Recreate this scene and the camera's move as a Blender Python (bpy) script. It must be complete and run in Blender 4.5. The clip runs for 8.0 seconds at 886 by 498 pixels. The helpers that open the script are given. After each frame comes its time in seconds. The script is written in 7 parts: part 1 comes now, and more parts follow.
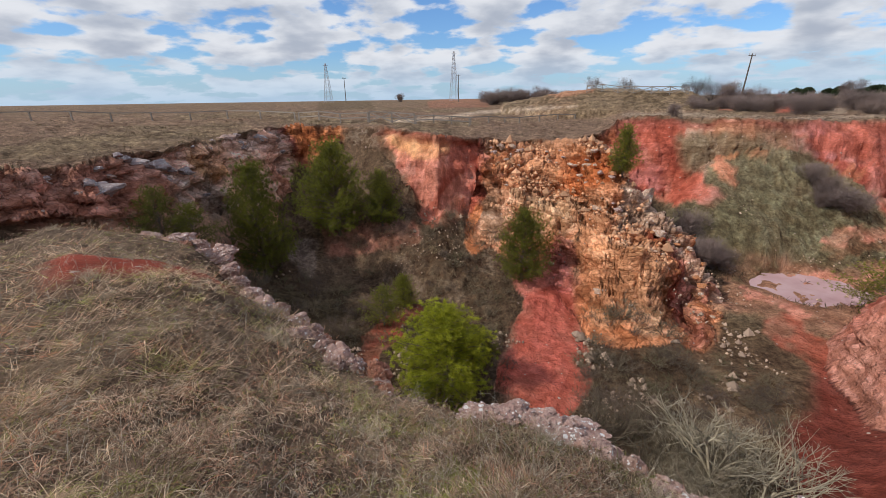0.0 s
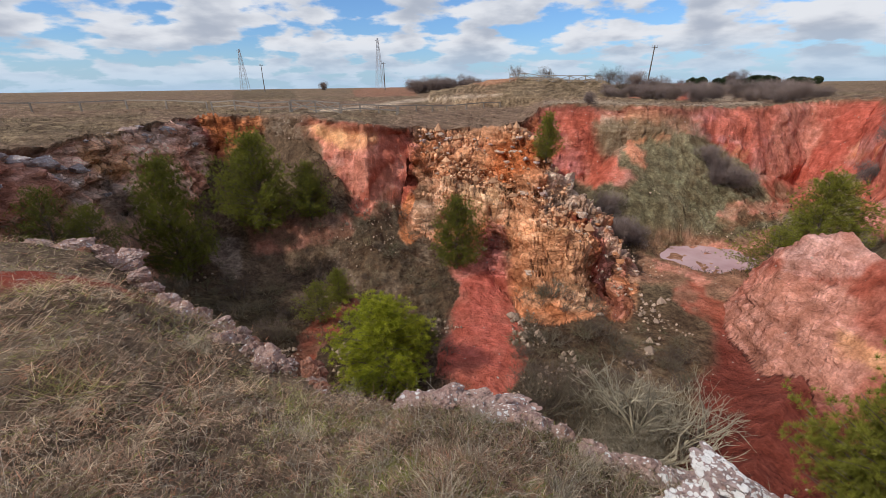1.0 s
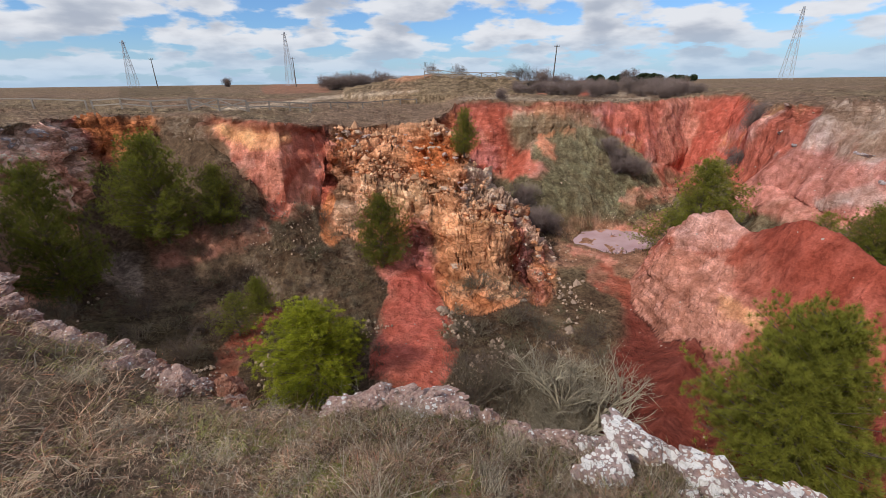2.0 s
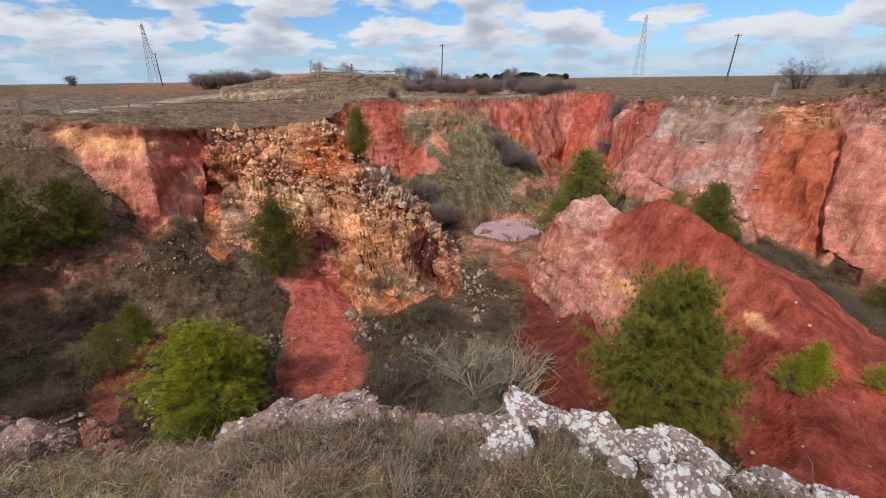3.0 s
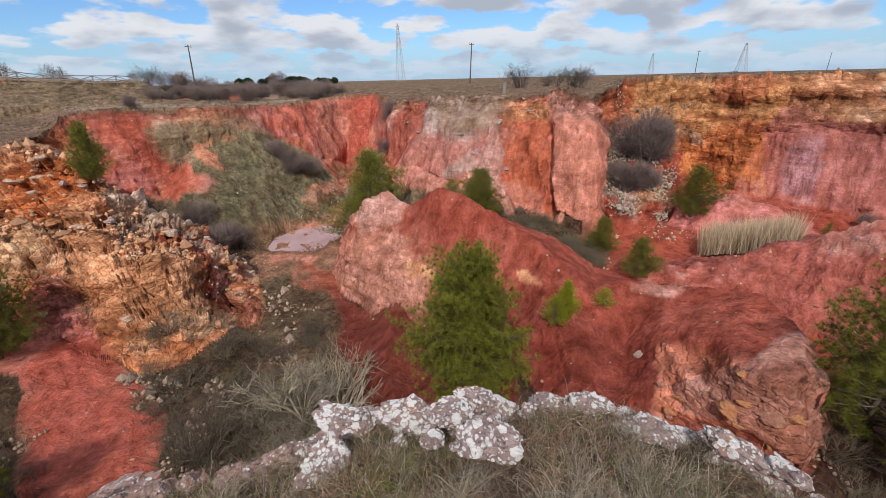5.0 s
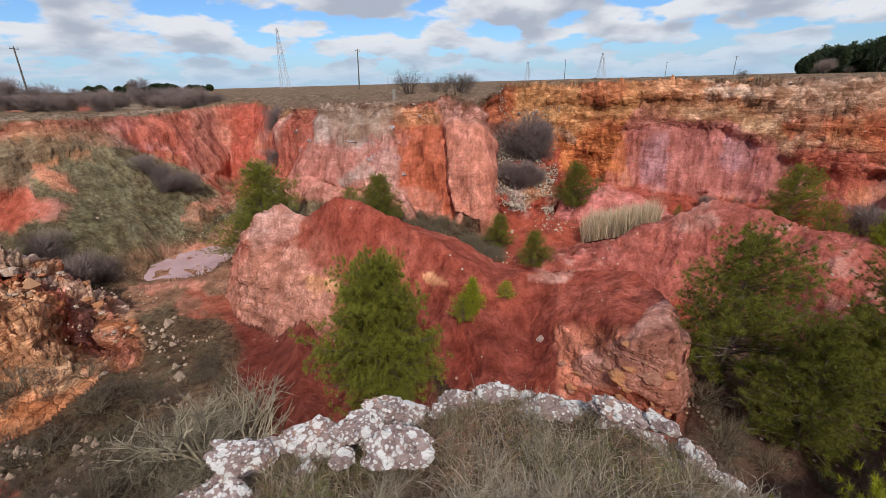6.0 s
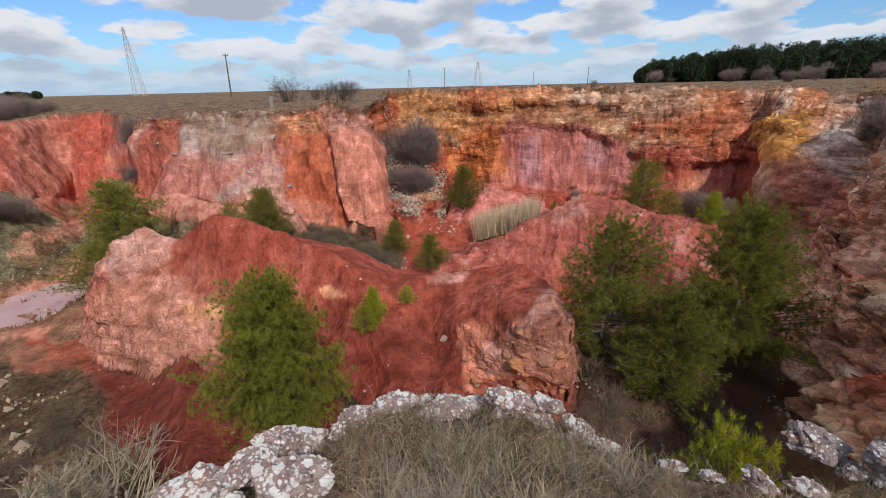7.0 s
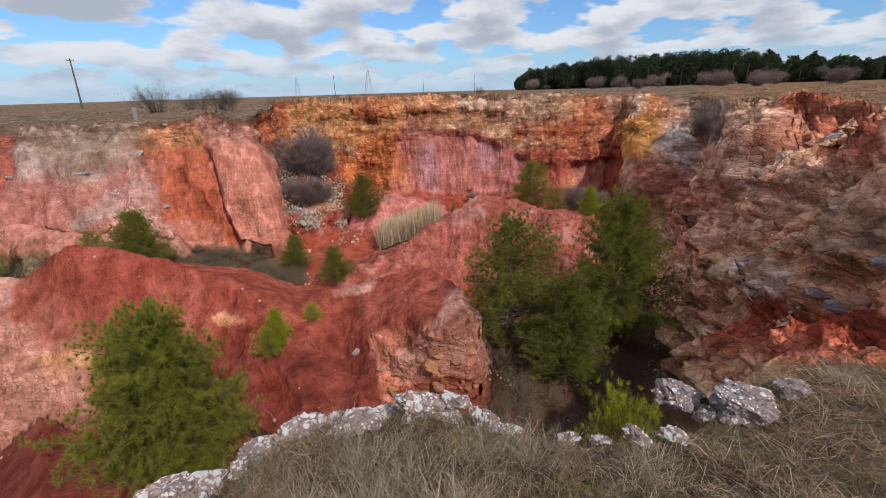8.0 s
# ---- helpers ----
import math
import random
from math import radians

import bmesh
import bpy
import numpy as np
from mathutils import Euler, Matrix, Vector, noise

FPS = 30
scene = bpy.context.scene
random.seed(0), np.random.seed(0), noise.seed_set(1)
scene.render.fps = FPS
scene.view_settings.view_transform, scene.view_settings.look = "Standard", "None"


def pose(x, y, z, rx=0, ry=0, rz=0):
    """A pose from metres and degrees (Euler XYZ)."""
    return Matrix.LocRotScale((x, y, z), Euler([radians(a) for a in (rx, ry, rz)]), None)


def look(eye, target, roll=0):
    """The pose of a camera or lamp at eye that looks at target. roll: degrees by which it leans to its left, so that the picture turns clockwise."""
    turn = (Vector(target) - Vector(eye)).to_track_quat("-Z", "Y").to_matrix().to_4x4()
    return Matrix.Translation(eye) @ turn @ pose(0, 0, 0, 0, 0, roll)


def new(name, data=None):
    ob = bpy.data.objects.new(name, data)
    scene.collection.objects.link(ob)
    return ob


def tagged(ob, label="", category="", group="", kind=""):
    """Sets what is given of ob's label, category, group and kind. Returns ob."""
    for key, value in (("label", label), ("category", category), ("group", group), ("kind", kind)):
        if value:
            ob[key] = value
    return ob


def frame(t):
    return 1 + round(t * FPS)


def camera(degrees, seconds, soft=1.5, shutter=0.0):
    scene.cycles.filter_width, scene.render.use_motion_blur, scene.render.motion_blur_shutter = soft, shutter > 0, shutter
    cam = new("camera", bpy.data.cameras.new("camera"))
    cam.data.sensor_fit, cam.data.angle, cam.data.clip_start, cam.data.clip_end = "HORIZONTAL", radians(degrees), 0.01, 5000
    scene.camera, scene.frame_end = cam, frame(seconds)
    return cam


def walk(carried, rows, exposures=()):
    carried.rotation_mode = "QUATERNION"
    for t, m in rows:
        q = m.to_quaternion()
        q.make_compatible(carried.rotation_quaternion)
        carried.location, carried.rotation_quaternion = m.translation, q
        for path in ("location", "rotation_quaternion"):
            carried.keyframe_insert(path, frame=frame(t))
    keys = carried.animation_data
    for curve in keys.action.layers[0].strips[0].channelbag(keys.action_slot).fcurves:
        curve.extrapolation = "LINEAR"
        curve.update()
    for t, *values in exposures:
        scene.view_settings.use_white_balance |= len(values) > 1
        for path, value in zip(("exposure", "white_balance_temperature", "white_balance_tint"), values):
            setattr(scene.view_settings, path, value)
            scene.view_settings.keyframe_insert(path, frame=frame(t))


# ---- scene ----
EYE = 1.65
cam = camera(93.57, 8.0, soft=0.75)
PATH = [
    (0.0, 0.000, 0.000, 1.650, 70.20, 0.82, -0.29),
    (0.5, 0.034, 0.004, 1.638, 69.35, 0.80, -4.73),
    (1.0, 0.066, 0.010, 1.634, 68.68, 0.76, -9.68),
    (2.5, 0.175, -0.018, 1.620, 68.02, 0.67, -26.85),
    (3.0, 0.216, -0.037, 1.612, 67.80, 0.64, -34.31),
    (3.5, 0.269, -0.057, 1.603, 67.60, 0.54, -41.93),
    (4.0, 0.310, -0.073, 1.596, 67.54, 0.66, -48.55),
    (4.5, 0.343, -0.105, 1.593, 67.61, 1.02, -55.89),
    (6.0, 0.406, -0.203, 1.583, 68.19, 1.46, -77.05),
    (6.5, 0.422, -0.244, 1.585, 68.40, 1.45, -84.57),
    (7.0, 0.426, -0.293, 1.595, 68.69, 1.29, -91.90),
    (7.5, 0.408, -0.330, 1.606, 69.00, 1.34, -99.29),
    (8.0, 0.388, -0.369, 1.608, 69.26, 1.62, -105.74),
]
walk(cam, [(t, pose(x, y, z, rx, ry, rz)) for t, x, y, z, rx, ry, rz in PATH])

# ---------------------------------------------------------------- light and sky
CLOUD_AT = (1.3, 4.1, 0.0)
SUN_AZ, SUN_EL = -110.0, 43.0          # compass bearing from +y, clockwise, and height


def bearing(az, r, z=0.0):
    a = radians(az)
    return Vector((r * math.sin(a), r * math.cos(a), z))


def make_world():
    w = bpy.data.worlds.new("sky")
    scene.world = w
    w.use_nodes = True
    nt = w.node_tree
    nt.nodes.clear()
    N, L = nt.nodes.new, nt.links.new
    out, bg = N("ShaderNodeOutputWorld"), N("ShaderNodeBackground")
    sky = N("ShaderNodeTexSky")
    sky.sky_type, sky.sun_disc = "NISHITA", False
    sky.sun_elevation, sky.sun_rotation = radians(SUN_EL), radians(SUN_AZ)
    sky.air_density, sky.dust_density, sky.ozone_density = 1.0, 0.6, 1.5
    tc, sep = N("ShaderNodeTexCoord"), N("ShaderNodeSeparateXYZ")
    L(tc.outputs["Generated"], sep.inputs[0])

    def m(op, a, b=0.0, c=None, clamp=False):
        n = N("ShaderNodeMath")
        n.operation, n.use_clamp = op, clamp
        for i, v in enumerate((a, b) if c is None else (a, b, c)):
            if isinstance(v, (int, float)):
                n.inputs[i].default_value = v
            else:
                L(v, n.inputs[i])
        return n.outputs[0]
    z = m("MAXIMUM", sep.outputs[2], 0.0)
    d = m("ADD", z, 0.24)

    def plane(lift):
        comb = N("ShaderNodeCombineXYZ")
        dd = m("ADD", d, lift)
        L(m("DIVIDE", sep.outputs[0], dd), comb.inputs[0])
        L(m("DIVIDE", sep.outputs[1], dd), comb.inputs[1])
        comb.inputs[2].default_value = 3.7
        return comb.outputs[0]

    def fbm(vec, scale, detail, rough, off):
        mp = N("ShaderNodeMapping")
        mp.inputs["Location"].default_value = off
        L(vec, mp.inputs["Vector"])
        n = N("ShaderNodeTexNoise")
        n.inputs["Scale"].default_value, n.inputs["Detail"].default_value = scale, detail
        n.inputs["Roughness"].default_value = rough
        L(mp.outputs[0], n.inputs["Vector"])
        return n.outputs[0]
    here, above = plane(0.0), plane(0.030)
    dens, over = fbm(here, 2.7, 9.0, 0.50, CLOUD_AT), fbm(above, 2.7, 7.0, 0.48, CLOUD_AT)
    cover = N("ShaderNodeMapRange")
    cover.interpolation_type = "SMOOTHSTEP"
    cover.inputs["From Min"].default_value, cover.inputs["From Max"].default_value = 0.42, 0.51
    L(dens, cover.inputs["Value"])
    lit = N("ShaderNodeMapRange")
    lit.interpolation_type = "SMOOTHSTEP"
    lit.inputs["From Min"].default_value, lit.inputs["From Max"].default_value = 0.42, 0.64
    lit.inputs["To Min"].default_value, lit.inputs["To Max"].default_value = 1.0, 0.0
    L(m("ADD", m("MULTIPLY", over, 0.75), m("MULTIPLY", dens, 0.25)), lit.inputs["Value"])
    cloud = N("ShaderNodeMix")
    cloud.data_type = "RGBA"
    cloud.inputs["A"].default_value, cloud.inputs["B"].default_value = (0.53, 0.59, 0.71, 1), (0.96, 0.99, 1.06, 1)
    L(lit.outputs[0], cloud.inputs["Factor"])
    skyk = N("ShaderNodeVectorMath")
    skyk.operation = "MULTIPLY"
    skyk.inputs[1].default_value = (0.085, 0.122, 0.172)
    L(sky.outputs[0], skyk.inputs[0])
    mix = N("ShaderNodeMix")
    mix.data_type = "RGBA"
    L(cover.outputs[0], mix.inputs["Factor"])
    L(skyk.outputs[0], mix.inputs["A"])
    L(cloud.outputs["Result"], mix.inputs["B"])
    # haze towards the horizon
    hz = N("ShaderNodeMapRange")
    hz.inputs["From Min"].default_value, hz.inputs["From Max"].default_value = 0.0, 0.09
    hz.inputs["To Min"].default_value, hz.inputs["To Max"].default_value = 0.8, 0.0
    L(z, hz.inputs["Value"])
    mix2 = N("ShaderNodeMix")
    mix2.data_type = "RGBA"
    L(hz.outputs[0], mix2.inputs["Factor"])
    L(mix.outputs["Result"], mix2.inputs["A"])
    mix2.inputs["B"].default_value = (0.53, 0.75, 0.98, 1)
    L(mix2.outputs["Result"], bg.inputs["Color"])
    bg.inputs["Strength"].default_value = 0.80
    L(bg.outputs[0], out.inputs[0])


make_world()
sun = new("sun", bpy.data.lights.new("sun", "SUN"))
sun.data.energy, sun.data.angle, sun.data.color = 3.0, radians(2.2), (1.0, 0.965, 0.92)
sun.matrix_world = look(bearing(SUN_AZ, 100 * math.cos(radians(SUN_EL)), 100 * math.sin(radians(SUN_EL))), (0, 0, 0))
scene.view_settings.exposure = 0.0

# ---------------------------------------------------------------- materials
def material(name, rough=0.9):
    mat = bpy.data.materials.new(name)
    mat.use_nodes = True
    nt = mat.node_tree
    b = nt.nodes["Principled BSDF"]
    b.inputs["Roughness"].default_value = rough
    b.inputs["Specular IOR Level"].default_value = 0.25
    return mat, nt, b


def noise_node(nt, scale, detail=5.0, rough=0.6, coord="Object", kind="ShaderNodeTexNoise"):
    tc = nt.nodes.new("ShaderNodeTexCoord")
    n = nt.nodes.new(kind)
    n.inputs["Scale"].default_value = scale
    if kind == "ShaderNodeTexNoise":
        n.inputs["Detail"].default_value, n.inputs["Roughness"].default_value = detail, rough
    nt.links.new(tc.outputs[coord], n.inputs["Vector"])
    return n


def ramp(nt, src, stops):
    r = nt.nodes.new("ShaderNodeValToRGB")
    while len(r.color_ramp.elements) < len(stops):
        r.color_ramp.elements.new(0.5)
    for e, (p, col) in zip(r.color_ramp.elements, stops):
        e.position, e.color = p, (*col, 1)
    nt.links.new(src, r.inputs[0])
    return r.outputs[0]


def mixed(nt, fac, a, b, blend="MIX"):
    m = nt.nodes.new("ShaderNodeMix")
    m.data_type, m.blend_type = "RGBA", blend
    for v, s in ((fac, m.inputs["Factor"]), (a, m.inputs["A"]), (b, m.inputs["B"])):
        if isinstance(v, (int, float)):
            s.default_value = v
        elif isinstance(v, tuple):
            s.default_value = (*v, 1)
        else:
            nt.links.new(v, s)
    return m.outputs["Result"]


def bump(nt, b, src, strength, distance):
    n = nt.nodes.new("ShaderNodeBump")
    n.inputs["Strength"].default_value, n.inputs["Distance"].default_value = strength, distance
    nt.links.new(src, n.inputs["Height"])
    nt.links.new(n.outputs[0], b.inputs["Normal"])


def ground_material():
    """Earth and rock: the colour comes from the land; grain, bedding, runnels, pebbles and turf from here."""
    mat, nt, b = material("earth", 0.95)
    b.inputs["Specular IOR Level"].default_value = 0.12

    def layer(name):
        n = nt.nodes.new("ShaderNodeVertexColor")
        n.layer_name = name
        return n

    def m(op, x, y, clamp=False):
        n = nt.nodes.new("ShaderNodeMath")
        n.operation, n.use_clamp = op, clamp
        for i, v in enumerate((x, y)):
            if isinstance(v, (int, float)):
                n.inputs[i].default_value = v
            else:
                nt.links.new(v, n.inputs[i])
        return n.outputs[0]
    at, make = layer("earth"), layer("make")
    rock = m("MINIMUM", at.outputs["Alpha"], 1.0)
    sp = nt.nodes.new("ShaderNodeSeparateColor")
    nt.links.new(make.outputs["Color"], sp.inputs[0])
    clay, turf = sp.outputs[0], sp.outputs[1]
    tc = nt.nodes.new("ShaderNodeTexCoord")
    warp = noise_node(nt, 0.9, 4.0, 0.6)
    add = nt.nodes.new("ShaderNodeMix")
    add.data_type = "VECTOR"
    add.inputs["Factor"].default_value = 0.30
    nt.links.new(tc.outputs["Object"], add.inputs["A"])
    nt.links.new(warp.outputs["Color"], add.inputs["B"])

    def stretched(scale, kind="ShaderNodeTexNoise", feature=None, size=1.0, detail=5.0, rough=0.6):
        mp = nt.nodes.new("ShaderNodeMapping")
        mp.inputs["Scale"].default_value = scale
        nt.links.new(add.outputs["Result"], mp.inputs["Vector"])
        n = nt.nodes.new(kind)
        n.inputs["Scale"].default_value = size
        if feature:
            n.feature = feature
        else:
            n.inputs["Detail"].default_value, n.inputs["Roughness"].default_value = detail, rough
        nt.links.new(mp.outputs[0], n.inputs["Vector"])
        return n
    vor = "ShaderNodeTexVoronoi"
    block, edge, edge2 = stretched((1.5, 1.5, 2.5), vor, "F1"), stretched((1.5, 1.5, 2.5), vor, "DISTANCE_TO_EDGE"), stretched((3.8, 3.8, 5.6), vor, "DISTANCE_TO_EDGE")
    small = stretched((3.8, 3.8, 5.6), vor, "F1")
    bed, bed2 = stretched((0.30, 0.30, 2.2), detail=5.0), stretched((0.8, 0.8, 5.0), detail=4.0, rough=0.55)
    run, run2 = stretched((1.5, 1.5, 0.22), detail=5.0, rough=0.62), stretched((5.0, 5.0, 0.7), detail=5.0, rough=0.6)
    fine, mid = noise_node(nt, 11.0, 6.0, 0.72), noise_node(nt, 1.6, 6.0, 0.62)
    tuft, tuft2 = noise_node(nt, 4.5, 6.0, 0.75), noise_node(nt, 0.8, 3.0, 0.6)
    peb = noise_node(nt, 3.2, kind=vor)
    pick = nt.nodes.new("ShaderNodeSeparateColor")
    nt.links.new(peb.outputs["Color"], pick.inputs[0])
    c = at.outputs["Color"]
    c = mixed(nt, 0.9, c, ramp(nt, fine.outputs[0], [(0.30, (0.70, 0.68, 0.66)), (0.5, (1, 1, 1)), (0.70, (1.28, 1.30, 1.32))]), "MULTIPLY")
    c = mixed(nt, 0.8, c, ramp(nt, mid.outputs[0], [(0.32, (0.72, 0.69, 0.67)), (0.5, (1, 1, 1)), (0.70, (1.22, 1.24, 1.24))]), "MULTIPLY")
    # clay: streaks that run down the face
    streak = mixed(nt, 1.0, ramp(nt, run.outputs[0], [(0.34, (0.70, 0.62, 0.58)), (0.48, (1, 1, 1)), (0.64, (1.22, 1.34, 1.42))]), ramp(nt, run2.outputs[0], [(0.34, (0.78, 0.74, 0.72)), (0.5, (1, 1, 1)), (0.66, (1.16, 1.22, 1.25))]), "MULTIPLY")
    c = mixed(nt, clay, c, mixed(nt, 1.0, c, streak, "MULTIPLY"))
    # rock: blocks, beds and open joints
    tone = nt.nodes.new("ShaderNodeSeparateColor")
    nt.links.new(block.outputs["Color"], tone.inputs[0])
    tone2 = nt.nodes.new("ShaderNodeSeparateColor")
    nt.links.new(small.outputs["Color"], tone2.inputs[0])
    stone = mixed(nt, 1.0, ramp(nt, tone.outputs[0], [(0.0, (0.76, 0.70, 0.66)), (0.5, (1, 1, 1)), (1.0, (1.22, 1.32, 1.42))]), ramp(nt, tone2.outputs[0], [(0.0, (0.74, 0.70, 0.68)), (0.6, (1, 1, 1)), (1.0, (1.30, 1.36, 1.42))]), "MULTIPLY")
    stone = mixed(nt, 1.0, stone, ramp(nt, bed.outputs[0], [(0.36, (0.70, 0.62, 0.58)), (0.47, (1, 1, 1)), (0.64, (1.20, 1.24, 1.28))]), "MULTIPLY")
    stone = mixed(nt, 0.8, stone, ramp(nt, bed2.outputs[0], [(0.36, (0.68, 0.60, 0.56)), (0.46, (1, 1, 1)), (0.66, (1.16, 1.18, 1.20))]), "MULTIPLY")
    stone = mixed(nt, 0.35, stone, ramp(nt, edge.outputs["Distance"], [(0.0, (0.48, 0.40, 0.36)), (0.045, (1, 1, 1))]), "MULTIPLY")
    stone = mixed(nt, 0.45, stone, ramp(nt, edge2.outputs["Distance"], [(0.0, (0.55, 0.48, 0.44)), (0.06, (1, 1, 1))]), "MULTIPLY")
    c = mixed(nt, rock, c, mixed(nt, 1.0, c, stone, "MULTIPLY"))
    # turf and litter: dark hollows and straw-coloured tufts
    litter = mixed(nt, 1.0, ramp(nt, tuft.outputs[0], [(0.36, (0.50, 0.46, 0.44)), (0.5, (0.98, 0.98, 0.98)), (0.64, (1.55, 1.52, 1.46))]), ramp(nt, tuft2.outputs[0], [(0.35, (0.75, 0.72, 0.70)), (0.65, (1.2, 1.2, 1.15))]), "MULTIPLY")
    c = mixed(nt, turf, c, mixed(nt, 1.0, c, litter, "MULTIPLY"))
    # pebbles of pale limestone
    grit = m("MULTIPLY", m("LESS_THAN", peb.outputs["Distance"], m("MULTIPLY", pick.outputs[0], 0.20)), m("GREATER_THAN", pick.outputs[1], 0.80))
    c = mixed(nt, m("MULTIPLY", grit, m("SUBTRACT", 1.0, m("MULTIPLY", turf, 0.5))), c, (0.50, 0.36, 0.29))
    nt.links.new(c, b.inputs["Base Color"])
    hr = m("ADD", m("MULTIPLY", m("MINIMUM", m("MULTIPLY", edge.outputs["Distance"], 5.0), 1.0), 0.6), m("MULTIPLY", m("MINIMUM", m("MULTIPLY", edge2.outputs["Distance"], 8.0), 1.0), 0.35))
    hr = m("ADD", m("ADD", hr, m("MULTIPLY", tone.outputs[1], 0.9)), m("ADD", m("MULTIPLY", bed.outputs[0], 3.0), m("ADD", m("MULTIPLY", bed2.outputs[0], 1.4), m("MULTIPLY", tone2.outputs[1], 0.4))))
    hc = m("ADD", m("MULTIPLY", run.outputs[0], 2.4), m("MULTIPLY", run2.outputs[0], 1.0))
    h = m("ADD", m("MULTIPLY", hr, m("MULTIPLY", rock, 0.6)), m("MULTIPLY", hc, m("MULTIPLY", clay, 0.8)))
    h = m("ADD", h, m("ADD", m("MULTIPLY", m("MULTIPLY", tuft.outputs[0], turf), 1.1), m("MULTIPLY", m("ADD", m("MULTIPLY", fine.outputs[0], 0.45), m("MULTIPLY", mid.outputs[0], 0.9)), m("SUBTRACT", 1.0, m("MULTIPLY", clay, 0.5)))))
    h = m("ADD", h, m("MULTIPLY", grit, 0.15))
    bump(nt, b, h, 0.9, 0.24)
    return mat


MAT_GROUND = ground_material()
# ---------------------------------------------------------------- noise on arrays
def _hash(ix, iy, iz, seed):
    h = (ix.astype(np.int64) * 374761393 + iy.astype(np.int64) * 668265263 + iz.astype(np.int64) * 2147483647 + seed * 1274126177) & 0xFFFFFFFF
    h = ((h ^ (h >> 13)) * 1274126177) & 0xFFFFFFFF
    h = ((h ^ (h >> 16)) * 2246822519) & 0xFFFFFFFF
    return ((h ^ (h >> 15)) & 0xFFFFFF).astype(np.float32) / 16777215.0


def vnoise(x, y, z=None, seed=0):
    """Smooth lattice noise, -1 to 1."""
    fx, fy = np.floor(x), np.floor(y)
    u, v = x - fx, y - fy
    u, v = u * u * u * (u * (u * 6 - 15) + 10), v * v * v * (v * (v * 6 - 15) + 10)
    zero = np.zeros(1, np.int64)
    if z is None:
        a = [_hash(fx + i, fy + j, zero, seed) for j in (0, 1) for i in (0, 1)]
        return 2 * ((a[0] * (1 - u) + a[1] * u) * (1 - v) + (a[2] * (1 - u) + a[3] * u) * v) - 1
    fz = np.floor(z)
    w = z - fz
    w = w * w * (3 - 2 * w)
    r = 0
    for k in (0, 1):
        a = [_hash(fx + i, fy + j, fz + k, seed) for j in (0, 1) for i in (0, 1)]
        r = r + ((a[0] * (1 - u) + a[1] * u) * (1 - v) + (a[2] * (1 - u) + a[3] * u) * v) * (w if k else 1 - w)
    return 2 * r - 1


def fbm(x, y, z=None, octaves=4, seed=0, gain=0.5):
    r, amp, f = 0, 1.0, 1.0
    for o in range(octaves):
        r = r + amp * vnoise(x * f + 17.3 * o, y * f - 9.1 * o, None if z is None else z * f + 5.7 * o, seed + o)
        amp, f = amp * gain, f * 2.03
    return r


def cells(x, y, z, seed=0):
    """Nearest and second-nearest distance to scattered points, and the nearest one's random number."""
    fx, fy, fz = np.floor(x), np.floor(y), np.floor(z)
    d1, d2, idn = np.full(x.shape, 9.0, np.float32), np.full(x.shape, 9.0, np.float32), np.zeros(x.shape, np.float32)
    for i in (-1, 0, 1):
        for j in (-1, 0, 1):
            for k in (-1, 0, 1):
                cx, cy, cz = fx + i, fy + j, fz + k
                h = _hash(cx, cy, cz, seed)
                d = (cx + h - x) ** 2 + (cy + _hash(cx, cy, cz, seed + 7) - y) ** 2 + (cz + _hash(cx, cy, cz, seed + 13) - z) ** 2
                near = d < d1
                d2 = np.where(near, d1, np.minimum(d2, d))
                d1, idn = np.where(near, d, d1), np.where(near, h, idn)
    return np.sqrt(d1), np.sqrt(d2), idn


def sstep(a, b, x):
    t = np.clip((x - a) / (b - a), 0, 1)
    return t * t * (3 - 2 * t)


def rise(r, deg):
    """The height at r metres of a line from the eye that climbs by deg degrees."""
    return EYE + r * np.tan(np.radians(deg))


# ---------------------------------------------------------------- the lie of the land
# Bearings are degrees clockwise from +y about the standpoint; each row: bearing, distance, slope of sight.
NEAR_RIM = np.array([
    (-75, 12, -10), (-60, 12.5, -11.5), (-48, 13, -12.2), (-44, 13.5, -11.3), (-35.5, 12.5, -13.9), (-32, 11.8, -16.1), (-28.3, 10, -20.9),
    (-24.7, 8, -24.6), (-20.8, 6.4, -28.6), (-13.2, 4.7, -34.9), (-8, 3.7, -38.5), (2, 3.0, -40.0), (10.7, 2.75, -40.0), (29, 2.66, -42.2),
    (39.7, 2.6, -44), (51, 2.6, -42.8), (57, 2.66, -41.2), (67, 2.65, -41.8), (83, 2.92, -39.0), (96, 3.03, -37.6), (109, 2.98, -36.8), (119, 2.84, -38.6),
    (130, 2.9, -38.0), (136, 3.05, -36.2), (140.3, 3.3, -35.0), (143.5, 3.9, -31.9), (146.4, 4.6, -28.9), (149.3, 5.3, -26.2), (155, 5.8, -24.2), (175, 6, -20)])
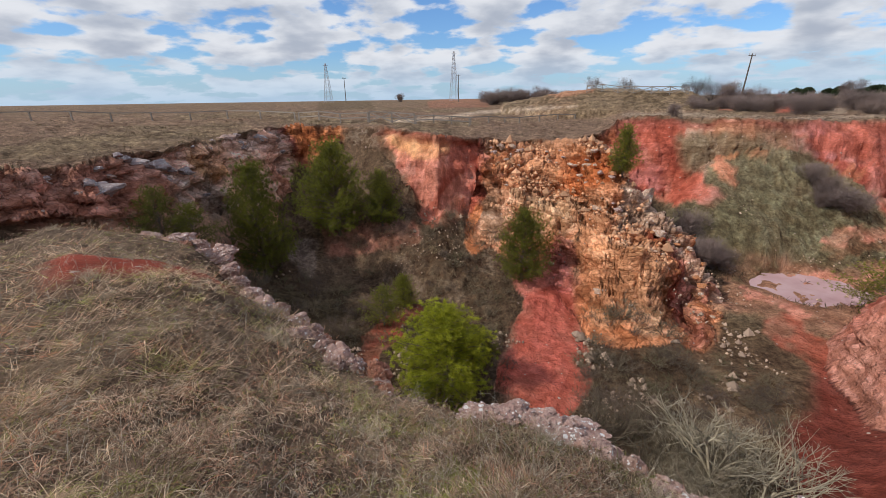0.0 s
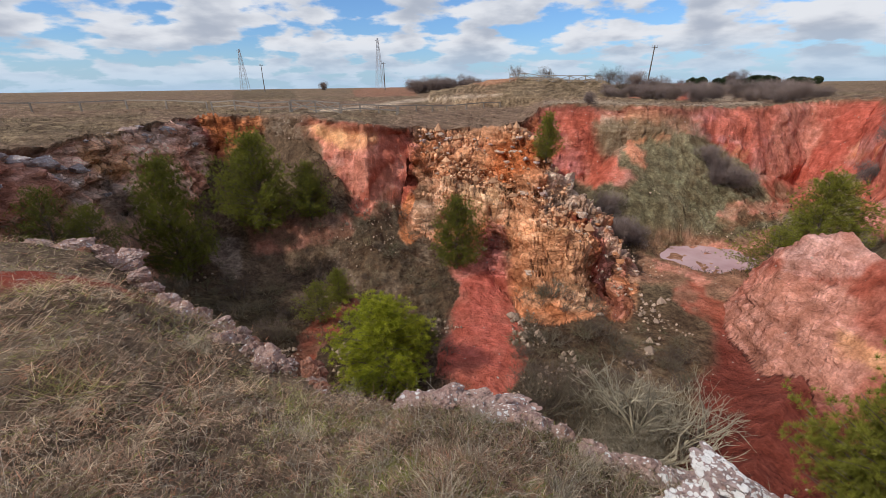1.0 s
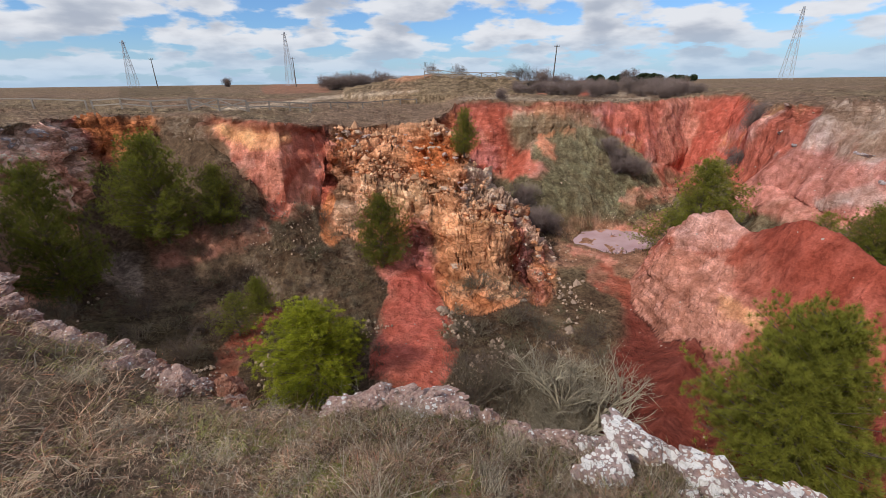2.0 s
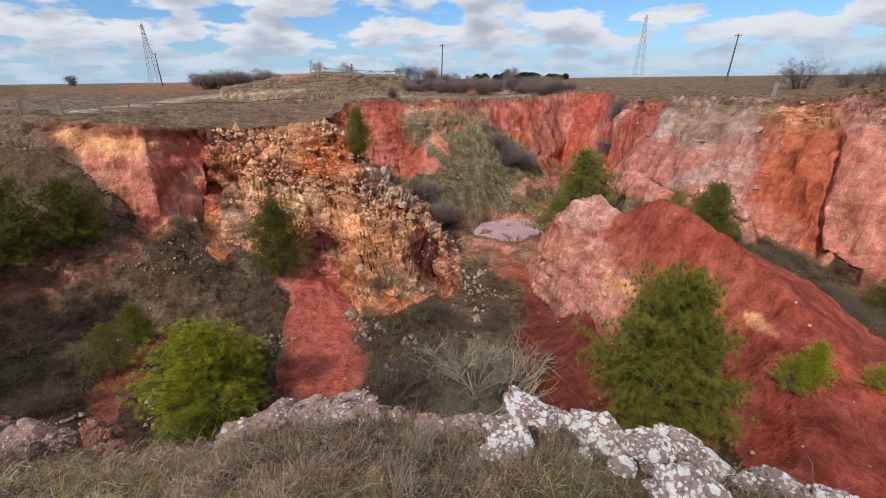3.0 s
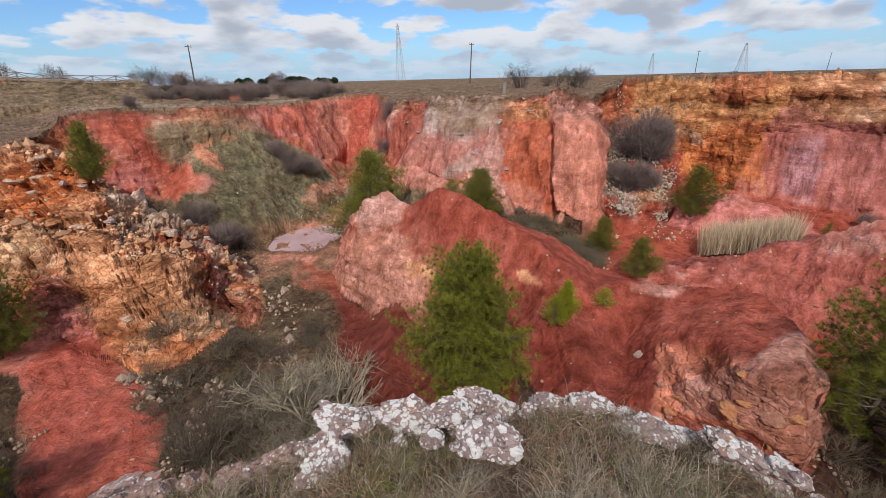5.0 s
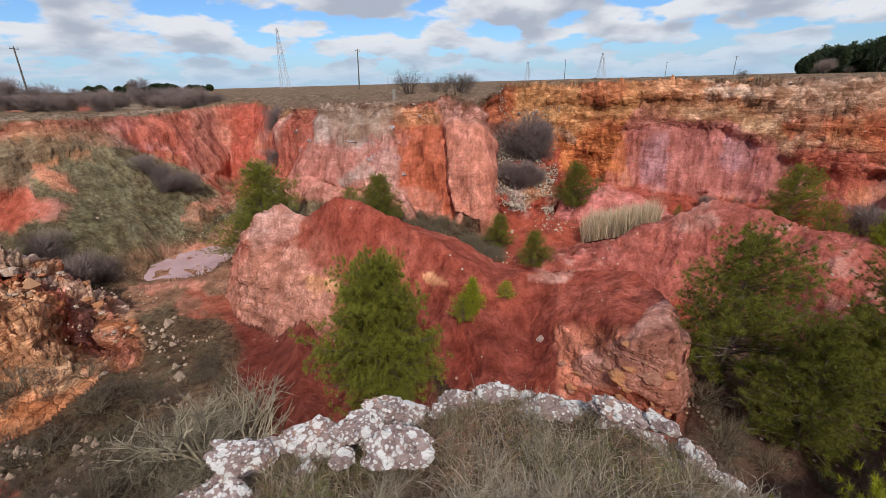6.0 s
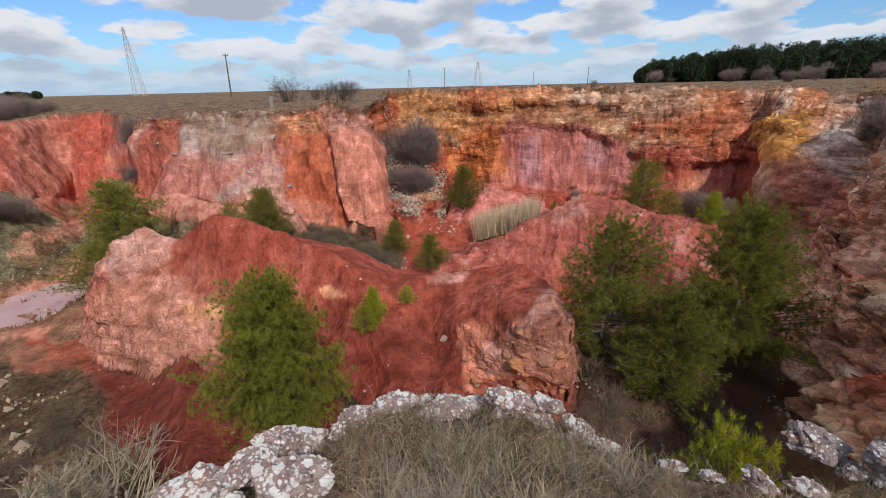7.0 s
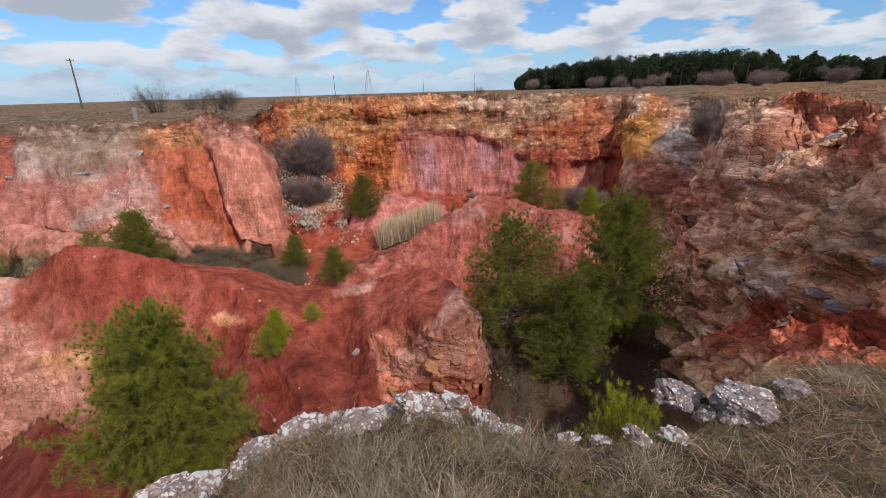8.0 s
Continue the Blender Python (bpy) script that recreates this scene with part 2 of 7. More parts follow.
WALL_TOP = np.array([
    (-75, 19, -5.5), (-46, 21, -5.6), (-40, 21.5, -5.5), (-32.5, 25, -4.7), (-25, 31, -3.6), (-20, 38, -3.0), (-13, 39, -3.0), (-6.8, 34, -3.5),
    (0, 30.5, -4.7), (5, 31.8, -4.9), (11, 35, -5.0), (16, 36, -5.2), (20, 40, -4.4), (22.6, 46, -2.4), (37.5, 46, -2.5), (45.7, 52, -2.3),
    (49.7, 58, -1.8), (54.4, 60, -1.55), (57, 48, -2.6), (59.2, 43, -2.6), (68.5, 40, -2.4), (78.4, 37, -2.2), (82.0, 35, -3.0), (83.6, 38, -2.0), (85.4, 45, -0.35),
    (100, 44, -0.3), (114.6, 45, -0.5), (128, 46, -1.1), (136, 42, -1.3), (144, 33, -2.0), (151, 27, -2.7), (175, 20, -3)])
WALL_FOOT = np.array([
    (-75, 17.5, -8), (-46, 20, -11), (-40, 20.5, -11.2), (-32, 23.8, -12), (-25, 29, -13), (-20.5, 34.5, -11), (-18.3, 37, -7), (-13, 37, -5.2),
    (-8, 33, -6.5), (-3, 29, -13), (0, 28, -14.5), (4, 29.5, -15.5), (9.5, 33, -15), (20, 38, -12), (28.6, 40, -11.5), (30.6, 41, -9), (33, 42.5, -6.6), (37.5, 44, -5.8), (41.2, 46, -6.2), (45.7, 47, -9),
    (50, 53, -10.2), (54.4, 52, -8.5), (57, 42, -10), (59.2, 38, -11), (64.8, 35, -13.8), (72.5, 33, -16), (78.5, 31, -17.5), (82.0, 30.5, -18.5), (83.6, 34, -15), (85.4, 42.5, -6),
    (91, 42.5, -6), (95, 41, -12), (108, 40.5, -13.2), (127, 41, -12.3), (131, 37, -13.9)])
WALL_FOOT = np.vstack([WALL_FOOT, np.array([(136, 31, -15), (140, 26, -17), (144, 20, -19.5), (148, 16, -22), (152, 13, -23.5), (157, 11, -23.5), (175, 9, -20)])])
TALUS_END = np.array([
    (-75, 15, -14), (-46, 17.5, -16), (-32, 20, -19), (-25, 24, -21.5), (-13, 25, -23), (-6, 23, -25), (0, 21, -28), (10, 18, -31),
    (13, 19, -29.5), (18, 22, -26.2), (22, 26, -22.7), (26, 30, -20), (30, 31, -19.5), (33, 32, -19.2), (36, 33, -19.6), (45, 37.2, -17.4), (50, 37.5, -17.2), (55, 38, -15.5), (60, 33, -18.5), (65, 31, -18), (72, 29, -19.5),
    (78, 27, -21.5), (84, 28, -20.5), (92, 33, -17), (100, 34, -16.8), (115, 34, -16.2), (127, 32, -18), (131, 27, -21), (136, 20, -28),
    (140.8, 15, -33), (146, 11, -35), (150, 9, -34), (157, 7.6, -30), (175, 8, -24)])
# Ridges inside the pit. Rows: bearing, foot distance and sight, shoulder, crest, back distance and sight.
SPUR = np.vstack([np.array([
    (3.0, 29.5, -15.2, 30, -14, 30.8, -12, 36, -5.6), (5.6, 28.6, -15, 30, -11.5, 31.6, -5.4, 38, -4.8), (9.5, 26.6, -18.0, 30, -11.0, 33.4, -5.3, 39, -4.7),
    (15.3, 25, -20.0, 30.5, -11.5, 34, -5.5, 40, -4.9), (19.5, 22, -24.4, 28.5, -13, 32.5, -5.4, 38, -5.0), (22.0, 19.6, -28.0, 27.5, -13.5, 31, -6.2, 38, -7)]), np.array([
    (25.4, 19.4, -28.2, 26.5, -16, 29.5, -11, 36, -14), (30.6, 20.4, -27.4, 26.2, -19.5, 28.5, -14.9, 34, -18), (33.4, 21.0, -27.2, 25.8, -21.5, 27.5, -18.6, 33, -20),
    (36.1, 21.8, -26.6, 25.2, -23.0, 26.5, -20.8, 31, -21), (37.4, 23.0, -26.8, 25.2, -25, 26, -24.0, 29, -23.5), (38.4, 24.5, -27, 25.2, -27, 26, -27, 28, -26)])])
HUMP = np.vstack([np.array([
    (46.8, 23, -29, 23.3, -29, 23.6, -29, 27, -25), (48.0, 21.5, -29.5, 23, -27, 24, -25.2, 29, -22.5), (49.8, 20.5, -31, 22.8, -24.5, 24.3, -20.9, 30, -20), (51.4, 19.2, -32, 22.8, -21.5, 24.8, -16.6, 31, -19),
    (56.2, 17.2, -34.5, 22.3, -20.5, 25, -13.5, 31, -18.3), (58.9, 16.2, -36, 21.3, -21.5, 24, -15.2, 31, -18), (63.3, 14.6, -39, 20, -23.5, 23, -13.7, 30, -18), (67.7, 13.4, -41, 18.7, -26.5, 21.8, -16.2, 27.5, -18)]), np.array([
    (73, 12.6, -42, 17, -29.5, 20, -19.8, 25.5, -19.2), (78.5, 12.2, -42, 15.6, -31.5, 18.2, -22.5, 24, -20.8), (84.8, 12, -41, 15, -33, 17.4, -26, 22.5, -23.2), (91, 12.3, -40, 15.3, -33.5, 18.5, -24.6, 23.5, -23.6),
    (97, 12.5, -40, 13.8, -33.6, 19.2, -23.5, 24, -24.5), (103.5, 12.1, -41, 13.0, -31, 18.8, -22.7, 24, -26), (109, 12, -42, 12.9, -30.5, 16, -25.3, 20, -31), (111.6, 12.3, -41.8, 12.9, -34, 13.8, -29.5, 16.5, -36), (112.8, 12.6, -41.8, 13, -41.5, 13.4, -41, 16.5, -38)])])
BACK_RIDGE = np.array([
    (87, 21, -26, 22, -25.5, 23, -25.5, 26, -23), (90.5, 20.5, -27, 21.3, -25.5, 22.3, -23.8, 27, -21.5), (95.5, 20.5, -27, 21.8, -24.5, 23, -22.1, 28, -20.5), (102.2, 21, -27, 22.5, -23, 24, -19.5, 30, -18.5), (106.3, 20.5, -28, 24, -19.5, 26, -16.2, 33, -16.2),
    (110, 20, -29, 24.5, -17, 27, -13.5, 33, -16), (119.4, 19, -30, 23.5, -18.5, 26, -14.6, 32, -17), (125.4, 18.8, -30, 22, -19, 25, -14.8, 31, -18), (127.4, 18.6, -30.5, 21.5, -22, 24, -19, 29, -20), (130, 18.5, -31, 20, -25, 22, -22.5, 27, -22), (133, 18, -31, 19, -30, 20, -29, 24, -25)])
PINK_HUMP = np.array([
    (90.5, 32.5, -17.4, 34, -16.8, 35, -16.5, 39, -15.5), (94, 32, -17.4, 34, -15.2, 35.5, -13.6, 39, -14.5), (97, 31.5, -17.6, 34, -14.6, 36, -12.4, 40, -13.8),
    (101, 31.5, -17.4, 34, -15, 36, -13.2, 40, -13.8), (106, 31.5, -17.6, 34, -16, 36, -15.2, 40, -14.6), (108, 32, -17.5, 34, -17, 36, -16.5, 40, -15.5)])
TERRACES = np.array([
    (8, 72, -0.9, 76, -0.7, 80, -0.6, 110, -0.4), (12, 64, -1.4, 72, -0.4, 78, 0.1, 110, -0.2), (15, 62, -1.5, 71, -0.2, 77, 0.6, 110, 0.0), (19, 61, -1.5, 71, 0.0, 77, 1.0, 110, 0.3),
    (25, 60, -1.6, 71, -0.1, 77, 0.9, 110, 0.3), (29.3, 60, -1.6, 71, -0.4, 77, 0.5, 110, 0.2), (31.5, 60, -1.6, 70, -1.0, 76, -0.6, 110, -0.3), (34, 60, -1.5, 70, -1.2, 76, -1.0, 110, -0.5)])


def knot(table, az, k=1):
    return np.interp(az, table[:, 0], table[:, k])


def bend(table, az, k=1):
    """Distance and height of one line of a table at the bearings az."""
    d = knot(table, az, k)
    return d, rise(d, knot(table, az, k + 1))


def line(r, pts):
    """Height along r through knots (distance, height) whose values differ from bearing to bearing."""
    z = np.broadcast_to(pts[0][1], r.shape).copy()
    for (r0, z0), (r1, z1) in zip(pts, pts[1:]):
        t = np.clip((r - r0) / np.maximum(r1 - r0, 1e-3), 0, 1)
        z = np.where(r >= r0, z0 + (z1 - z0) * t, z)
    return z


POND_Z = -10.3
RIDGES = (SPUR, HUMP, BACK_RIDGE, PINK_HUMP, TERRACES)


def land(x, y):
    """Height of the ground and what it belongs to: 0 near bank, 1 near wall, 2 floor, 3 talus, 4 wall, 5 plain; 6 on: the ridges."""
    r = np.hypot(x, y)
    warp = np.clip((r - 5) / 12, 0.0, 1.0) * np.clip(1.6 - r / 90, 0.25, 1)
    wx = warp * (0.32 * vnoise(x / 4.2, y / 4.2, seed=1) + 0.10 * vnoise(x / 1.5, y / 1.5, seed=2)) + 0.06 * np.clip(r / 3, 0, 1) * vnoise(x / 0.7, y / 0.7, seed=3)
    wy = warp * (0.32 * vnoise(x / 4.2, y / 4.2, seed=4) + 0.10 * vnoise(x / 1.5, y / 1.5, seed=5)) + 0.06 * np.clip(r / 3, 0, 1) * vnoise(x / 0.7, y / 0.7, seed=6)
    xx, yy = x + wx, y + wy
    r = np.hypot(xx, yy)
    az = np.degrees(np.arctan2(xx, yy))
    az = np.where(az < -150, az + 360, az)
    pit = sstep(-74, -60, az) * (1 - sstep(160, 174, az))
    rr, zr = bend(NEAR_RIM, az)
    r_t, z_t = bend(WALL_TOP, az)
    r_f, z_f = bend(WALL_FOOT, az)
    r_e, z_e = bend(TALUS_END, az)
    r_e = np.maximum(r_e, rr + 2.2)
    r_f, r_t = np.maximum(r_f, r_e + 0.6), np.maximum(r_t, np.maximum(r_f, r_e + 0.6) + 0.7)
    z_n = np.maximum(z_e, -9.9) - 0.2
    z_n = np.where(az < -28, np.maximum(z_n, -5.5), z_n)
    far = 0.75 + 0.5 * sstep(80, 100, az)
    z = line(r, [(0.0, 0.02 + 0 * rr), (rr * 0.45, 0.05 + (zr - 0.05) * 0.36), (rr, zr), (rr + 0.8, zr + (z_n - zr) * 0.55), (rr + 2.0, z_n), (r_e, z_e), (r_f, z_f),
                 (r_f + (r_t - r_f) * 0.45, z_f + (z_t - z_f) * 0.62), (r_t, z_t), (r_t + 12, z_t * 0.9 + 0.1), (150 + 0 * rr, far), (4800 + 0 * rr, 0.0 * rr)])
    fid = np.select([r < rr, r < rr + 2.0, r < r_e, r < r_f, r < r_t], [0, 1, 2, 3, 4], 5)
    # outside the pit the bank simply runs on
    open_z = line(r, [(0.0, 0.02 + 0 * rr), (12.0 + 0 * rr, -0.6 + 0 * rr), (150 + 0 * rr, far), (4800 + 0 * rr, 0 * rr)])
    z = open_z + (z - open_z) * pit
    fid = np.where(pit < 0.3, 5, fid)
    for i, tab in enumerate(RIDGES):
        a0, a1 = tab[0, 0], tab[-1, 0]
        pts = [bend(tab, az, k) for k in (1, 3, 5, 7)]
        pts = [(pts[0][0] - 1.5, pts[0][1] - 1.5)] + pts
        zz = line(r, pts)
        inside = (az > a0) & (az < a1) & (r > pts[0][0]) & (r < pts[4][0])
        edge = np.minimum(sstep(a0, a0 + 1.0, az), 1 - sstep(a1 - 1.0, a1, az))
        if i == 4:
            st = zz / 0.42
            zz = 0.42 * (np.floor(st) + sstep(0.6, 1.0, st - np.floor(st)))
        zz = np.where(inside, zz - 3 * (1 - edge) * (i != 4), -99)
        fid = np.where(zz > z, 6 + i, fid)
        z = np.maximum(z, zz)
    rough = np.clip((r - 1) / 10, 0.0, 1) * np.clip(2.2 - r / 60, 0.2, 1)
    z = z + rough * (0.16 * fbm(x / 2.6, y / 2.6, octaves=3, seed=20) + 0.25 * (fid != 5) * vnoise(x / 7, y / 7, seed=25) + 0.10 * (fid == 5) * vnoise(x / 13, y / 13, seed=24))
    # the pond's shallow basin, with a few islets of mud
    pool = np.hypot((az - 44.0) / 6.2, (r - 34.0) / 3.6) + 0.22 * vnoise(x / 2.4, y / 2.4, seed=28) + 0.10 * vnoise(x / 0.9, y / 0.9, seed=30)
    wet = 1 - sstep(0.75, 1.15, pool)
    z = np.where(pool < 2.2, np.maximum(z, POND_Z + 0.07), z)
    z = z + wet * (POND_Z - 0.06 + 0.10 * fbm(x / 0.9, y / 0.9, octaves=2, seed=29) - z)
    z = z + 0.05 * fbm(x / 0.8, y / 0.8, octaves=2, seed=27) * np.clip(1.5 - r / 20, 0, 1)
    return z, fid


def mesh_from(name, verts, faces, smooth=True):
    me = bpy.data.meshes.new(name)
    n = faces.shape[1]
    me.vertices.add(len(verts))
    me.vertices.foreach_set("co", np.ascontiguousarray(verts, np.float32).ravel())
    me.loops.add(faces.size)
    me.loops.foreach_set("vertex_index", np.ascontiguousarray(faces, np.int32).ravel())
    me.polygons.add(len(faces))
    me.polygons.foreach_set("loop_start", np.arange(0, faces.size, n, dtype=np.int32))
    me.polygons.foreach_set("use_smooth", np.full(len(faces), smooth))
    me.update()
    return me


def layered(c, *pairs):
    for w, col in pairs:
        c = c + (np.array(col) - c) * np.clip(w, 0, 1)[..., None]
    return c


def ground_grid(columns=1760, rows=540):
    az = np.concatenate([np.linspace(-64, 166, columns), np.linspace(168, 294, 64)])
    dense = np.concatenate([np.geomspace(0.05, 1.0, 12)[:-1], np.geomspace(1.0, 9, 420)[:-1], np.geomspace(9.0, 75, 2300)[:-1], np.geomspace(75, 4800, 120)])
    a = np.radians(az)[:, None]
    R = np.broadcast_to(dense, (len(az), len(dense)))
    X, Y = R * np.sin(a), R * np.cos(a)
    Z, F = land(X, Y)
    dr, dz = np.diff(R, axis=1), np.diff(Z, axis=1)
    mid = np.sqrt(((R[:, 1:] + R[:, :-1]) / 2) ** 2 + (Z[:, 1:] - EYE) ** 2 + 0.6)
    up = np.abs(np.diff(np.arctan2(Z - EYE, R), axis=1))
    ds = 0.25 * np.hypot(dr, dz) / mid + up + 2e-5
    S = np.concatenate([np.zeros((len(az), 1)), np.cumsum(ds, axis=1)], axis=1)
    S /= S[:, -1:]
    # ease the spacing from column to column
    k = np.ones(9) / 9
    S = np.apply_along_axis(lambda c: np.convolve(np.pad(c, 4, mode="edge"), k, "valid"), 0, S)
    u = np.linspace(0, 1, rows)
    Rn = np.stack([np.interp(u, S[j], dense) for j in range(len(az))])
    Zn = np.stack([np.interp(Rn[j], dense, Z[j]) for j in range(len(az))])
    for V in (Rn, Zn):
        V[1:-1] = 0.25 * V[:-2] + 0.5 * V[1:-1] + 0.25 * V[2:]
    Fn = np.take_along_axis(F, np.clip(np.searchsorted(dense, Rn), 0, len(dense) - 1), axis=1)
    return az, Rn, Rn * np.sin(a), Rn * np.cos(a), Zn, Fn


def build_ground():
    az, R, X, Y, Z, F = ground_grid()
    P = np.stack([X, Y, Z], -1)
    du, dv = np.gradient(P, axis=0), np.gradient(P, axis=1)
    n = np.cross(dv, du)
    n /= np.linalg.norm(n, axis=-1, keepdims=True) + 1e-9
    n *= np.where(n[..., 2:] < 0, -1, 1)
    for ax in (0, 0, 1):
        n = (np.roll(n, 1, ax) + n + np.roll(n, -1, ax)) / 3
    n /= np.linalg.norm(n, axis=-1, keepdims=True) + 1e-9
    A = np.broadcast_to(az[:, None], R.shape)
    S = np.degrees(np.arctan2(Z - EYE, R))          # slope of sight from the standpoint
    steep = 1 - n[..., 2]
    n1 = fbm(X / 3.1, Y / 3.1, Z / 3.1, 4, seed=40)
    n2 = fbm(X / 0.7, Y / 0.7, Z / 0.7, 3, seed=50)
    n3 = fbm(X / 9.0, Y / 9.0, Z / 5.0, 3, seed=60)
    fold = 1 - 2.4 * np.abs(fbm(X / 3.4, Y / 3.4, Z / 8, 3, seed=101)) + 0.6 * fbm(X / 1.1, Y / 1.1, Z / 1.6, 3, seed=105)
    rill = fbm(A / 1.5 + 0.8 * n1, S / 6, octaves=3, seed=103)
    colour, rock, stand, clay, turf = paint(A, R, X, Y, Z, S, F, steep, n1, n2, n3)
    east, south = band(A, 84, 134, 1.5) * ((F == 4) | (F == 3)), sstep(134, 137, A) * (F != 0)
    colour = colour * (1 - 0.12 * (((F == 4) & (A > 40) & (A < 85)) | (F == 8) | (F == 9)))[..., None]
    # colour offsets light: east darkened against strong sun, south warmed against blue skylight
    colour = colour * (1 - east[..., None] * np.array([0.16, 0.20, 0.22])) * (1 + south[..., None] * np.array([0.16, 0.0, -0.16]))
    # where one kind of ground meets another the colours run together a little
    meet = np.zeros(F.shape)
    meet[1:] += F[1:] != F[:-1]
    meet[:, 1:] += F[:, 1:] != F[:, :-1]
    meet = np.clip(meet, 0, 1)
    k5 = lambda v, ax: sum(np.roll(v, i, ax) for i in range(-4, 5)) / 9
    meet = np.clip(1.5 * k5(k5(meet, 0), 1), 0, 1)
    blur = k5(k5(colour, 0), 1)
    colour = colour + (blur - colour) * meet[..., None]
    # rock relief: beds that stand out and draw back, and broken blocks
    sel = (rock > 0.02) & (R < 70)
    x, y, z = X[sel], Y[sel], Z[sel]
    w = rock[sel] * np.where(F[sel] == 6, 1.7, 1.0)
    w = w * np.where(F[sel] == 7, sstep(0.0, 1.6, R[sel] - knot(HUMP, A[sel])), np.where(F[sel] == 6, sstep(-0.6, 1.0, R[sel] - knot(SPUR, A[sel])), 1.0))
    jig = 0.5 * n1[sel]
    dip = 0.10 * x - 0.04 * y + 0.5 * vnoise(x / 9, y / 9, seed=73)

    def beds_of(thick, run, seed):
        lay = (z + dip) / thick + 0.35 * vnoise(x / run, y / run, seed=seed) + 0.15 * jig
        k = np.floor(lay)
        f = lay - k
        slide = vnoise(x / run + 7.7 * k, y / run - 3.1 * k, seed=seed + 1)
        return (0.55 * slide + _hash(k, 0 * k, 0 * k, seed + 2) - 0.5) * sstep(0.0, 0.10, f) - 0.35 * (1 - sstep(0.0, 0.16, f)) + 0.15 * (1 - f)
    beds = 0.62 * beds_of(1.5, 6.0, 171) + 0.42 * beds_of(0.62, 3.0, 175) + 0.26 * beds_of(0.30, 1.6, 179)
    d1, d2, idn = cells(x / 0.95 + 0.2 * jig, y / 0.95, (z + dip) / 0.48, seed=80)
    e1, e2, ide = cells(x / 0.40, y / 0.40, (z + dip) / 0.24, seed=81)
    push = 0.60 * beds + 0.32 * (idn - 0.5) * sstep(0.0, 0.10, d2 - d1) - 0.12 * (1 - sstep(0.0, 0.10, d2 - d1)) + 0.13 * (ide - 0.5) - 0.06 * (1 - sstep(0.0, 0.12, e2 - e1)) + 0.30 * fbm(x / 2.6, y / 2.6, z / 2.6, 2, seed=83)
    scale = np.clip(R[sel] / 18, 0.2, 1.0)
    D = np.zeros(R.shape)
    D[sel] = push * w * scale
    D += 0.05 * n2 * np.clip(R / 15, 0.2, 1) * (R < 80) * (0.4 + steep)
    D += 0.10 * turf * (F != 0) * (R > 9) * (R < 60) * np.clip(fbm(X / 0.55, Y / 0.55, octaves=3, seed=191), -0.4, 1)
    # runnels that rain has cut down the clay: broad flutes, narrow ones and fine ones
    wob = 0.35 * n1
    flute = 1 - 2.0 * np.abs(vnoise(X / 2.6 + wob, Y / 2.6 - wob, Z / 9, seed=201))
    narrow = 1 - 2.0 * np.abs(vnoise(X / 0.95 + wob, Y / 0.95, Z / 5 + wob, seed=202))
    thin = 1 - 2.0 * np.abs(vnoise(X / 0.42, Y / 0.42 + wob, Z / 2.6, seed=203))
    runnel = 0.34 * flute + 0.17 * narrow + 0.08 * thin
    D += clay * ((F == 4) * 0.85 + (F == 3) * 0.6 + (F == 7) * 0.30 + ((F == 8) | (F == 9)) * 0.7) * runnel * np.clip(R / 26, 0.2, 1) * sstep(0.0, 0.35, steep + 0.10)
    D += stand * np.clip(R / 30, 0.25, 1)
    # folds and rills of the clay walls, the alcove under the eastern beds and the pillar beside it
    wall = (F == 4) * np.clip(R / 30, 0.3, 1)
    below = sstep(0.15, 1.2, knot(WALL_TOP, A, 2) - S)
    D += wall * below * (0.22 * fold + 0.07 * rill) + (F == 6) * 0.06 * fold + ((F == 4) | (F == 3)) * sstep(133, 136, A) * below * 0.45 * fold * np.clip(R / 20, 0.3, 1)
    D += (F == 7) * (0.035 * rill + 0.05 * fold) + ((F == 8) | (F == 9)) * (0.08 * rill + 0.16 * fold)
    # slanting ribs of the southern slope
    rib = 0.79 * (A - 140) - 0.61 * (S + 10) + 1.2 * n1
    D += ((F == 4) | (F == 3)) * sstep(135, 138, A) * sstep(0.8, 4.0, knot(WALL_TOP, A, 2) - S) * np.clip(R / 25, 0.3, 1) * (0.85 * (1 - 2 * np.abs(vnoise(rib / 4.2, S / 20, seed=211))) + 0.35 * (1 - 2 * np.abs(vnoise(rib / 1.6, S / 9, seed=213))))
    # piers of the spur
    D += (F == 6) * 0.25 * (1 - 2 * np.abs(vnoise(X / 2.9 + 0.3 * n1, Y / 2.9, Z / 8, seed=215))) * sstep(-0.6, 1.0, R - knot(SPUR, A))
    out = n * np.array([1, 1, 0.0])
    out /= np.linalg.norm(out, axis=-1, keepdims=True) + 1e-6
    jut = below * (F == 4) * (0.5 * band(A, 97, 128, 0.8) * sstep(-0.35, 0.35, S - knot(ALCOVE, A) + 0.3 * n1) + 1.5 * band(A + 0.4 * n1, 129.2, 133.4, 1.5) * sstep(-15, -12, S) - 1.2 * band(A + 0.4 * n1, 135.2, 138.6, 1.2))
    # the turf's lip hangs over the edge
    over = np.where(F == 5, 1 - sstep(0.0, 2.5, R - knot(WALL_TOP, A)), (F == 4) * sstep(-0.75, -0.15, S - knot(WALL_TOP, A, 2)))
    hang = over * (band(A, -22, 57, 2) + 2.2 * band(A, 143.5, 160, 1)) * np.clip(0.40 + 0.45 * n1 + 0.25 * n2, 0.0, 1.1)
    P[..., 0] -= hang * np.sin(np.radians(A))
    P[..., 1] -= hang * np.cos(np.radians(A))
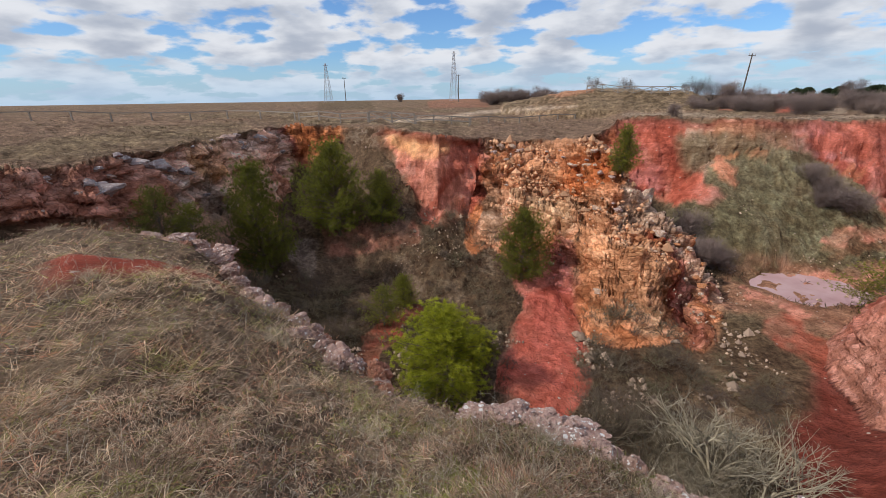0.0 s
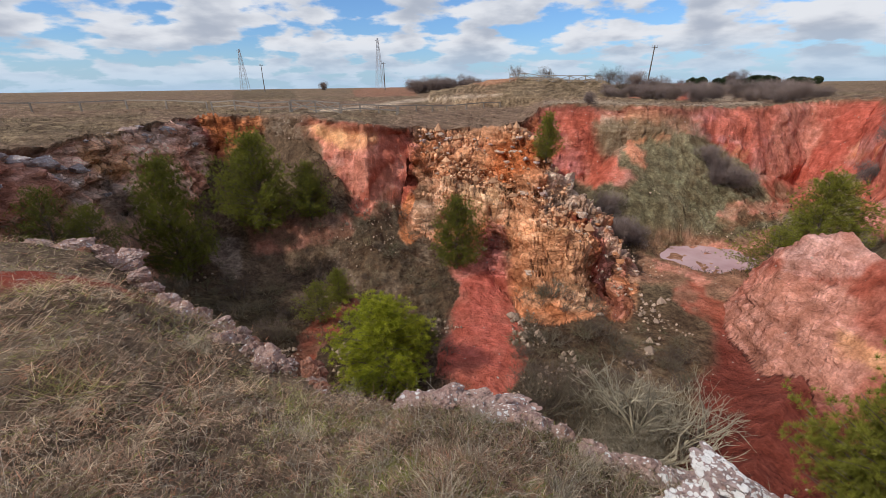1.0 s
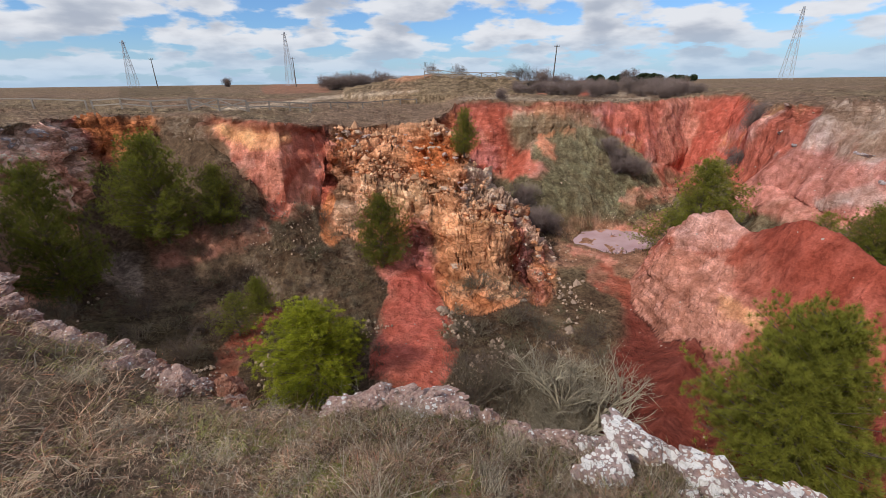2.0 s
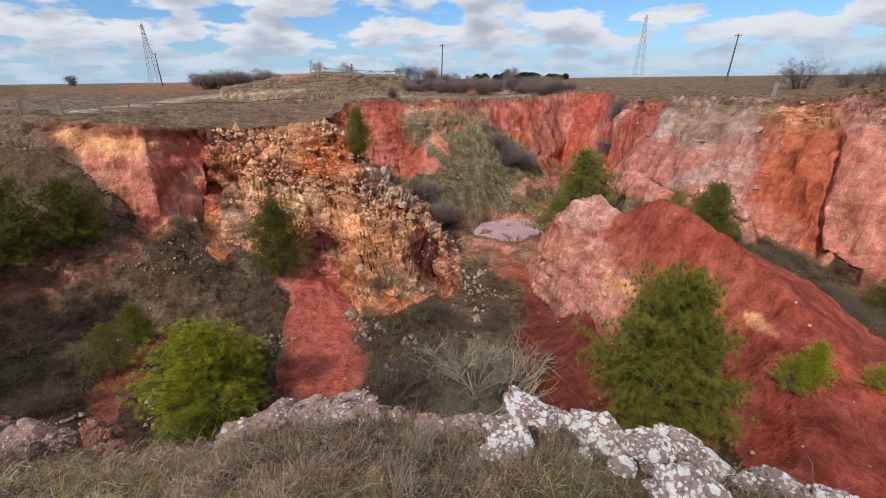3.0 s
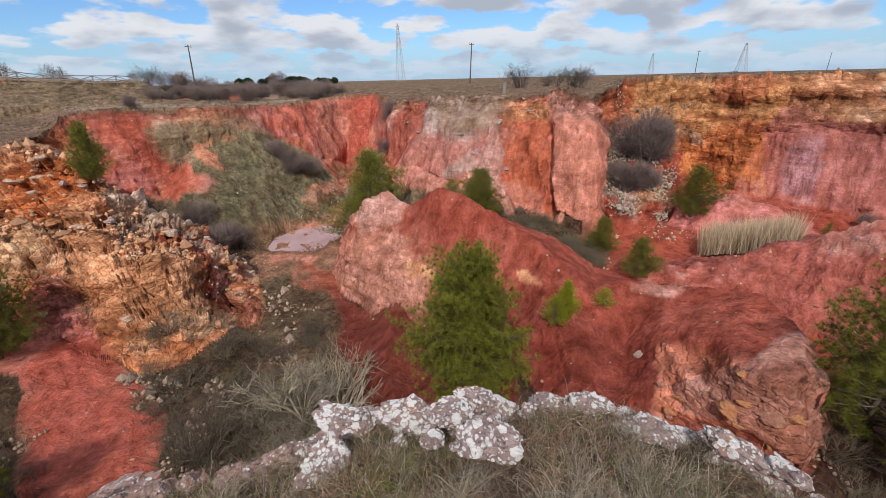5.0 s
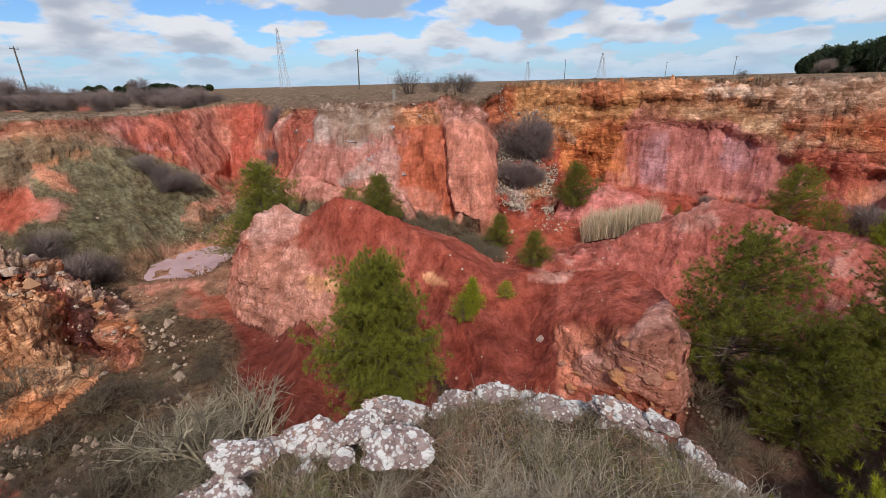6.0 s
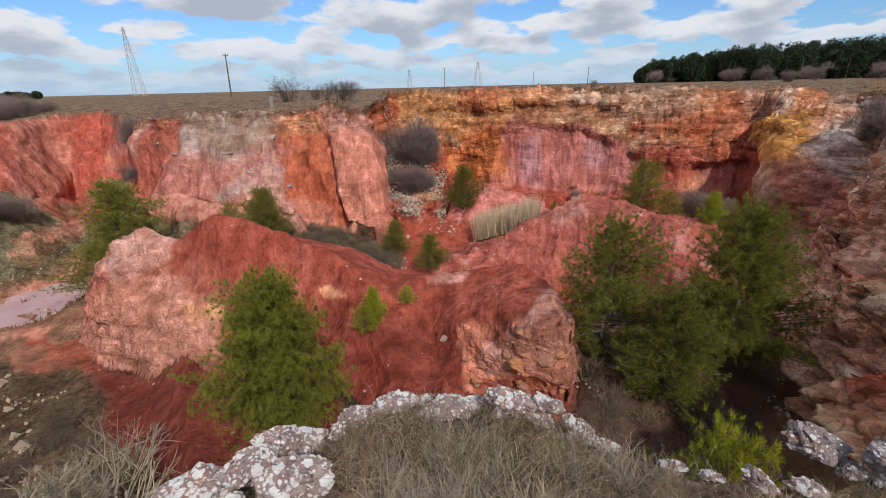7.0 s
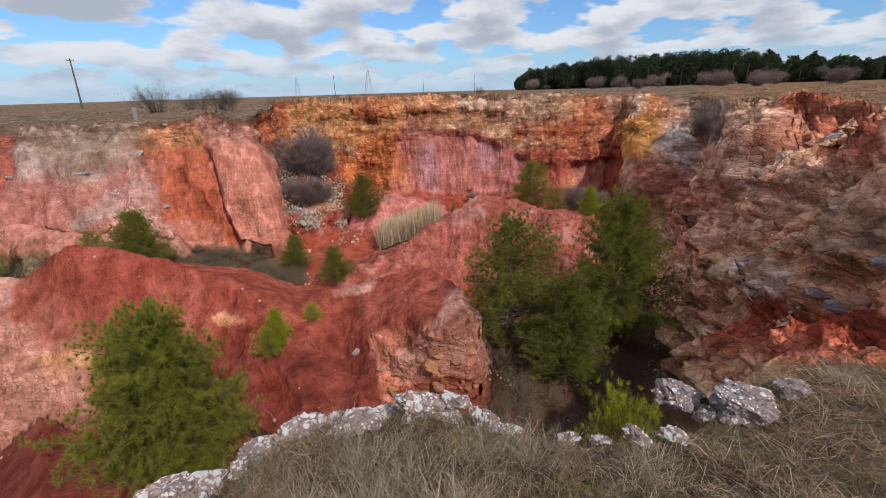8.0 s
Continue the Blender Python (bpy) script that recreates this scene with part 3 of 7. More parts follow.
    # steep ground is worked sideways, level ground upwards
    way = n * np.stack([np.ones(R.shape), np.ones(R.shape), 1 - 0.92 * sstep(0.25, 0.6, steep)], -1)
    way /= np.linalg.norm(way, axis=-1, keepdims=True) + 1e-6
    P = P + way * D[..., None] + out * jut[..., None]
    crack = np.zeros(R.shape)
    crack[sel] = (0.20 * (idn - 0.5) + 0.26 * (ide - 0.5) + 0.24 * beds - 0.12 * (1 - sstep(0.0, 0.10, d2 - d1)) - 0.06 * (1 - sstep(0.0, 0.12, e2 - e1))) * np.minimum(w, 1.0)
    # turf of floor and talus darkened to carry the shade between pines and scrub
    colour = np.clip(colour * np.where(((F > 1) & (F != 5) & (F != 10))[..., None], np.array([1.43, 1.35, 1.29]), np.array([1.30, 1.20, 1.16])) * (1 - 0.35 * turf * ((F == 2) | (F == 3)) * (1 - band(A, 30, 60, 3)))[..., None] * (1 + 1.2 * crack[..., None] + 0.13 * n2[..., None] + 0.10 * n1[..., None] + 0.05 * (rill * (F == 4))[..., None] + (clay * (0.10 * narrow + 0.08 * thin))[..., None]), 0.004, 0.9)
    nc, nr = R.shape
    idx = np.arange(nc * nr).reshape(nc, nr)
    nxt = np.roll(idx, -1, axis=0)
    faces = np.stack([idx[:, :-1], idx[:, 1:], nxt[:, 1:], nxt[:, :-1]], -1).reshape(-1, 4)
    me = mesh_from("ground", P.reshape(-1, 3), faces)
    col = me.color_attributes.new("earth", "FLOAT_COLOR", "POINT")
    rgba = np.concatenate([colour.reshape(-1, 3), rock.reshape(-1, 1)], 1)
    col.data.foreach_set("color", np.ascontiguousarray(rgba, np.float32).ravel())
    kind = me.color_attributes.new("make", "FLOAT_COLOR", "POINT")
    rgba = np.stack([clay, turf, 0 * clay, 1 + 0 * clay], -1).reshape(-1, 4)
    kind.data.foreach_set("color", np.ascontiguousarray(rgba, np.float32).ravel())
    me.materials.append(MAT_GROUND)
    ob = new("ground", me)
    tagged(ob, "red earth quarry with layered rock walls and dry grass", "ground", kind="structure")
    return ob
# ---------------------------------------------------------------- earth colours
RED, DEEP_RED, PINK, MAUVE = (0.270, 0.062, 0.037), (0.17, 0.034, 0.022), (0.40, 0.155, 0.118), (0.34, 0.20, 0.22)
ORANGE, OCHRE, CREAM, PALE = (0.46, 0.160, 0.058), (0.49, 0.255, 0.110), (0.47, 0.285, 0.16), (0.52, 0.42, 0.335)
GREY, SLATE, DRY, BROWN = (0.36, 0.275, 0.235), (0.38, 0.285, 0.265), (0.215, 0.150, 0.105), (0.125, 0.084, 0.053)
MEADOW, STRAW, RUST, PALEGREY = (0.120, 0.104, 0.058), (0.30, 0.24, 0.15), (0.27, 0.105, 0.070), (0.38, 0.295, 0.245)
SALMON, SALMON_RED, VIVID, TAWNY = (0.45, 0.175, 0.120), (0.36, 0.098, 0.064), (0.49, 0.150, 0.052), (0.50, 0.245, 0.125)
TAUPE, PALEPINK, BRICK, BROWNPINK = (0.265, 0.18, 0.13), (0.42, 0.225, 0.18), (0.39, 0.112, 0.053), (0.38, 0.18, 0.135)
PINKMAUVE, GOLD, CREAMPINK = (0.36, 0.138, 0.118), (0.60, 0.285, 0.085), (0.37, 0.165, 0.115)
VIVRED = (0.36, 0.080, 0.052)

# Veins and patches of the earth. Rows: from bearing and sight, to bearing and sight, half-width in degrees, colour.
WEST_PATCHES = [
    (-43.0, -8.2, -37.0, -8.5, 2.3, RUST),
    (-46.5, -8.8, -44.0, -10.4, 1.7, RUST),
    (-29.6, -6.0, -28.7, -7.5, 1.9, OCHRE),
    (-29.9, -10.7, -29.0, -12.2, 1.6, PALEGREY),
    (-19.8, -18.7, -18.9, -20.3, 1.7, PALEGREY),
    (-24.2, -4.5, -19.7, -5.4, 1.1, PALEGREY),
    (-33.3, -8.9, -32.5, -13.0, 1.1, PALEGREY),
    (-20.7, -2.7, -18.0, -4.7, 0.8, RED),
    (-19.2, -4.0, -13.4, -4.2, 1.1, ORANGE),
    (-19.1, -5.5, -17.6, -7.2, 0.9, ORANGE),
    (-10.5, -4.3, -5.0, -14.9, 2.0, BROWN),
    (-14.7, -17.4, -5.2, -17.3, 2.3, RUST),
]
GULLY_PATCHES = [
    (-6.8, -4.3, 3.7, -5.0, 1.2, OCHRE),
    (-6.2, -6.0, 4.5, -6.6, 1.7, SALMON),
    (-1.7, -8.9, 1.0, -14.3, 2.2, SALMON),
    (-3.7, -11.2, -1.1, -15.4, 1.2, RED),
    (3.8, -5.3, 3.1, -11.3, 1.4, RED),
    (5.2, -4.4, 12.1, -3.3, 0.8, DEEP_RED),
    (-6.8, -3.5, -1.6, -4.9, 0.6, RED),
    (1.4, -7.5, 2.6, -10.5, 0.9, PINK),
    (4.6, -17.8, 5.4, -18.6, 1.4, ORANGE),
    (1.4, -15.9, 9.4, -16.5, 1.7, BROWN),
    (6.9, -12.0, 7.8, -16.6, 1.4, BROWN),
]
SPUR_P_PATCHES = [
    (7.5, -5.9, 21.0, -5.8, 1.1, TAWNY),
    (18.5, -8.2, 21.6, -8.7, 2.2, VIVID),
    (16.4, -8.8, 20.1, -10.1, 1.2, VIVID),
    (12.7, -13.0, 15.8, -15.1, 2.6, CREAM),
    (9.1, -9.0, 13.6, -9.6, 1.9, TAWNY),
    (21.2, -14.4, 23.7, -25.8, 2.6, TAWNY),
    (25.0, -16.9, 29.2, -26.2, 2.2, CREAM),
    (24.8, -20.5, 25.8, -22.5, 1.6, TAWNY),
    (24.2, -7.8, 30.0, -14.9, 1.4, PALE),
    (28.1, -14.8, 35.0, -26.9, 0.7, RED),
    (30.4, -17.6, 35.3, -20.8, 1.2, PALEGREY),
    (33.5, -22.5, 35.0, -26.9, 1.7, SALMON),
]
CHUTE_PATCHES = [
    (17.4, -20.0, 16.8, -25.9, 2.1, PINK),
    (16.4, -26.0, 15.3, -32.7, 3.1, RED),
    (14.9, -32.7, 15.6, -39.7, 4.8, RED),
    (17.0, -28.1, 18.8, -33.7, 1.4, SALMON),
    (-4.0, -27.7, -12.1, -32.1, 1.2, RED),
    (-13.2, -34.0, -7.7, -31.7, 1.1, RED),
    (3.8, -17.8, 5.3, -14.3, 0.8, ORANGE),
]
NORTH_PATCHES = [
    (25.9, -4.1, 29.9, -10.9, 2.0, SALMON_RED),
    (24.6, -3.8, 26.0, -5.1, 1.2, SALMON_RED),
    (30.8, -4.6, 31.6, -6.4, 0.5, (0.42, 0.26, 0.19)),
    (33.2, -4.2, 34.6, -6.4, 0.5, (0.42, 0.17, 0.08)),
    (36.0, -3.6, 37.4, -5.0, 0.6, (0.36, 0.20, 0.13)),
    (32.0, -10.7, 32.9, -11.2, 1.4, PINK),
    (37.9, -1.0, 38.9, -2.7, 0.9, RED),
    (40.9, -3.4, 45.7, -3.3, 1.6, SALMON_RED),
    (42.6, -19.0, 48.9, -16.2, 0.7, SALMON),
    (38.2, -20.8, 44.3, -22.2, 0.6, SALMON),
    (43.4, -24.4, 47.7, -25.8, 2.0, RED),
    (46.1, -14.6, 48.5, -13.5, 0.9, RED),
]
RECESS_PATCHES = [
    (41.8, -3.2, 45.8, -4.4, 1.4, SALMON_RED),
    (46.6, -3.4, 48.4, -8.8, 1.9, PINK),
    (50.6, -3.5, 51.5, -9.6, 1.6, SALMON_RED),
    (54.3, -2.9, 53.5, -4.3, 1.9, RED),
    (57.2, -1.6, 59.4, -4.0, 1.1, OCHRE),
    (49.0, -10.6, 51.3, -11.4, 1.6, RED),
    (57.5, -9.4, 55.9, -10.8, 1.2, RED),
    (59.0, -3.7, 58.2, -8.6, 1.4, RED),
    (39.4, -10.8, 46.4, -15.0, 2.3, MEADOW),
    (34.8, -13.3, 38.4, -18.1, 2.3, MEADOW),
    (45.0, -13.4, 49.6, -12.9, 0.9, SALMON),
]
BUTT_PATCHES = [
    (63.4, -4.1, 69.1, -5.5, 1.9, TAUPE),
    (62.0, -6.4, 63.4, -6.9, 0.9, GREY),
    (65.3, -7.6, 66.8, -7.9, 0.8, GREY),
    (58.2, -11.6, 71.1, -12.1, 2.0, PINK),
    (63.5, -9.4, 67.4, -11.5, 1.4, PALEPINK),
    (67.6, -9.2, 69.9, -10.4, 0.9, MAUVE),
    (70.7, -3.8, 72.0, -14.3, 0.7, PALEPINK),
    (73.5, -4.1, 76.7, -8.8, 2.0, BRICK),
    (74.5, -10.6, 77.6, -16.4, 1.9, SALMON_RED),
    (77.1, -6.7, 78.1, -13.2, 0.6, RED),
    (79.3, -4.4, 82.4, -6.6, 1.9, BROWNPINK),
    (79.3, -9.0, 83.0, -17.6, 2.3, SALMON),
]
EAST_P_PATCHES = [
    (82.2, -1.7, 85.0, -4.2, 1.6, BRICK),
    (87.3, -1.9, 99.4, -2.6, 1.9, OCHRE),
    (89.1, -5.1, 94.9, -4.9, 1.4, OCHRE),
    (92.7, -5.9, 94.5, -6.7, 0.8, TAUPE),
    (95.8, -9.3, 98.6, -6.4, 1.4, BRICK),
    (101.6, -5.4, 105.3, -10.2, 2.2, PINKMAUVE),
    (102.3, -7.9, 108.4, -10.9, 1.9, SALMON),
    (108.6, -6.6, 114.6, -11.2, 2.2, PINKMAUVE),
    (118.5, -7.5, 121.1, -9.9, 1.4, SALMON_RED),
    (102.3, -1.5, 126.3, -2.6, 1.2, TAWNY),
    (105.2, -3.4, 115.9, -5.1, 0.8, CREAM),
    (116.5, -4.2, 123.0, -5.1, 1.2, BRICK),
]
EAST_Q_PATCHES = [
    (126.4, -1.4, 127.3, -3.8, 0.9, PALE),
    (130.1, -4.1, 132.3, -7.0, 1.7, GOLD),
    (128.1, -5.0, 127.1, -11.9, 1.4, RED),
    (131.6, -9.2, 131.9, -12.4, 0.8, PALE),
    (134.1, -9.7, 134.4, -14.0, 1.6, PINKMAUVE),
    (86.5, -9.6, 87.5, -15.2, 1.0, GREY),
    (89.8, -9.7, 91.6, -15.4, 1.1, TAUPE),
    (88.3, -13.3, 88.8, -16.4, 0.8, GREY),
    (99.2, -12.7, 100.7, -15.4, 1.6, PINK),
    (87.9, -17.1, 97.4, -19.1, 1.1, RED),
    (108.0, -1.4, 112.2, -1.8, 0.6, PALE),
]
SOUTH_PATCHES = [
    (135.1, -5.2, 136.9, -9.2, 1.7, PALEGREY),
    (147.5, -3.6, 150.5, -6.3, 1.6, RED),
    (140.9, -6.6, 135.6, -14.2, 1.1, (0.58, 0.38, 0.32)),
    (145.9, -21.0, 148.0, -21.4, 2.3, SLATE),
    (140.2, -17.2, 142.1, -18.1, 1.1, SALMON),
    (140.0, -25.1, 149.9, -24.8, 1.9, RUST),
    (151.3, -24.8, 155.8, -22.6, 1.9, RED),
    (141.8, -8.9, 145.5, -10.3, 2.2, SLATE),
    (149.7, -9.8, 153.5, -14.0, 2.0, TAUPE),
    (136.2, -21.2, 141.3, -25.4, 1.6, PALEGREY),
    (145.2, -4.7, 144.0, -7.5, 1.4, RUST),
    (150.6, -18.6, 153.1, -15.2, 1.1, BROWN),
]
HUMP_P_PATCHES = [
    (51.9, -15.2, 56.6, -15.0, 1.1, PALEPINK),
    (49.1, -20.5, 56.5, -22.3, 1.7, SALMON),
    (48.0, -25.0, 51.9, -31.3, 1.7, CREAMPINK),
    (54.0, -21.4, 55.2, -25.3, 1.4, CREAMPINK),
    (56.5, -25.0, 59.9, -26.1, 0.7, TAWNY),
    (49.2, -18.9, 55.8, -18.4, 0.7, RED),
    (57.4, -17.6, 59.8, -22.3, 1.4, RED),
    (74.6, -25.2, 77.2, -27.0, 0.5, TAWNY),
    (89.3, -25.3, 95.4, -24.3, 0.5, PALEPINK),
    (50.6, -37.2, 55.4, -34.4, 2.0, DEEP_RED),
    (78.3, -34.1, 80.7, -38.4, 1.1, DEEP_RED),
]


# Bodies of rock and earth, and one painted shadow, with a clear outline: colour, how far it stands out, strength,
# corners as bearing and sight.
ZONES = []


def zone(name, colour, depth, strength, corners):
    ZONES.append((name, colour, depth, strength, np.array(corners)))


zone("lip", DEEP_RED, 0, 0.9, [(-21.2, -2.2), (-19.3, -3.1), (-17.8, -6.0), (-17.6, -8.3), (-19.3, -7.1), (-20.2, -4.0)])
zone("ochre_west", ORANGE, 0, 0.95, [(-19.8, -2.9), (-16.1, -3.7), (-12.8, -3.3), (-14.1, -5.6), (-17.4, -7.4), (-19.0, -5.9)])
zone("turf_gap", BROWN, 0.2, 0.95, [(-12.5, -2.4), (-7.6, -3.4), (-6.0, -6.6), (-3.7, -11.2), (-3.3, -16.1), (-7.5, -16.4), (-9.7, -8.7), (-13.4, -4.2)])
zone("gully_top", OCHRE, 0, 0.8, [(-7.5, -3.8), (-3.1, -4.5), (1.4, -5.0), (0.6, -7.8), (-3.2, -7.4), (-5.8, -6.0)])
zone("gully_clay", SALMON, -0.3, 0.9, [(-3.6, -7.8), (1.4, -6.2), (6.5, -4.6), (5.3, -9.0), (2.6, -12.4), (-0.7, -15.5), (-3.6, -15.1), (-3.2, -11.2)])
zone("gully_red", RED, 0, 0.8, [(1.8, -6.2), (6.5, -4.5), (4.9, -9.0), (2.3, -9.9), (-1.1, -15.0), (-3.5, -15.3), (0.2, -10.5)])
zone("chute_top", (0.43, 0.145, 0.110), 0.1, 0.95, [(9.9, -20.2), (16.1, -18.6), (18.7, -21.3), (18.4, -25.8), (12.4, -27.1), (10.9, -24.1)])
zone("chute_low", (0.33, 0.080, 0.055), 0, 0.95, [(12.3, -25.6), (17.8, -24.3), (21.9, -31.8), (23.2, -35.7), (20.5, -40.3), (7.7, -38.3), (10.5, -31.7)])
zone("spur_vivid", VIVID, -0.15, 0.9, [(16.3, -7.8), (21.3, -6.0), (22.4, -9.3), (20.9, -11.5), (17.4, -12.1)])
zone("spur_cream", CREAM, 0.3, 0.85, [(10.0, -12.3), (16.6, -11.4), (19.7, -13.0), (18.5, -16.1), (17.3, -18.4), (14.1, -17.9), (10.5, -15.7)])
zone("spur_orange", TAWNY, 0.1, 0.8, [(18.0, -14.2), (25.3, -14.0), (30.1, -23.2), (29.4, -27.2), (22.8, -27.3), (20.6, -21.8)])
zone("spur_pale", (0.41, 0.29, 0.205), 0.1, 0.85, [(24.6, -8.5), (27.8, -13.1), (31.7, -16.0), (32.1, -18.0), (27.5, -15.2), (24.5, -15.5), (23.5, -10.7)])
zone("spur_redstripe", RED, -0.1, 0.9, [(27.1, -15.3), (29.6, -16.3), (33.4, -20.5), (34.4, -27.0), (32.5, -24.1), (30.2, -18.3)])
zone("spur_nose", SALMON, 0, 0.8, [(32.1, -20.1), (35.9, -20.7), (36.2, -26.5), (33.9, -27.5)])
zone("north_red", SALMON_RED, 0.1, 0.95, [(23.7, -2.6), (27.4, -2.4), (29.6, -3.4), (31.0, -8.1), (33.7, -10.8), (30.2, -12.8), (27.9, -9.7), (25.6, -6.4)])
zone("north_vivid", RED, 0, 0.9, [(25.7, -2.8), (28.6, -2.8), (30.7, -7.5), (32.1, -11.3), (29.9, -12.7), (28.3, -8.3)])
zone("north_stone", (0.38, 0.25, 0.18), 0.3, 0.8, [(29.7, -4.0), (31.4, -4.3), (33.0, -8.0), (32.3, -9.3), (30.7, -7.5)])
zone("north_strip", (0.40, 0.15, 0.085), 0.1, 0.9, [(31.9, -4.9), (33.3, -5.8), (35.9, -9.1), (35.4, -9.6), (33.2, -8.0)])
zone("north_beds", (0.33, 0.155, 0.085), 0.3, 0.8, [(32.1, -2.5), (36.5, -3.3), (38.0, -7.0), (35.7, -6.0), (33.3, -5.8)])
zone("recess_wall", SALMON_RED, 0, 0.95, [(42.0, -2.1), (50.0, -1.1), (53.7, 0.6), (56.1, -1.7), (54.5, -4.1), (53.7, -7.3), (49.9, -10.7), (47.6, -10.1), (45.9, -5.8), (41.8, -5.3)])
zone("recess_pink", SALMON, 0.1, 0.9, [(47.4, -2.3), (50.0, -2.0), (51.1, -5.5), (49.6, -9.4), (47.6, -10.0), (46.6, -6.1)])
zone("recess_vivid", VIVRED, 0, 0.9, [(52.1, -1.7), (54.1, -1.0), (56.3, -2.7), (54.1, -6.3), (50.3, -10.5), (49.3, -9.3), (51.6, -5.5)])
zone("recess_ochre", OCHRE, 0, 0.85, [(54.1, -0.7), (59.6, -1.1), (57.4, -3.6), (55.8, -3.1)])
zone("red_gully", SALMON_RED, -0.3, 0.95, [(58.3, -3.2), (61.8, -2.1), (61.1, -5.3), (57.9, -9.4), (55.6, -11.8), (54.4, -8.9), (56.0, -7.3)])
zone("butt_cap", TAUPE, 0.3, 0.9, [(61.8, -2.5), (70.1, -2.1), (70.4, -4.7), (68.0, -6.5), (64.7, -7.6), (61.7, -5.5)])
zone("butt_fan", PINK, 0.5, 0.95, [(60.4, -6.9), (64.1, -7.9), (68.1, -7.0), (71.6, -11.0), (73.4, -18.2), (70.0, -16.2), (66.2, -14.5), (57.9, -14.0), (55.7, -12.8)])
zone("fan_grey", GREY, 0.3, 0.85, [(60.8, -4.3), (62.9, -4.8), (62.9, -6.6), (60.6, -6.9)])
zone("fan_ledge", GREY, 0.25, 0.85, [(64.0, -11.5), (67.0, -9.2), (68.4, -11.0), (64.5, -12.7)])
zone("fan_mauve", PALEPINK, 0.1, 0.8, [(66.2, -8.6), (70.6, -8.4), (72.3, -13.0), (73.0, -17.5), (69.6, -13.2)])
zone("slab", (0.37, 0.098, 0.050), -0.5, 0.95, [(70.8, -4.7), (76.4, -4.1), (77.8, -6.6), (78.1, -12.5), (78.5, -18.0), (74.9, -17.1), (72.5, -14.4), (71.1, -7.6)])
zone("slab_top", TAWNY, 0.1, 0.85, [(70.5, -2.9), (76.9, -3.3), (77.4, -5.1), (71.1, -5.0)])
zone("slab_foot", SALMON, 0.2, 0.85, [(72.6, -13.0), (76.9, -15.3), (78.8, -18.3), (76.4, -17.8), (73.2, -16.8)])
# shadow of the groove beside the slab, painted deep red over its relief
zone("crease_shade", DEEP_RED, -0.3, 0.6, [(76.9, -5.8), (78.1, -6.3), (78.7, -12.4), (79.1, -17.9), (78.2, -17.7), (77.8, -11.8)])
zone("pillar_pale", SALMON, 0.6, 0.95, [(78.1, -6.0), (82.3, -5.9), (83.8, -9.9), (85.2, -16.0), (84.0, -19.7), (79.1, -17.9), (78.3, -10.5)])
zone("pillar_top", BROWNPINK, 0.4, 0.9, [(76.8, -1.2), (81.6, -2.3), (82.6, -5.9), (77.9, -6.4)])
zone("east_brick", BRICK, 0, 0.95, [(79.6, -0.3), (87.5, -0.5), (86.3, -2.2), (84.4, -4.0), (82.4, -4.1), (81.5, -2.3)])
zone("east_ochre", OCHRE, 0.2, 0.9, [(86.3, -0.7), (90.6, -0.7), (92.3, -6.9), (89.4, -5.5), (86.5, -3.4)])
zone("chute_grey", GREY, 0, 0.95, [(83.3, -6.9), (85.2, -6.2), (87.3, -9.5), (87.9, -12.4), (84.8, -14.9), (83.6, -9.9)])
zone("chute_cream", CREAM, 0, 0.8, [(87.5, -11.3), (91.4, -11.3), (91.9, -14.8), (88.5, -15.5)])
zone("east_pillar", BRICK, 0.3, 0.85, [(94.9, 2.6), (99.9, 2.5), (99.3, -2.0), (97.2, -3.3), (94.2, -2.6)])
zone("beds_low", ORANGE, 0.2, 0.9, [(95.4, -6.8), (100.4, -5.7), (100.3, -11.4), (96.2, -10.6)])
zone("alcove_pink", PINKMAUVE, 0, 0.9, [(100.7, -6.2), (105.0, -4.9), (110.5, -5.2), (114.6, -6.1), (116.1, -12.1), (108.5, -13.4), (100.9, -11.4)])
zone("alcove_mauve", MAUVE, 0, 0.6, [(102.6, -6.2), (105.1, -6.2), (105.8, -12.6), (103.2, -11.9), (101.7, -9.0)])
zone("alcove_mauve2", MAUVE, 0, 0.5, [(110.9, -6.5), (113.6, -6.8), (113.0, -10.2), (110.2, -9.6)])
zone("east_red", SALMON_RED, -0.2, 0.9, [(117.8, -7.6), (122.0, -7.0), (123.6, -9.6), (121.5, -11.8), (118.4, -11.4)])
zone("beds_grey", TAUPE, 0.25, 0.7, [(112.4, 0.9), (122.2, 0.6), (121.8, -3.4), (115.5, -4.4), (111.5, -2.8)])
zone("beds_rust", BRICK, -0.2, 0.75, [(120.2, -3.5), (126.9, -0.6), (128.3, -5.1), (126.7, -9.3), (122.5, -7.1)])
zone("gold", GOLD, 0.4, 0.95, [(127.6, -4.2), (130.4, -3.6), (132.3, -4.1), (133.9, -7.1), (131.4, -8.4), (128.7, -6.2)])
zone("gold_top", PALE, 0.4, 0.85, [(129.5, -1.2), (131.2, -1.2), (131.9, -3.6), (130.1, -3.7)])
zone("gold_flank", RED, -0.1, 0.95, [(127.5, -5.7), (130.6, -8.4), (132.5, -14.9), (129.5, -15.5), (127.0, -12.1)])
zone("gold_pink", SALMON, 0.3, 0.9, [(132.7, -10.0), (134.7, -9.2), (136.2, -11.6), (136.4, -14.0), (133.8, -14.5)])
zone("gold_tan", CREAM, 0.1, 0.75, [(130.5, -8.4), (132.3, -8.2), (132.8, -11.6), (131.6, -12.4)])
zone("south_turf", DRY, 0, 0.85, [(132.3, -0.7), (143.3, -1.2), (143.2, -3.1), (136.3, -4.1), (133.9, -2.8)])
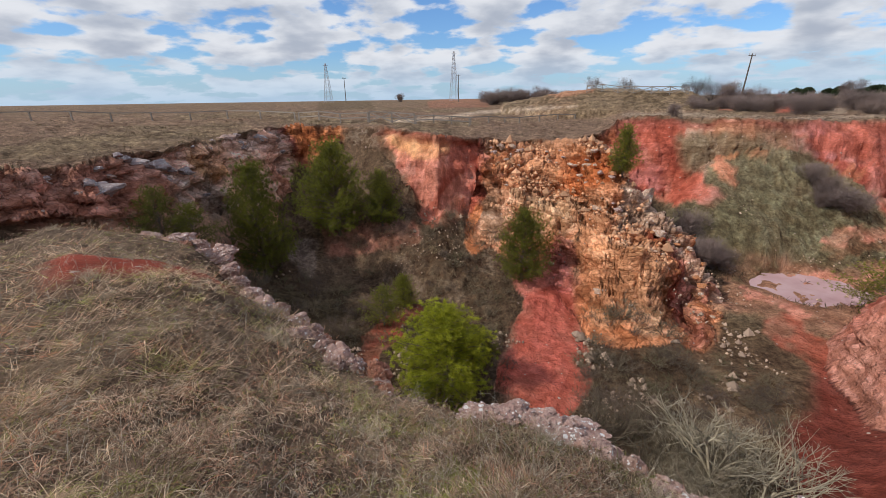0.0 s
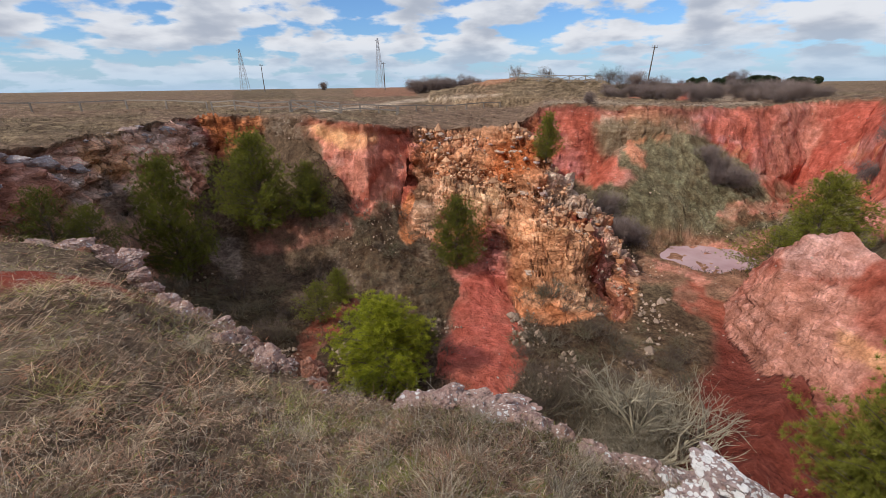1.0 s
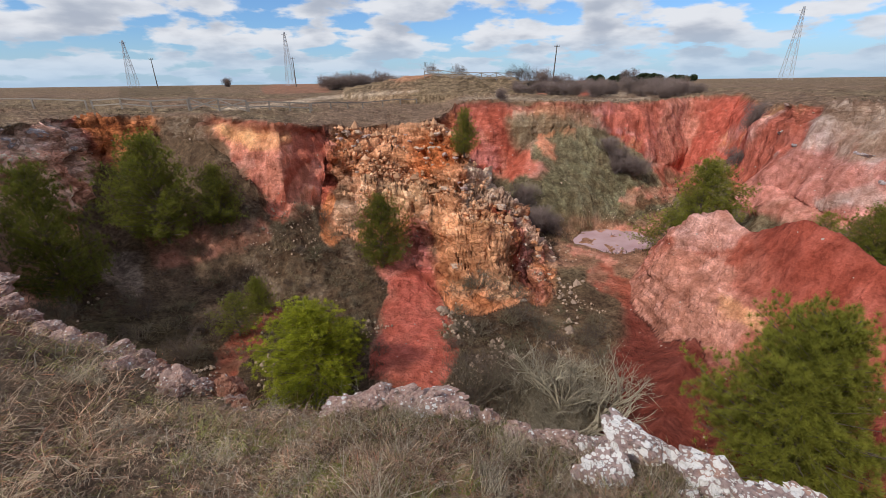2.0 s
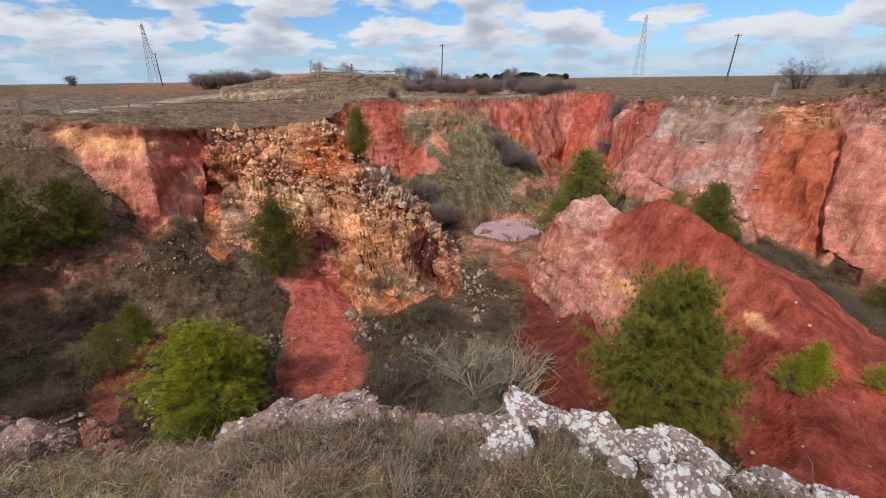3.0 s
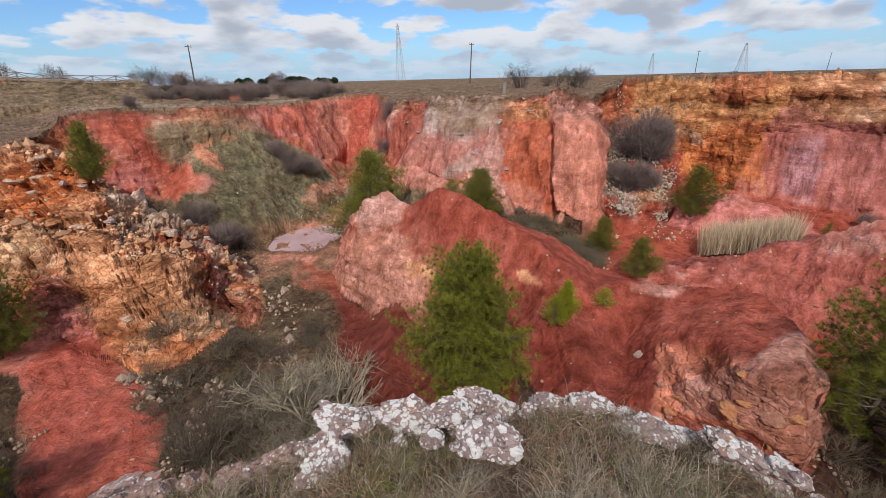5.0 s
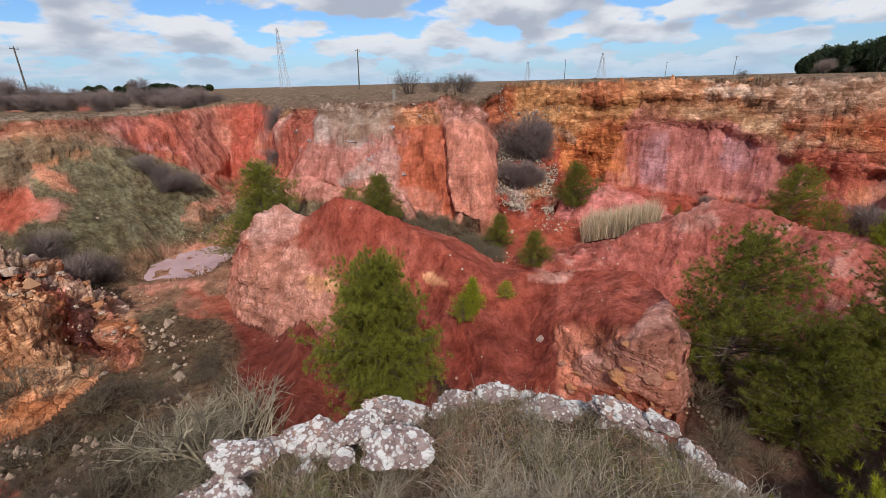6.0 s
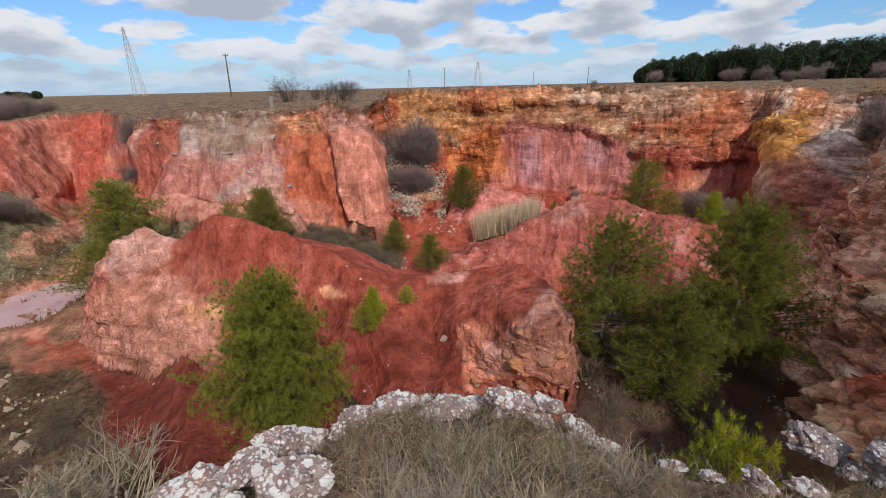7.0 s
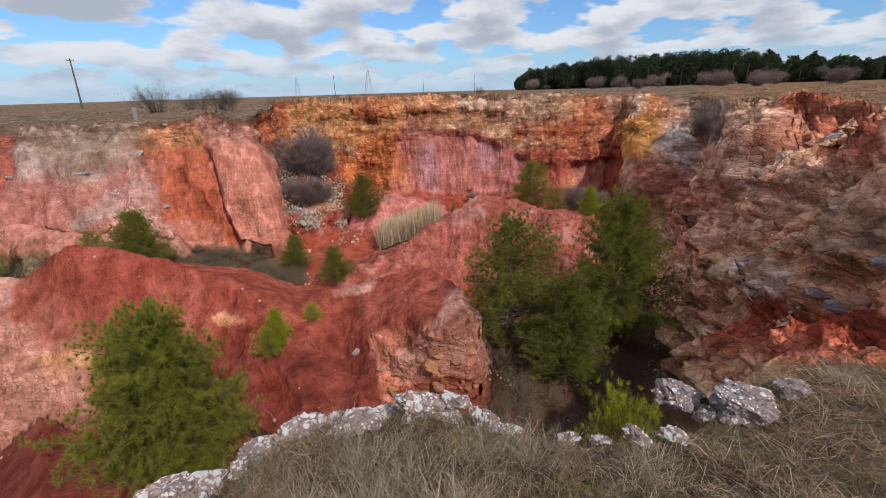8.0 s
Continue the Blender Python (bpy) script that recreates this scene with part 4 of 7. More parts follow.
zone("scree", (0.45, 0.365, 0.30), 0, 0.95, [(133.8, -4.5), (139.2, -5.4), (140.1, -7.3), (138.2, -11.2), (135.5, -10.1)])
zone("south_red", (0.34, 0.115, 0.075), 0, 0.9, [(143.9, -2.7), (150.6, -2.5), (151.8, -7.5), (148.2, -8.4), (144.5, -5.9)])
zone("south_strip", (0.56, 0.33, 0.26), 0.4, 0.8, [(139.8, -11.0), (143.8, -4.3), (146.6, -4.8), (140.8, -11.0), (137.1, -15.1), (136.3, -14.4)])
zone("south_mauve", (0.43, 0.275, 0.225), 0.2, 0.85, [(134.7, -16.1), (139.2, -14.2), (141.9, -9.0), (146.5, -8.6), (147.1, -13.1), (143.6, -17.3), (136.7, -20.5)])
zone("south_tan", (0.52, 0.30, 0.23), 0.3, 0.85, [(136.8, -21.1), (144.1, -19.6), (146.3, -28.9), (142.2, -31.7), (138.1, -28.8), (135.5, -26.7)])
zone("south_boulder", SLATE, 0.7, 0.9, [(144.0, -19.5), (146.4, -17.8), (148.5, -18.3), (149.5, -21.7), (146.0, -23.5)])
zone("south_shelf", RED, 0, 0.95, [(143.3, -27.1), (145.4, -23.8), (155.6, -19.1), (156.9, -23.4), (149.3, -27.4), (144.4, -29.2)])
zone("south_grey", (0.44, 0.32, 0.26), 0.1, 0.7, [(147.8, -12.8), (152.3, -11.0), (153.5, -14.4), (150.7, -17.3), (147.7, -16.3)])
zone("hump_pink", CREAMPINK, 0, 0.95, [(48.2, -24.2), (51.2, -19.0), (57.5, -19.6), (57.5, -23.0), (60.4, -26.1), (60.4, -28.4), (53.8, -31.4), (51.5, -32.9), (47.6, -31.0)])
zone("hump_cap", PALEPINK, 0, 0.95, [(51.3, -16.9), (56.4, -13.8), (58.7, -15.2), (56.7, -18.0), (51.4, -19.4)])
zone("hump_rim", TAWNY, 0, 0.8, [(57.1, -23.4), (61.7, -25.1), (62.2, -26.8), (58.7, -26.1)])
zone("face", BROWNPINK, 0.1, 0.9, [(97.9, -34.9), (104.1, -30.2), (108.4, -25.2), (111.7, -27.8), (113.2, -35.1), (111.9, -38.1), (106.1, -36.6), (99.9, -37.3)])
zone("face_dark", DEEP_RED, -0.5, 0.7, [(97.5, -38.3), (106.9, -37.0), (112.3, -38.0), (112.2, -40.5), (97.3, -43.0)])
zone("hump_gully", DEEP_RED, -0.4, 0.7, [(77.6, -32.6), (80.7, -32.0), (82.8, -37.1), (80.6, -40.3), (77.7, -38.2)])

zone("plain_path", (0.46, 0.38, 0.29), 0, 0.9, [(-6.7, -2.6), (0.3, -2.1), (5.1, -1.5), (11.3, -1.1), (17.3, -1.0), (17.3, -1.2), (11.3, -1.5), (5.1, -1.9), (0.3, -2.5), (-6.7, -2.9)])
zone("plain_mound", (0.26, 0.12, 0.075), 0, 0.7, [(-1.8, -0.3), (1.5, 0.2), (5.8, -0.2), (6.4, -1.1), (-1.5, -1.1)])
zone("plain_dark", (0.11, 0.085, 0.05), 0, 0.7, [(-15.4, -0.2), (-12.9, 0.2), (-9.1, -0.2), (-8.4, -1.1), (-15.8, -1.1)])
zone("plain_soil", (0.40, 0.20, 0.12), 0, 0.8, [(13.6, 0.3), (15.6, 1.2), (19.5, 1.4), (19.0, 0.6), (15.0, 0.0)])
zone("plain_red", SALMON_RED, 0, 0.9, [(32.3, -0.2), (33.4, 0.2), (33.8, -1.6), (32.4, -1.6)])
zone("plain_red_b", SALMON_RED, 0, 0.9, [(37.3, 0.1), (38.9, 0.1), (39.4, -1.8), (37.5, -1.8)])
zone("plain_pale", (0.40, 0.33, 0.25), 0, 0.7, [(40.0, -1.3), (42.9, -1.4), (43.0, -1.8), (40.1, -2.0)])
zone("plain_rim", (0.38, 0.31, 0.235), 0, 0.7, [(22.5, -1.9), (28.5, -1.8), (37.9, -2.3), (45.7, -1.9), (45.7, -2.2), (38.0, -2.7), (28.6, -2.2), (22.5, -2.3)])


def inside(a, s, corners, soft):
    """1 within a polygon of bearings and sights, 0 outside, with an edge soft degrees wide."""
    w = np.zeros(a.shape)
    lo, hi = corners.min(0) - 1.5, corners.max(0) + 1.5
    sel = (a > lo[0]) & (a < hi[0]) & (s > lo[1]) & (s < hi[1])
    x, y = a[sel], s[sel]
    d, odd = np.full(x.shape, 1e9), np.zeros(x.shape, bool)
    for (x0, y0), (x1, y1) in zip(corners, np.roll(corners, -1, axis=0)):
        dx, dy = x1 - x0, y1 - y0
        t = np.clip(((x - x0) * dx + (y - y0) * dy) / (dx * dx + dy * dy + 1e-9), 0, 1)
        d = np.minimum(d, np.hypot(x - x0 - t * dx, y - y0 - t * dy))
        cross = (y0 > y) != (y1 > y)
        odd ^= cross & (x < x0 + (y - y0) * dx / (dy if abs(dy) > 1e-9 else 1e-9))
    w[sel] = sstep(-soft, soft, np.where(odd, d, -d))
    return w


# Lower edge of the eastern beds: bearing, slope of sight.
ALCOVE = np.array([(96, -12.5), (98.5, -11.5), (100, -6.2), (104, -5.1), (110, -5.6), (115, -7.4), (117.5, -9.0), (121, -9.4), (127, -9.0), (130, -6), (135, -6)])


def band(x, a, b, soft):
    return sstep(a - soft, a + soft, x) * (1 - sstep(b - soft, b + soft, x))


def vein(a, s, row):
    a0, s0, a1, s1, w, col = row
    da, ds = (a1 - a0) * math.cos(radians(s0)), s1 - s0
    x, y = (a - a0) * math.cos(radians(s0)), s - s0
    t = np.clip((x * da + y * ds) / (da * da + ds * ds + 1e-6), 0, 1)
    return 1 - sstep(0.80, 1.10, np.hypot(x - t * da, y - t * ds) / w)


def paint(A, R, X, Y, Z, S, F, steep, n1, n2, n3):
    a, s = A + 0.8 * n1 + 0.25 * n2, S + 0.7 * n1 + 0.3 * n2
    c = np.empty(R.shape + (3,))
    c[:] = DRY
    rock = np.zeros(R.shape)
    c = layered(c, (sstep(0.0, 0.9, n3) * 0.45, MEADOW), (sstep(0.2, 0.9, n1) * 0.5, BROWN), (sstep(0.5, 1.2, n2 + n3) * 0.4, STRAW))
    c = layered(c, ((F == 5) * sstep(40, 160, R) * 0.8, (0.165, 0.119, 0.076)), ((F == 0) * 0.75, (0.13, 0.10, 0.07)), ((F == 5) * ((A < -58) | (A > 158)) * (1 - sstep(14, 40, R)) * 0.75, (0.13, 0.10, 0.07)))
    bare = (F == 0) * band(a, -46, -29, 2) * band(R + 0.5 * n1, 6.5, 8.8, 0.4)
    c = layered(c, (bare, RED), ((F == 1) * 1.0, (0.25, 0.12, 0.09)))
    # pit floor and talus
    fl = (F == 2) | (F == 3)
    c = layered(c, (fl * 1.0, BROWN), (fl * sstep(-0.1, 0.8, n1) * 0.6, DRY), (fl * sstep(0.3, 1.0, n3) * 0.5, MEADOW))
    c = layered(c, (fl * band(a, 28, 60, 3) * sstep(22, 30, R) * 0.85, (0.130, 0.112, 0.066)))
    # red floor before the hump, its shade put into the colour
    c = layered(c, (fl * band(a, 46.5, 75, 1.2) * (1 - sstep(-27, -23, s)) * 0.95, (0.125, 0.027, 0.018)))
    c = layered(c, (fl * band(a, 36, 52, 2) * band(s, -23, -16.8, 0.8) * 0.5, (0.36, 0.15, 0.10)))
    c = layered(c, (fl * band(a, 83, 134, 3) * 1.0, RED))
    # dark soil, with the shade of the pine hollow put into its colour
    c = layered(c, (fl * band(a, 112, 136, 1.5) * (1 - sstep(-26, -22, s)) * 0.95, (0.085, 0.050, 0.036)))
    # walls
    q1 = fbm(X / 1.9 + 0.5 * Z, Y / 1.9, Z / 2.8, 4, seed=120)
    q2 = fbm(X / 1.5 - 0.6 * Z, Y / 1.5, Z / 2.2, 4, seed=130)
    wl = (F == 4) | ((F == 3) & (steep > 0.33))
    clay = band(A, -8, 8, 1) + band(A, 22, 40, 1) * 0.6 + band(A, 39, 57, 1) + band(A, 57, 84, 1) * (1 - sstep(-5.5, -4, s)) + band(A, 96, 133, 1) * (1 - sstep(-0.4, 0.4, S - knot(ALCOVE, A)))
    rock = np.maximum(rock, (F == 4) * (0.95 - 0.68 * np.clip(clay, 0, 1)))
    c = layered(c, ((wl & (A > 60)) * 1.0, ORANGE), ((F == 4) * 1.0, ORANGE), (wl * band(a, -80, -19, 1) * 1.0, (0.58, 0.36, 0.265)), (wl * band(a, -80, -19, 1) * sstep(-0.1, 0.5, n1) * 0.7, (0.44, 0.185, 0.115)), (wl * (1 - sstep(-36, -28, a)) * 0.7, (0.33, 0.175, 0.125)), ((F == 4) * band(a, -17, -7, 1.5), BROWN))
    c = layered(c, ((F == 4) * band(a, -6, 8, 1.2), (0.50, 0.20, 0.125)), ((F == 4) * band(a, 22, 57, 1.5), SALMON_RED), ((F == 4) * band(a, 28.5, 40, 0.8) * 0.85, (0.31, 0.150, 0.095)))
    c = layered(c, ((F == 4) * band(a, 40, 57, 1.0) * 0.8, (0.37, 0.085, 0.058)), ((F == 4) * band(a, 56.5, 72.5, 0.8), (0.44, 0.22, 0.175)), ((F == 4) * band(a, 58, 74, 1) * sstep(-6.5, -5, s), TAUPE), ((F == 4) * band(a, 58, 72, 1) * sstep(0.35, 0.6, n1 + 0.4 * n2) * 0.8, (0.33, 0.24, 0.21)))
    c = layered(c, ((F == 4) * band(a, 72.5, 84, 0.5), (0.39, 0.118, 0.068)), ((F == 4) * band(a + 0.25 * (s + 10), 78, 84, 0.5), (0.53, 0.205, 0.135)), ((F == 4) * band(a, 84, 133, 1.0) * sstep(-6.0, -4.6, s), (0.46, 0.195, 0.085)), ((F == 4) * band(a, 101, 130, 1.5) * 0.75, (0.37, 0.185, 0.10)), ((F == 4) * band(a, 104, 130, 1.5) * sstep(-0.1, 0.4, n1 + 0.4 * n2) * 0.55, (0.36, 0.24, 0.165)))
    c = layered(c, ((F == 4) * band(a, 96, 133, 1.0) * (1 - sstep(-0.5, 0.5, S - knot(ALCOVE, A) + 0.4 * n2)), PINKMAUVE), ((F == 4) * band(a, 117, 129, 1.0) * (1 - sstep(-8.0, -6.0, s)) * 0.8, (0.33, 0.10, 0.065)))
    soft = (F == 4) * np.clip(clay, 0, 1) * (1 - 0.45 * band(A, 57, 84, 1)) * (1 - 0.85 * band(A, 28.5, 39.5, 0.8))
    c = layered(c, (soft * sstep(0.10, 0.42, q1) * 0.55, (0.46, 0.24, 0.20)), (soft * sstep(0.14, 0.45, q2) * 0.65, (0.37, 0.088, 0.060)), (soft * sstep(0.25, 0.5, -q1) * 0.5, (0.36, 0.19, 0.19)), (soft * sstep(0.35, 0.6, -q2) * 0.5, (0.50, 0.21, 0.10)))
    c = layered(c, (((F == 4) | (F == 3)) * sstep(132, 135, a) * 1.0, (0.60, 0.335, 0.225)), (((F == 4) | (F == 3)) * sstep(133, 137, a) * sstep(0.1, 0.5, n1 + 0.4 * q1) * 0.6, (0.46, 0.25, 0.18)), (((F == 4) | (F == 3)) * sstep(134, 138, a) * sstep(0.2, 0.5, q2) * 0.5, (0.48, 0.345, 0.27)), (((F == 4) | (F == 3) | (F == 2)) * sstep(140, 146, a) * band(s, -29, -24, 1) * 0.8, RED))
    rock = np.maximum(rock, ((F == 4) | (F == 3)) * sstep(131, 135, a) * 1.1)
    rock = np.maximum(rock, (F == 3) * band(A, 84.8, 93, 0.6) * sstep(-18, -16.5, S) * 0.9)
    rock = np.where((F == 4) & (A < -19), 1.35, rock)
    c = layered(c, (((F == 4) | (F == 3)) * sstep(134, 138, a) * sstep(-13, -8, s) * 0.75, (0.46, 0.31, 0.24)), ((F == 4) * band(A + 0.3 * n1, 129.2, 133.4, 0.5) * band(s, -7.5, -2.5, 0.6) * 0.9, (0.52, 0.265, 0.08)))
    # the spur
    sp = F == 6
    c = layered(c, (sp * 1.0, (0.50, 0.215, 0.105)), (sp * sstep(-0.1, 0.6, n1 + 0.6 * n2) * 0.6, (0.60, 0.38, 0.245)), (sp * sstep(0.2, 0.5, q2) * 0.5, (0.50, 0.17, 0.065)), (sp * (1 - sstep(4.5, 6.5, a)), RED))
    top = sp * sstep(0.0, 1.2, R - knot(SPUR, A, 5))
    c = layered(c, (top * (a < 24), DRY), (top * (a >= 24), PALEGREY))
    rock = np.maximum(rock, sp * (1.05 - 0.6 * top))
    # the red hump in the middle
    hp = F == 7
    # the low slopes get a very dark red for the shade they lie in
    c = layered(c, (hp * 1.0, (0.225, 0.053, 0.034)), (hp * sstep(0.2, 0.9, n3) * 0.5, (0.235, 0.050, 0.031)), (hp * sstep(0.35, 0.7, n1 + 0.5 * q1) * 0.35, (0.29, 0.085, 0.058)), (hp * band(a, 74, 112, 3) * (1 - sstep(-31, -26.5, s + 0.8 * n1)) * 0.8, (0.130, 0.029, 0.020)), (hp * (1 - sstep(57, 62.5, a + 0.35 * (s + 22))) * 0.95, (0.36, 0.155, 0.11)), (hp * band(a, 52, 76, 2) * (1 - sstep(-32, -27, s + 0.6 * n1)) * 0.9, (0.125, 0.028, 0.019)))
    face = hp * band(a, 95.5, 113, 0.8) * (1 - sstep(-31.5, -29.3, s))
    c = layered(c, (face, (0.47, 0.175, 0.11)))
    rock = np.maximum(rock, hp * (0.03 + 0.5 * (1 - sstep(56, 61, a + 0.3 * (s + 22)))) + 0.7 * face)
    br = F == 8
    c = layered(c, (br * 1.0, (0.33, 0.095, 0.070)), (br * band(a, 103, 111, 1.5) * sstep(-0.1, 0.5, n1), PINK), (br * sstep(0.45, 0.8, n1 + n2) * 0.6, PALEPINK))
    rock = np.maximum(rock, br * 0.28)
    ph = F == 9
    c = layered(c, (ph * 1.0, (0.46, 0.155, 0.13)))
    rock = np.maximum(rock, ph * 0.3)
    c = layered(c, ((F == 10) * 1.0, (0.19, 0.14, 0.088)), ((F == 10) * band(a, 12, 17, 1) * 0.4, (0.30, 0.14, 0.08)))
    riser = (F == 10) * sstep(0.5, 0.65, Z / 0.42 - np.floor(Z / 0.42))
    c = layered(c, ((F == 10) * 0.6, (0.27, 0.205, 0.13)), (riser * 0.75, (0.10, 0.075, 0.045)))
    # veins
    solid = (F == 3) | (F == 4) | (F == 6) | (F == 2)
    for rows, where in ((WEST_PATCHES, solid), (GULLY_PATCHES, solid), (SPUR_P_PATCHES, sp), (CHUTE_PATCHES, solid), (NORTH_PATCHES, solid & ~sp), (RECESS_PATCHES, solid & (R > 26)), (BUTT_PATCHES, F == 4), (EAST_P_PATCHES, solid), (EAST_Q_PATCHES, solid | ph), (SOUTH_PATCHES, solid), (HUMP_P_PATCHES, hp)):
        for row in rows:
            c = layered(c, (0.75 * vein(a + 0.5 * q1, s + 0.5 * q2, row) * (0.5 + 0.5 * sstep(-0.35, 0.25, q2 + q1)) * where, row[5]))
    # bodies of rock, and one groove's painted shadow, with crisp, ragged outlines
    stand = np.zeros(R.shape)
    za, zs = A + 0.55 * q1 + 0.22 * n2, S + 0.45 * q2 + 0.22 * n2
    body = (F >= 2) & (F != 5) & (F != 10)
    for name, col, depth, strength, corners in ZONES:
        ok = hp if name.startswith(("hump", "face")) else sp if name.startswith("spur") else body & ~hp & ~br & ~ph
        if name.startswith(("butt", "fan", "slab", "crease_shade", "pillar", "east", "beds", "gold", "recess", "north")):
            ok = ok & ((F == 4) | (F == 3)) & (R > 29)
        edge = 0.22
        if name.startswith("plain"):
            ok, edge = (F == 5) | (F == 10), 0.08
        m = inside(za * (edge > 0.1) + (A + 0.1 * q1) * (edge < 0.1), zs * (edge > 0.1) + (S + 0.06 * q2) * (edge < 0.1), corners, edge) * ok
        c = layered(c, (m * strength * (0.72 + 0.28 * sstep(-0.4, 0.2, q1 - q2)), col))
        if depth:
            stand += depth * inside(A + 0.2 * q1, S + 0.2 * q2, corners, 0.5) * ok
    # the turf that hangs over the edge and its dark red lip
    c = layered(c, ((F == 4) * band(a + 0.5 * (s + 7) + 0.6 * q1, 30.5, 41.5, 1.0) * (1 - sstep(-5.2, -3.6, s + 0.7 * q2)) * 0.9, (0.15, 0.115, 0.068)))
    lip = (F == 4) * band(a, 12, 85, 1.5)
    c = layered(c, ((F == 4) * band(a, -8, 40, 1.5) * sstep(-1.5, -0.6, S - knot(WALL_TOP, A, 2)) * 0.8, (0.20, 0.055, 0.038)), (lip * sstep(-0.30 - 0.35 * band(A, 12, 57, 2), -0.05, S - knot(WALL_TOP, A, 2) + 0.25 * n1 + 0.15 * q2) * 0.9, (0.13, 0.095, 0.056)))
    clay = np.clip(((F == 4) | (F == 3)) * np.clip(clay, 0, 1) + hp + br + ph - 0.5 * face, 0, 1) * (1 - 0.6 * np.clip(rock, 0, 1))
    turf = np.clip(fl * (1 - steep * 1.2) * (A < 87) + (F == 5) + (F == 10) + (F == 0), 0, 1) * 1.0
    bare_earth = sstep(1.6, 2.2, c[..., 0] / (c[..., 1] + 1e-3))
    turf = turf * (1 - bare_earth)
    clay = np.maximum(clay, fl * bare_earth * 0.8)
    return c, rock, stand, clay, turf
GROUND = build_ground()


# ---------------------------------------------------------------- helpers for things
def part(name, me, mat, parent, label=""):
    """A mesh as one part under a thing or a part."""
    if isinstance(me, bmesh.types.BMesh):
        data = bpy.data.meshes.new(name)
        me.to_mesh(data)
        me.free()
        me = data
    if mat and not me.materials:
        me.materials.append(mat)
    ob = new(name, me)
    ob.parent = parent
    if label:
        ob["label"] = label
    return ob


def thing(name, m, label, category, group="", kind=""):
    ob = new(name)
    ob.empty_display_size = 0.2
    ob.matrix_basis = m
    return tagged(ob, label, category, group, kind)


def ground_z(x, y):
    return float(land(np.array([float(x)]), np.array([float(y)]))[0][0])


def spot(az, r, sink=0.0):
    p = bearing(az, r)
    return Vector((p.x, p.y, ground_z(p.x, p.y) - sink))


def colour_points(me, rgb):
    at = me.color_attributes.new("tint", "FLOAT_COLOR", "POINT")
    at.data.foreach_set("color", np.concatenate([rgb, np.ones((len(rgb), 1))], 1).astype(np.float32).ravel())


def tube_mesh(name, segs, sides=5):
    """Tapered round limbs from (start, end, radius at start, radius at end)."""
    a, b = np.array([s[0] for s in segs]), np.array([s[1] for s in segs])
    ra, rb = np.array([s[2] for s in segs]), np.array([s[3] for s in segs])
    d = b - a
    d /= np.linalg.norm(d, axis=1, keepdims=True) + 1e-9
    ref = np.where(np.abs(d[:, 2:]) > 0.9, [[1.0, 0, 0]], [[0, 0, 1.0]])
    u = np.cross(d, ref)
    u /= np.linalg.norm(u, axis=1, keepdims=True)
    v = np.cross(d, u)
    th = np.arange(sides) * 2 * np.pi / sides
    ring = np.cos(th)[None, :, None] * u[:, None] + np.sin(th)[None, :, None] * v[:, None]
    P = np.concatenate([a[:, None] + ring * ra[:, None, None], b[:, None] + ring * rb[:, None, None]], 1)
    k = np.arange(sides)
    q = np.stack([k, (k + 1) % sides, (k + 1) % sides + sides, k + sides], 1)
    faces = (q[None] + (np.arange(len(segs)) * 2 * sides)[:, None, None]).reshape(-1, 4)
    return mesh_from(name, P.reshape(-1, 3), faces)


def needles(name, base, lean, length, width, rgb, rng):
    """Straight slivers, one triangle each."""
    n = len(base)
    side = np.cross(lean, rng.normal(0, 1, (n, 3)))
    side /= np.linalg.norm(side, axis=1, keepdims=True) + 1e-9
    side *= width[:, None] / 2
    P = np.stack([base - side, base + side, base + lean * length[:, None]], 1)
    me = mesh_from(name, P.reshape(-1, 3), np.arange(n * 3).reshape(-1, 3))
    # shade put into the tint: each sliver darker at its root, paler at its tip
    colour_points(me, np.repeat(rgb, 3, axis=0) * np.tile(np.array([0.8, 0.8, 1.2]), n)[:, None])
    return me


def blades(name, base, lean, length, width, rgb, rng, droop=0.35):
    """Narrow bent blades: base points, unit directions, lengths, widths, colours."""
    n = len(base)
    side = np.stack([-lean[:, 1], lean[:, 0], np.zeros(n)], 1) + rng.normal(0, 0.4, (n, 3))
    side /= np.linalg.norm(side, axis=1, keepdims=True) + 1e-9
    side *= width[:, None] / 2
    mid = base + lean * (length * 0.55)[:, None]
    out = lean.copy()
    out[:, 2] *= 0.3
    tip = mid + (lean * (1 - droop) + out * droop - np.array([0, 0, droop * 0.5])) * (length * 0.5)[:, None]
    P = np.stack([base - side, base + side, mid + side * 0.8, mid - side * 0.8, tip], 1)
    f = np.array([[0, 1, 2], [0, 2, 3], [3, 2, 4]])
    faces = (f[None] + (np.arange(n) * 5)[:, None, None]).reshape(-1, 3)
    me = mesh_from(name, P.reshape(-1, 3), faces)
    # roots darkened as if shaded by the sward, tips lightened
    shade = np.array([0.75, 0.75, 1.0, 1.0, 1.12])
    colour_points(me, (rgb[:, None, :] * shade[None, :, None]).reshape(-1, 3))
    return me


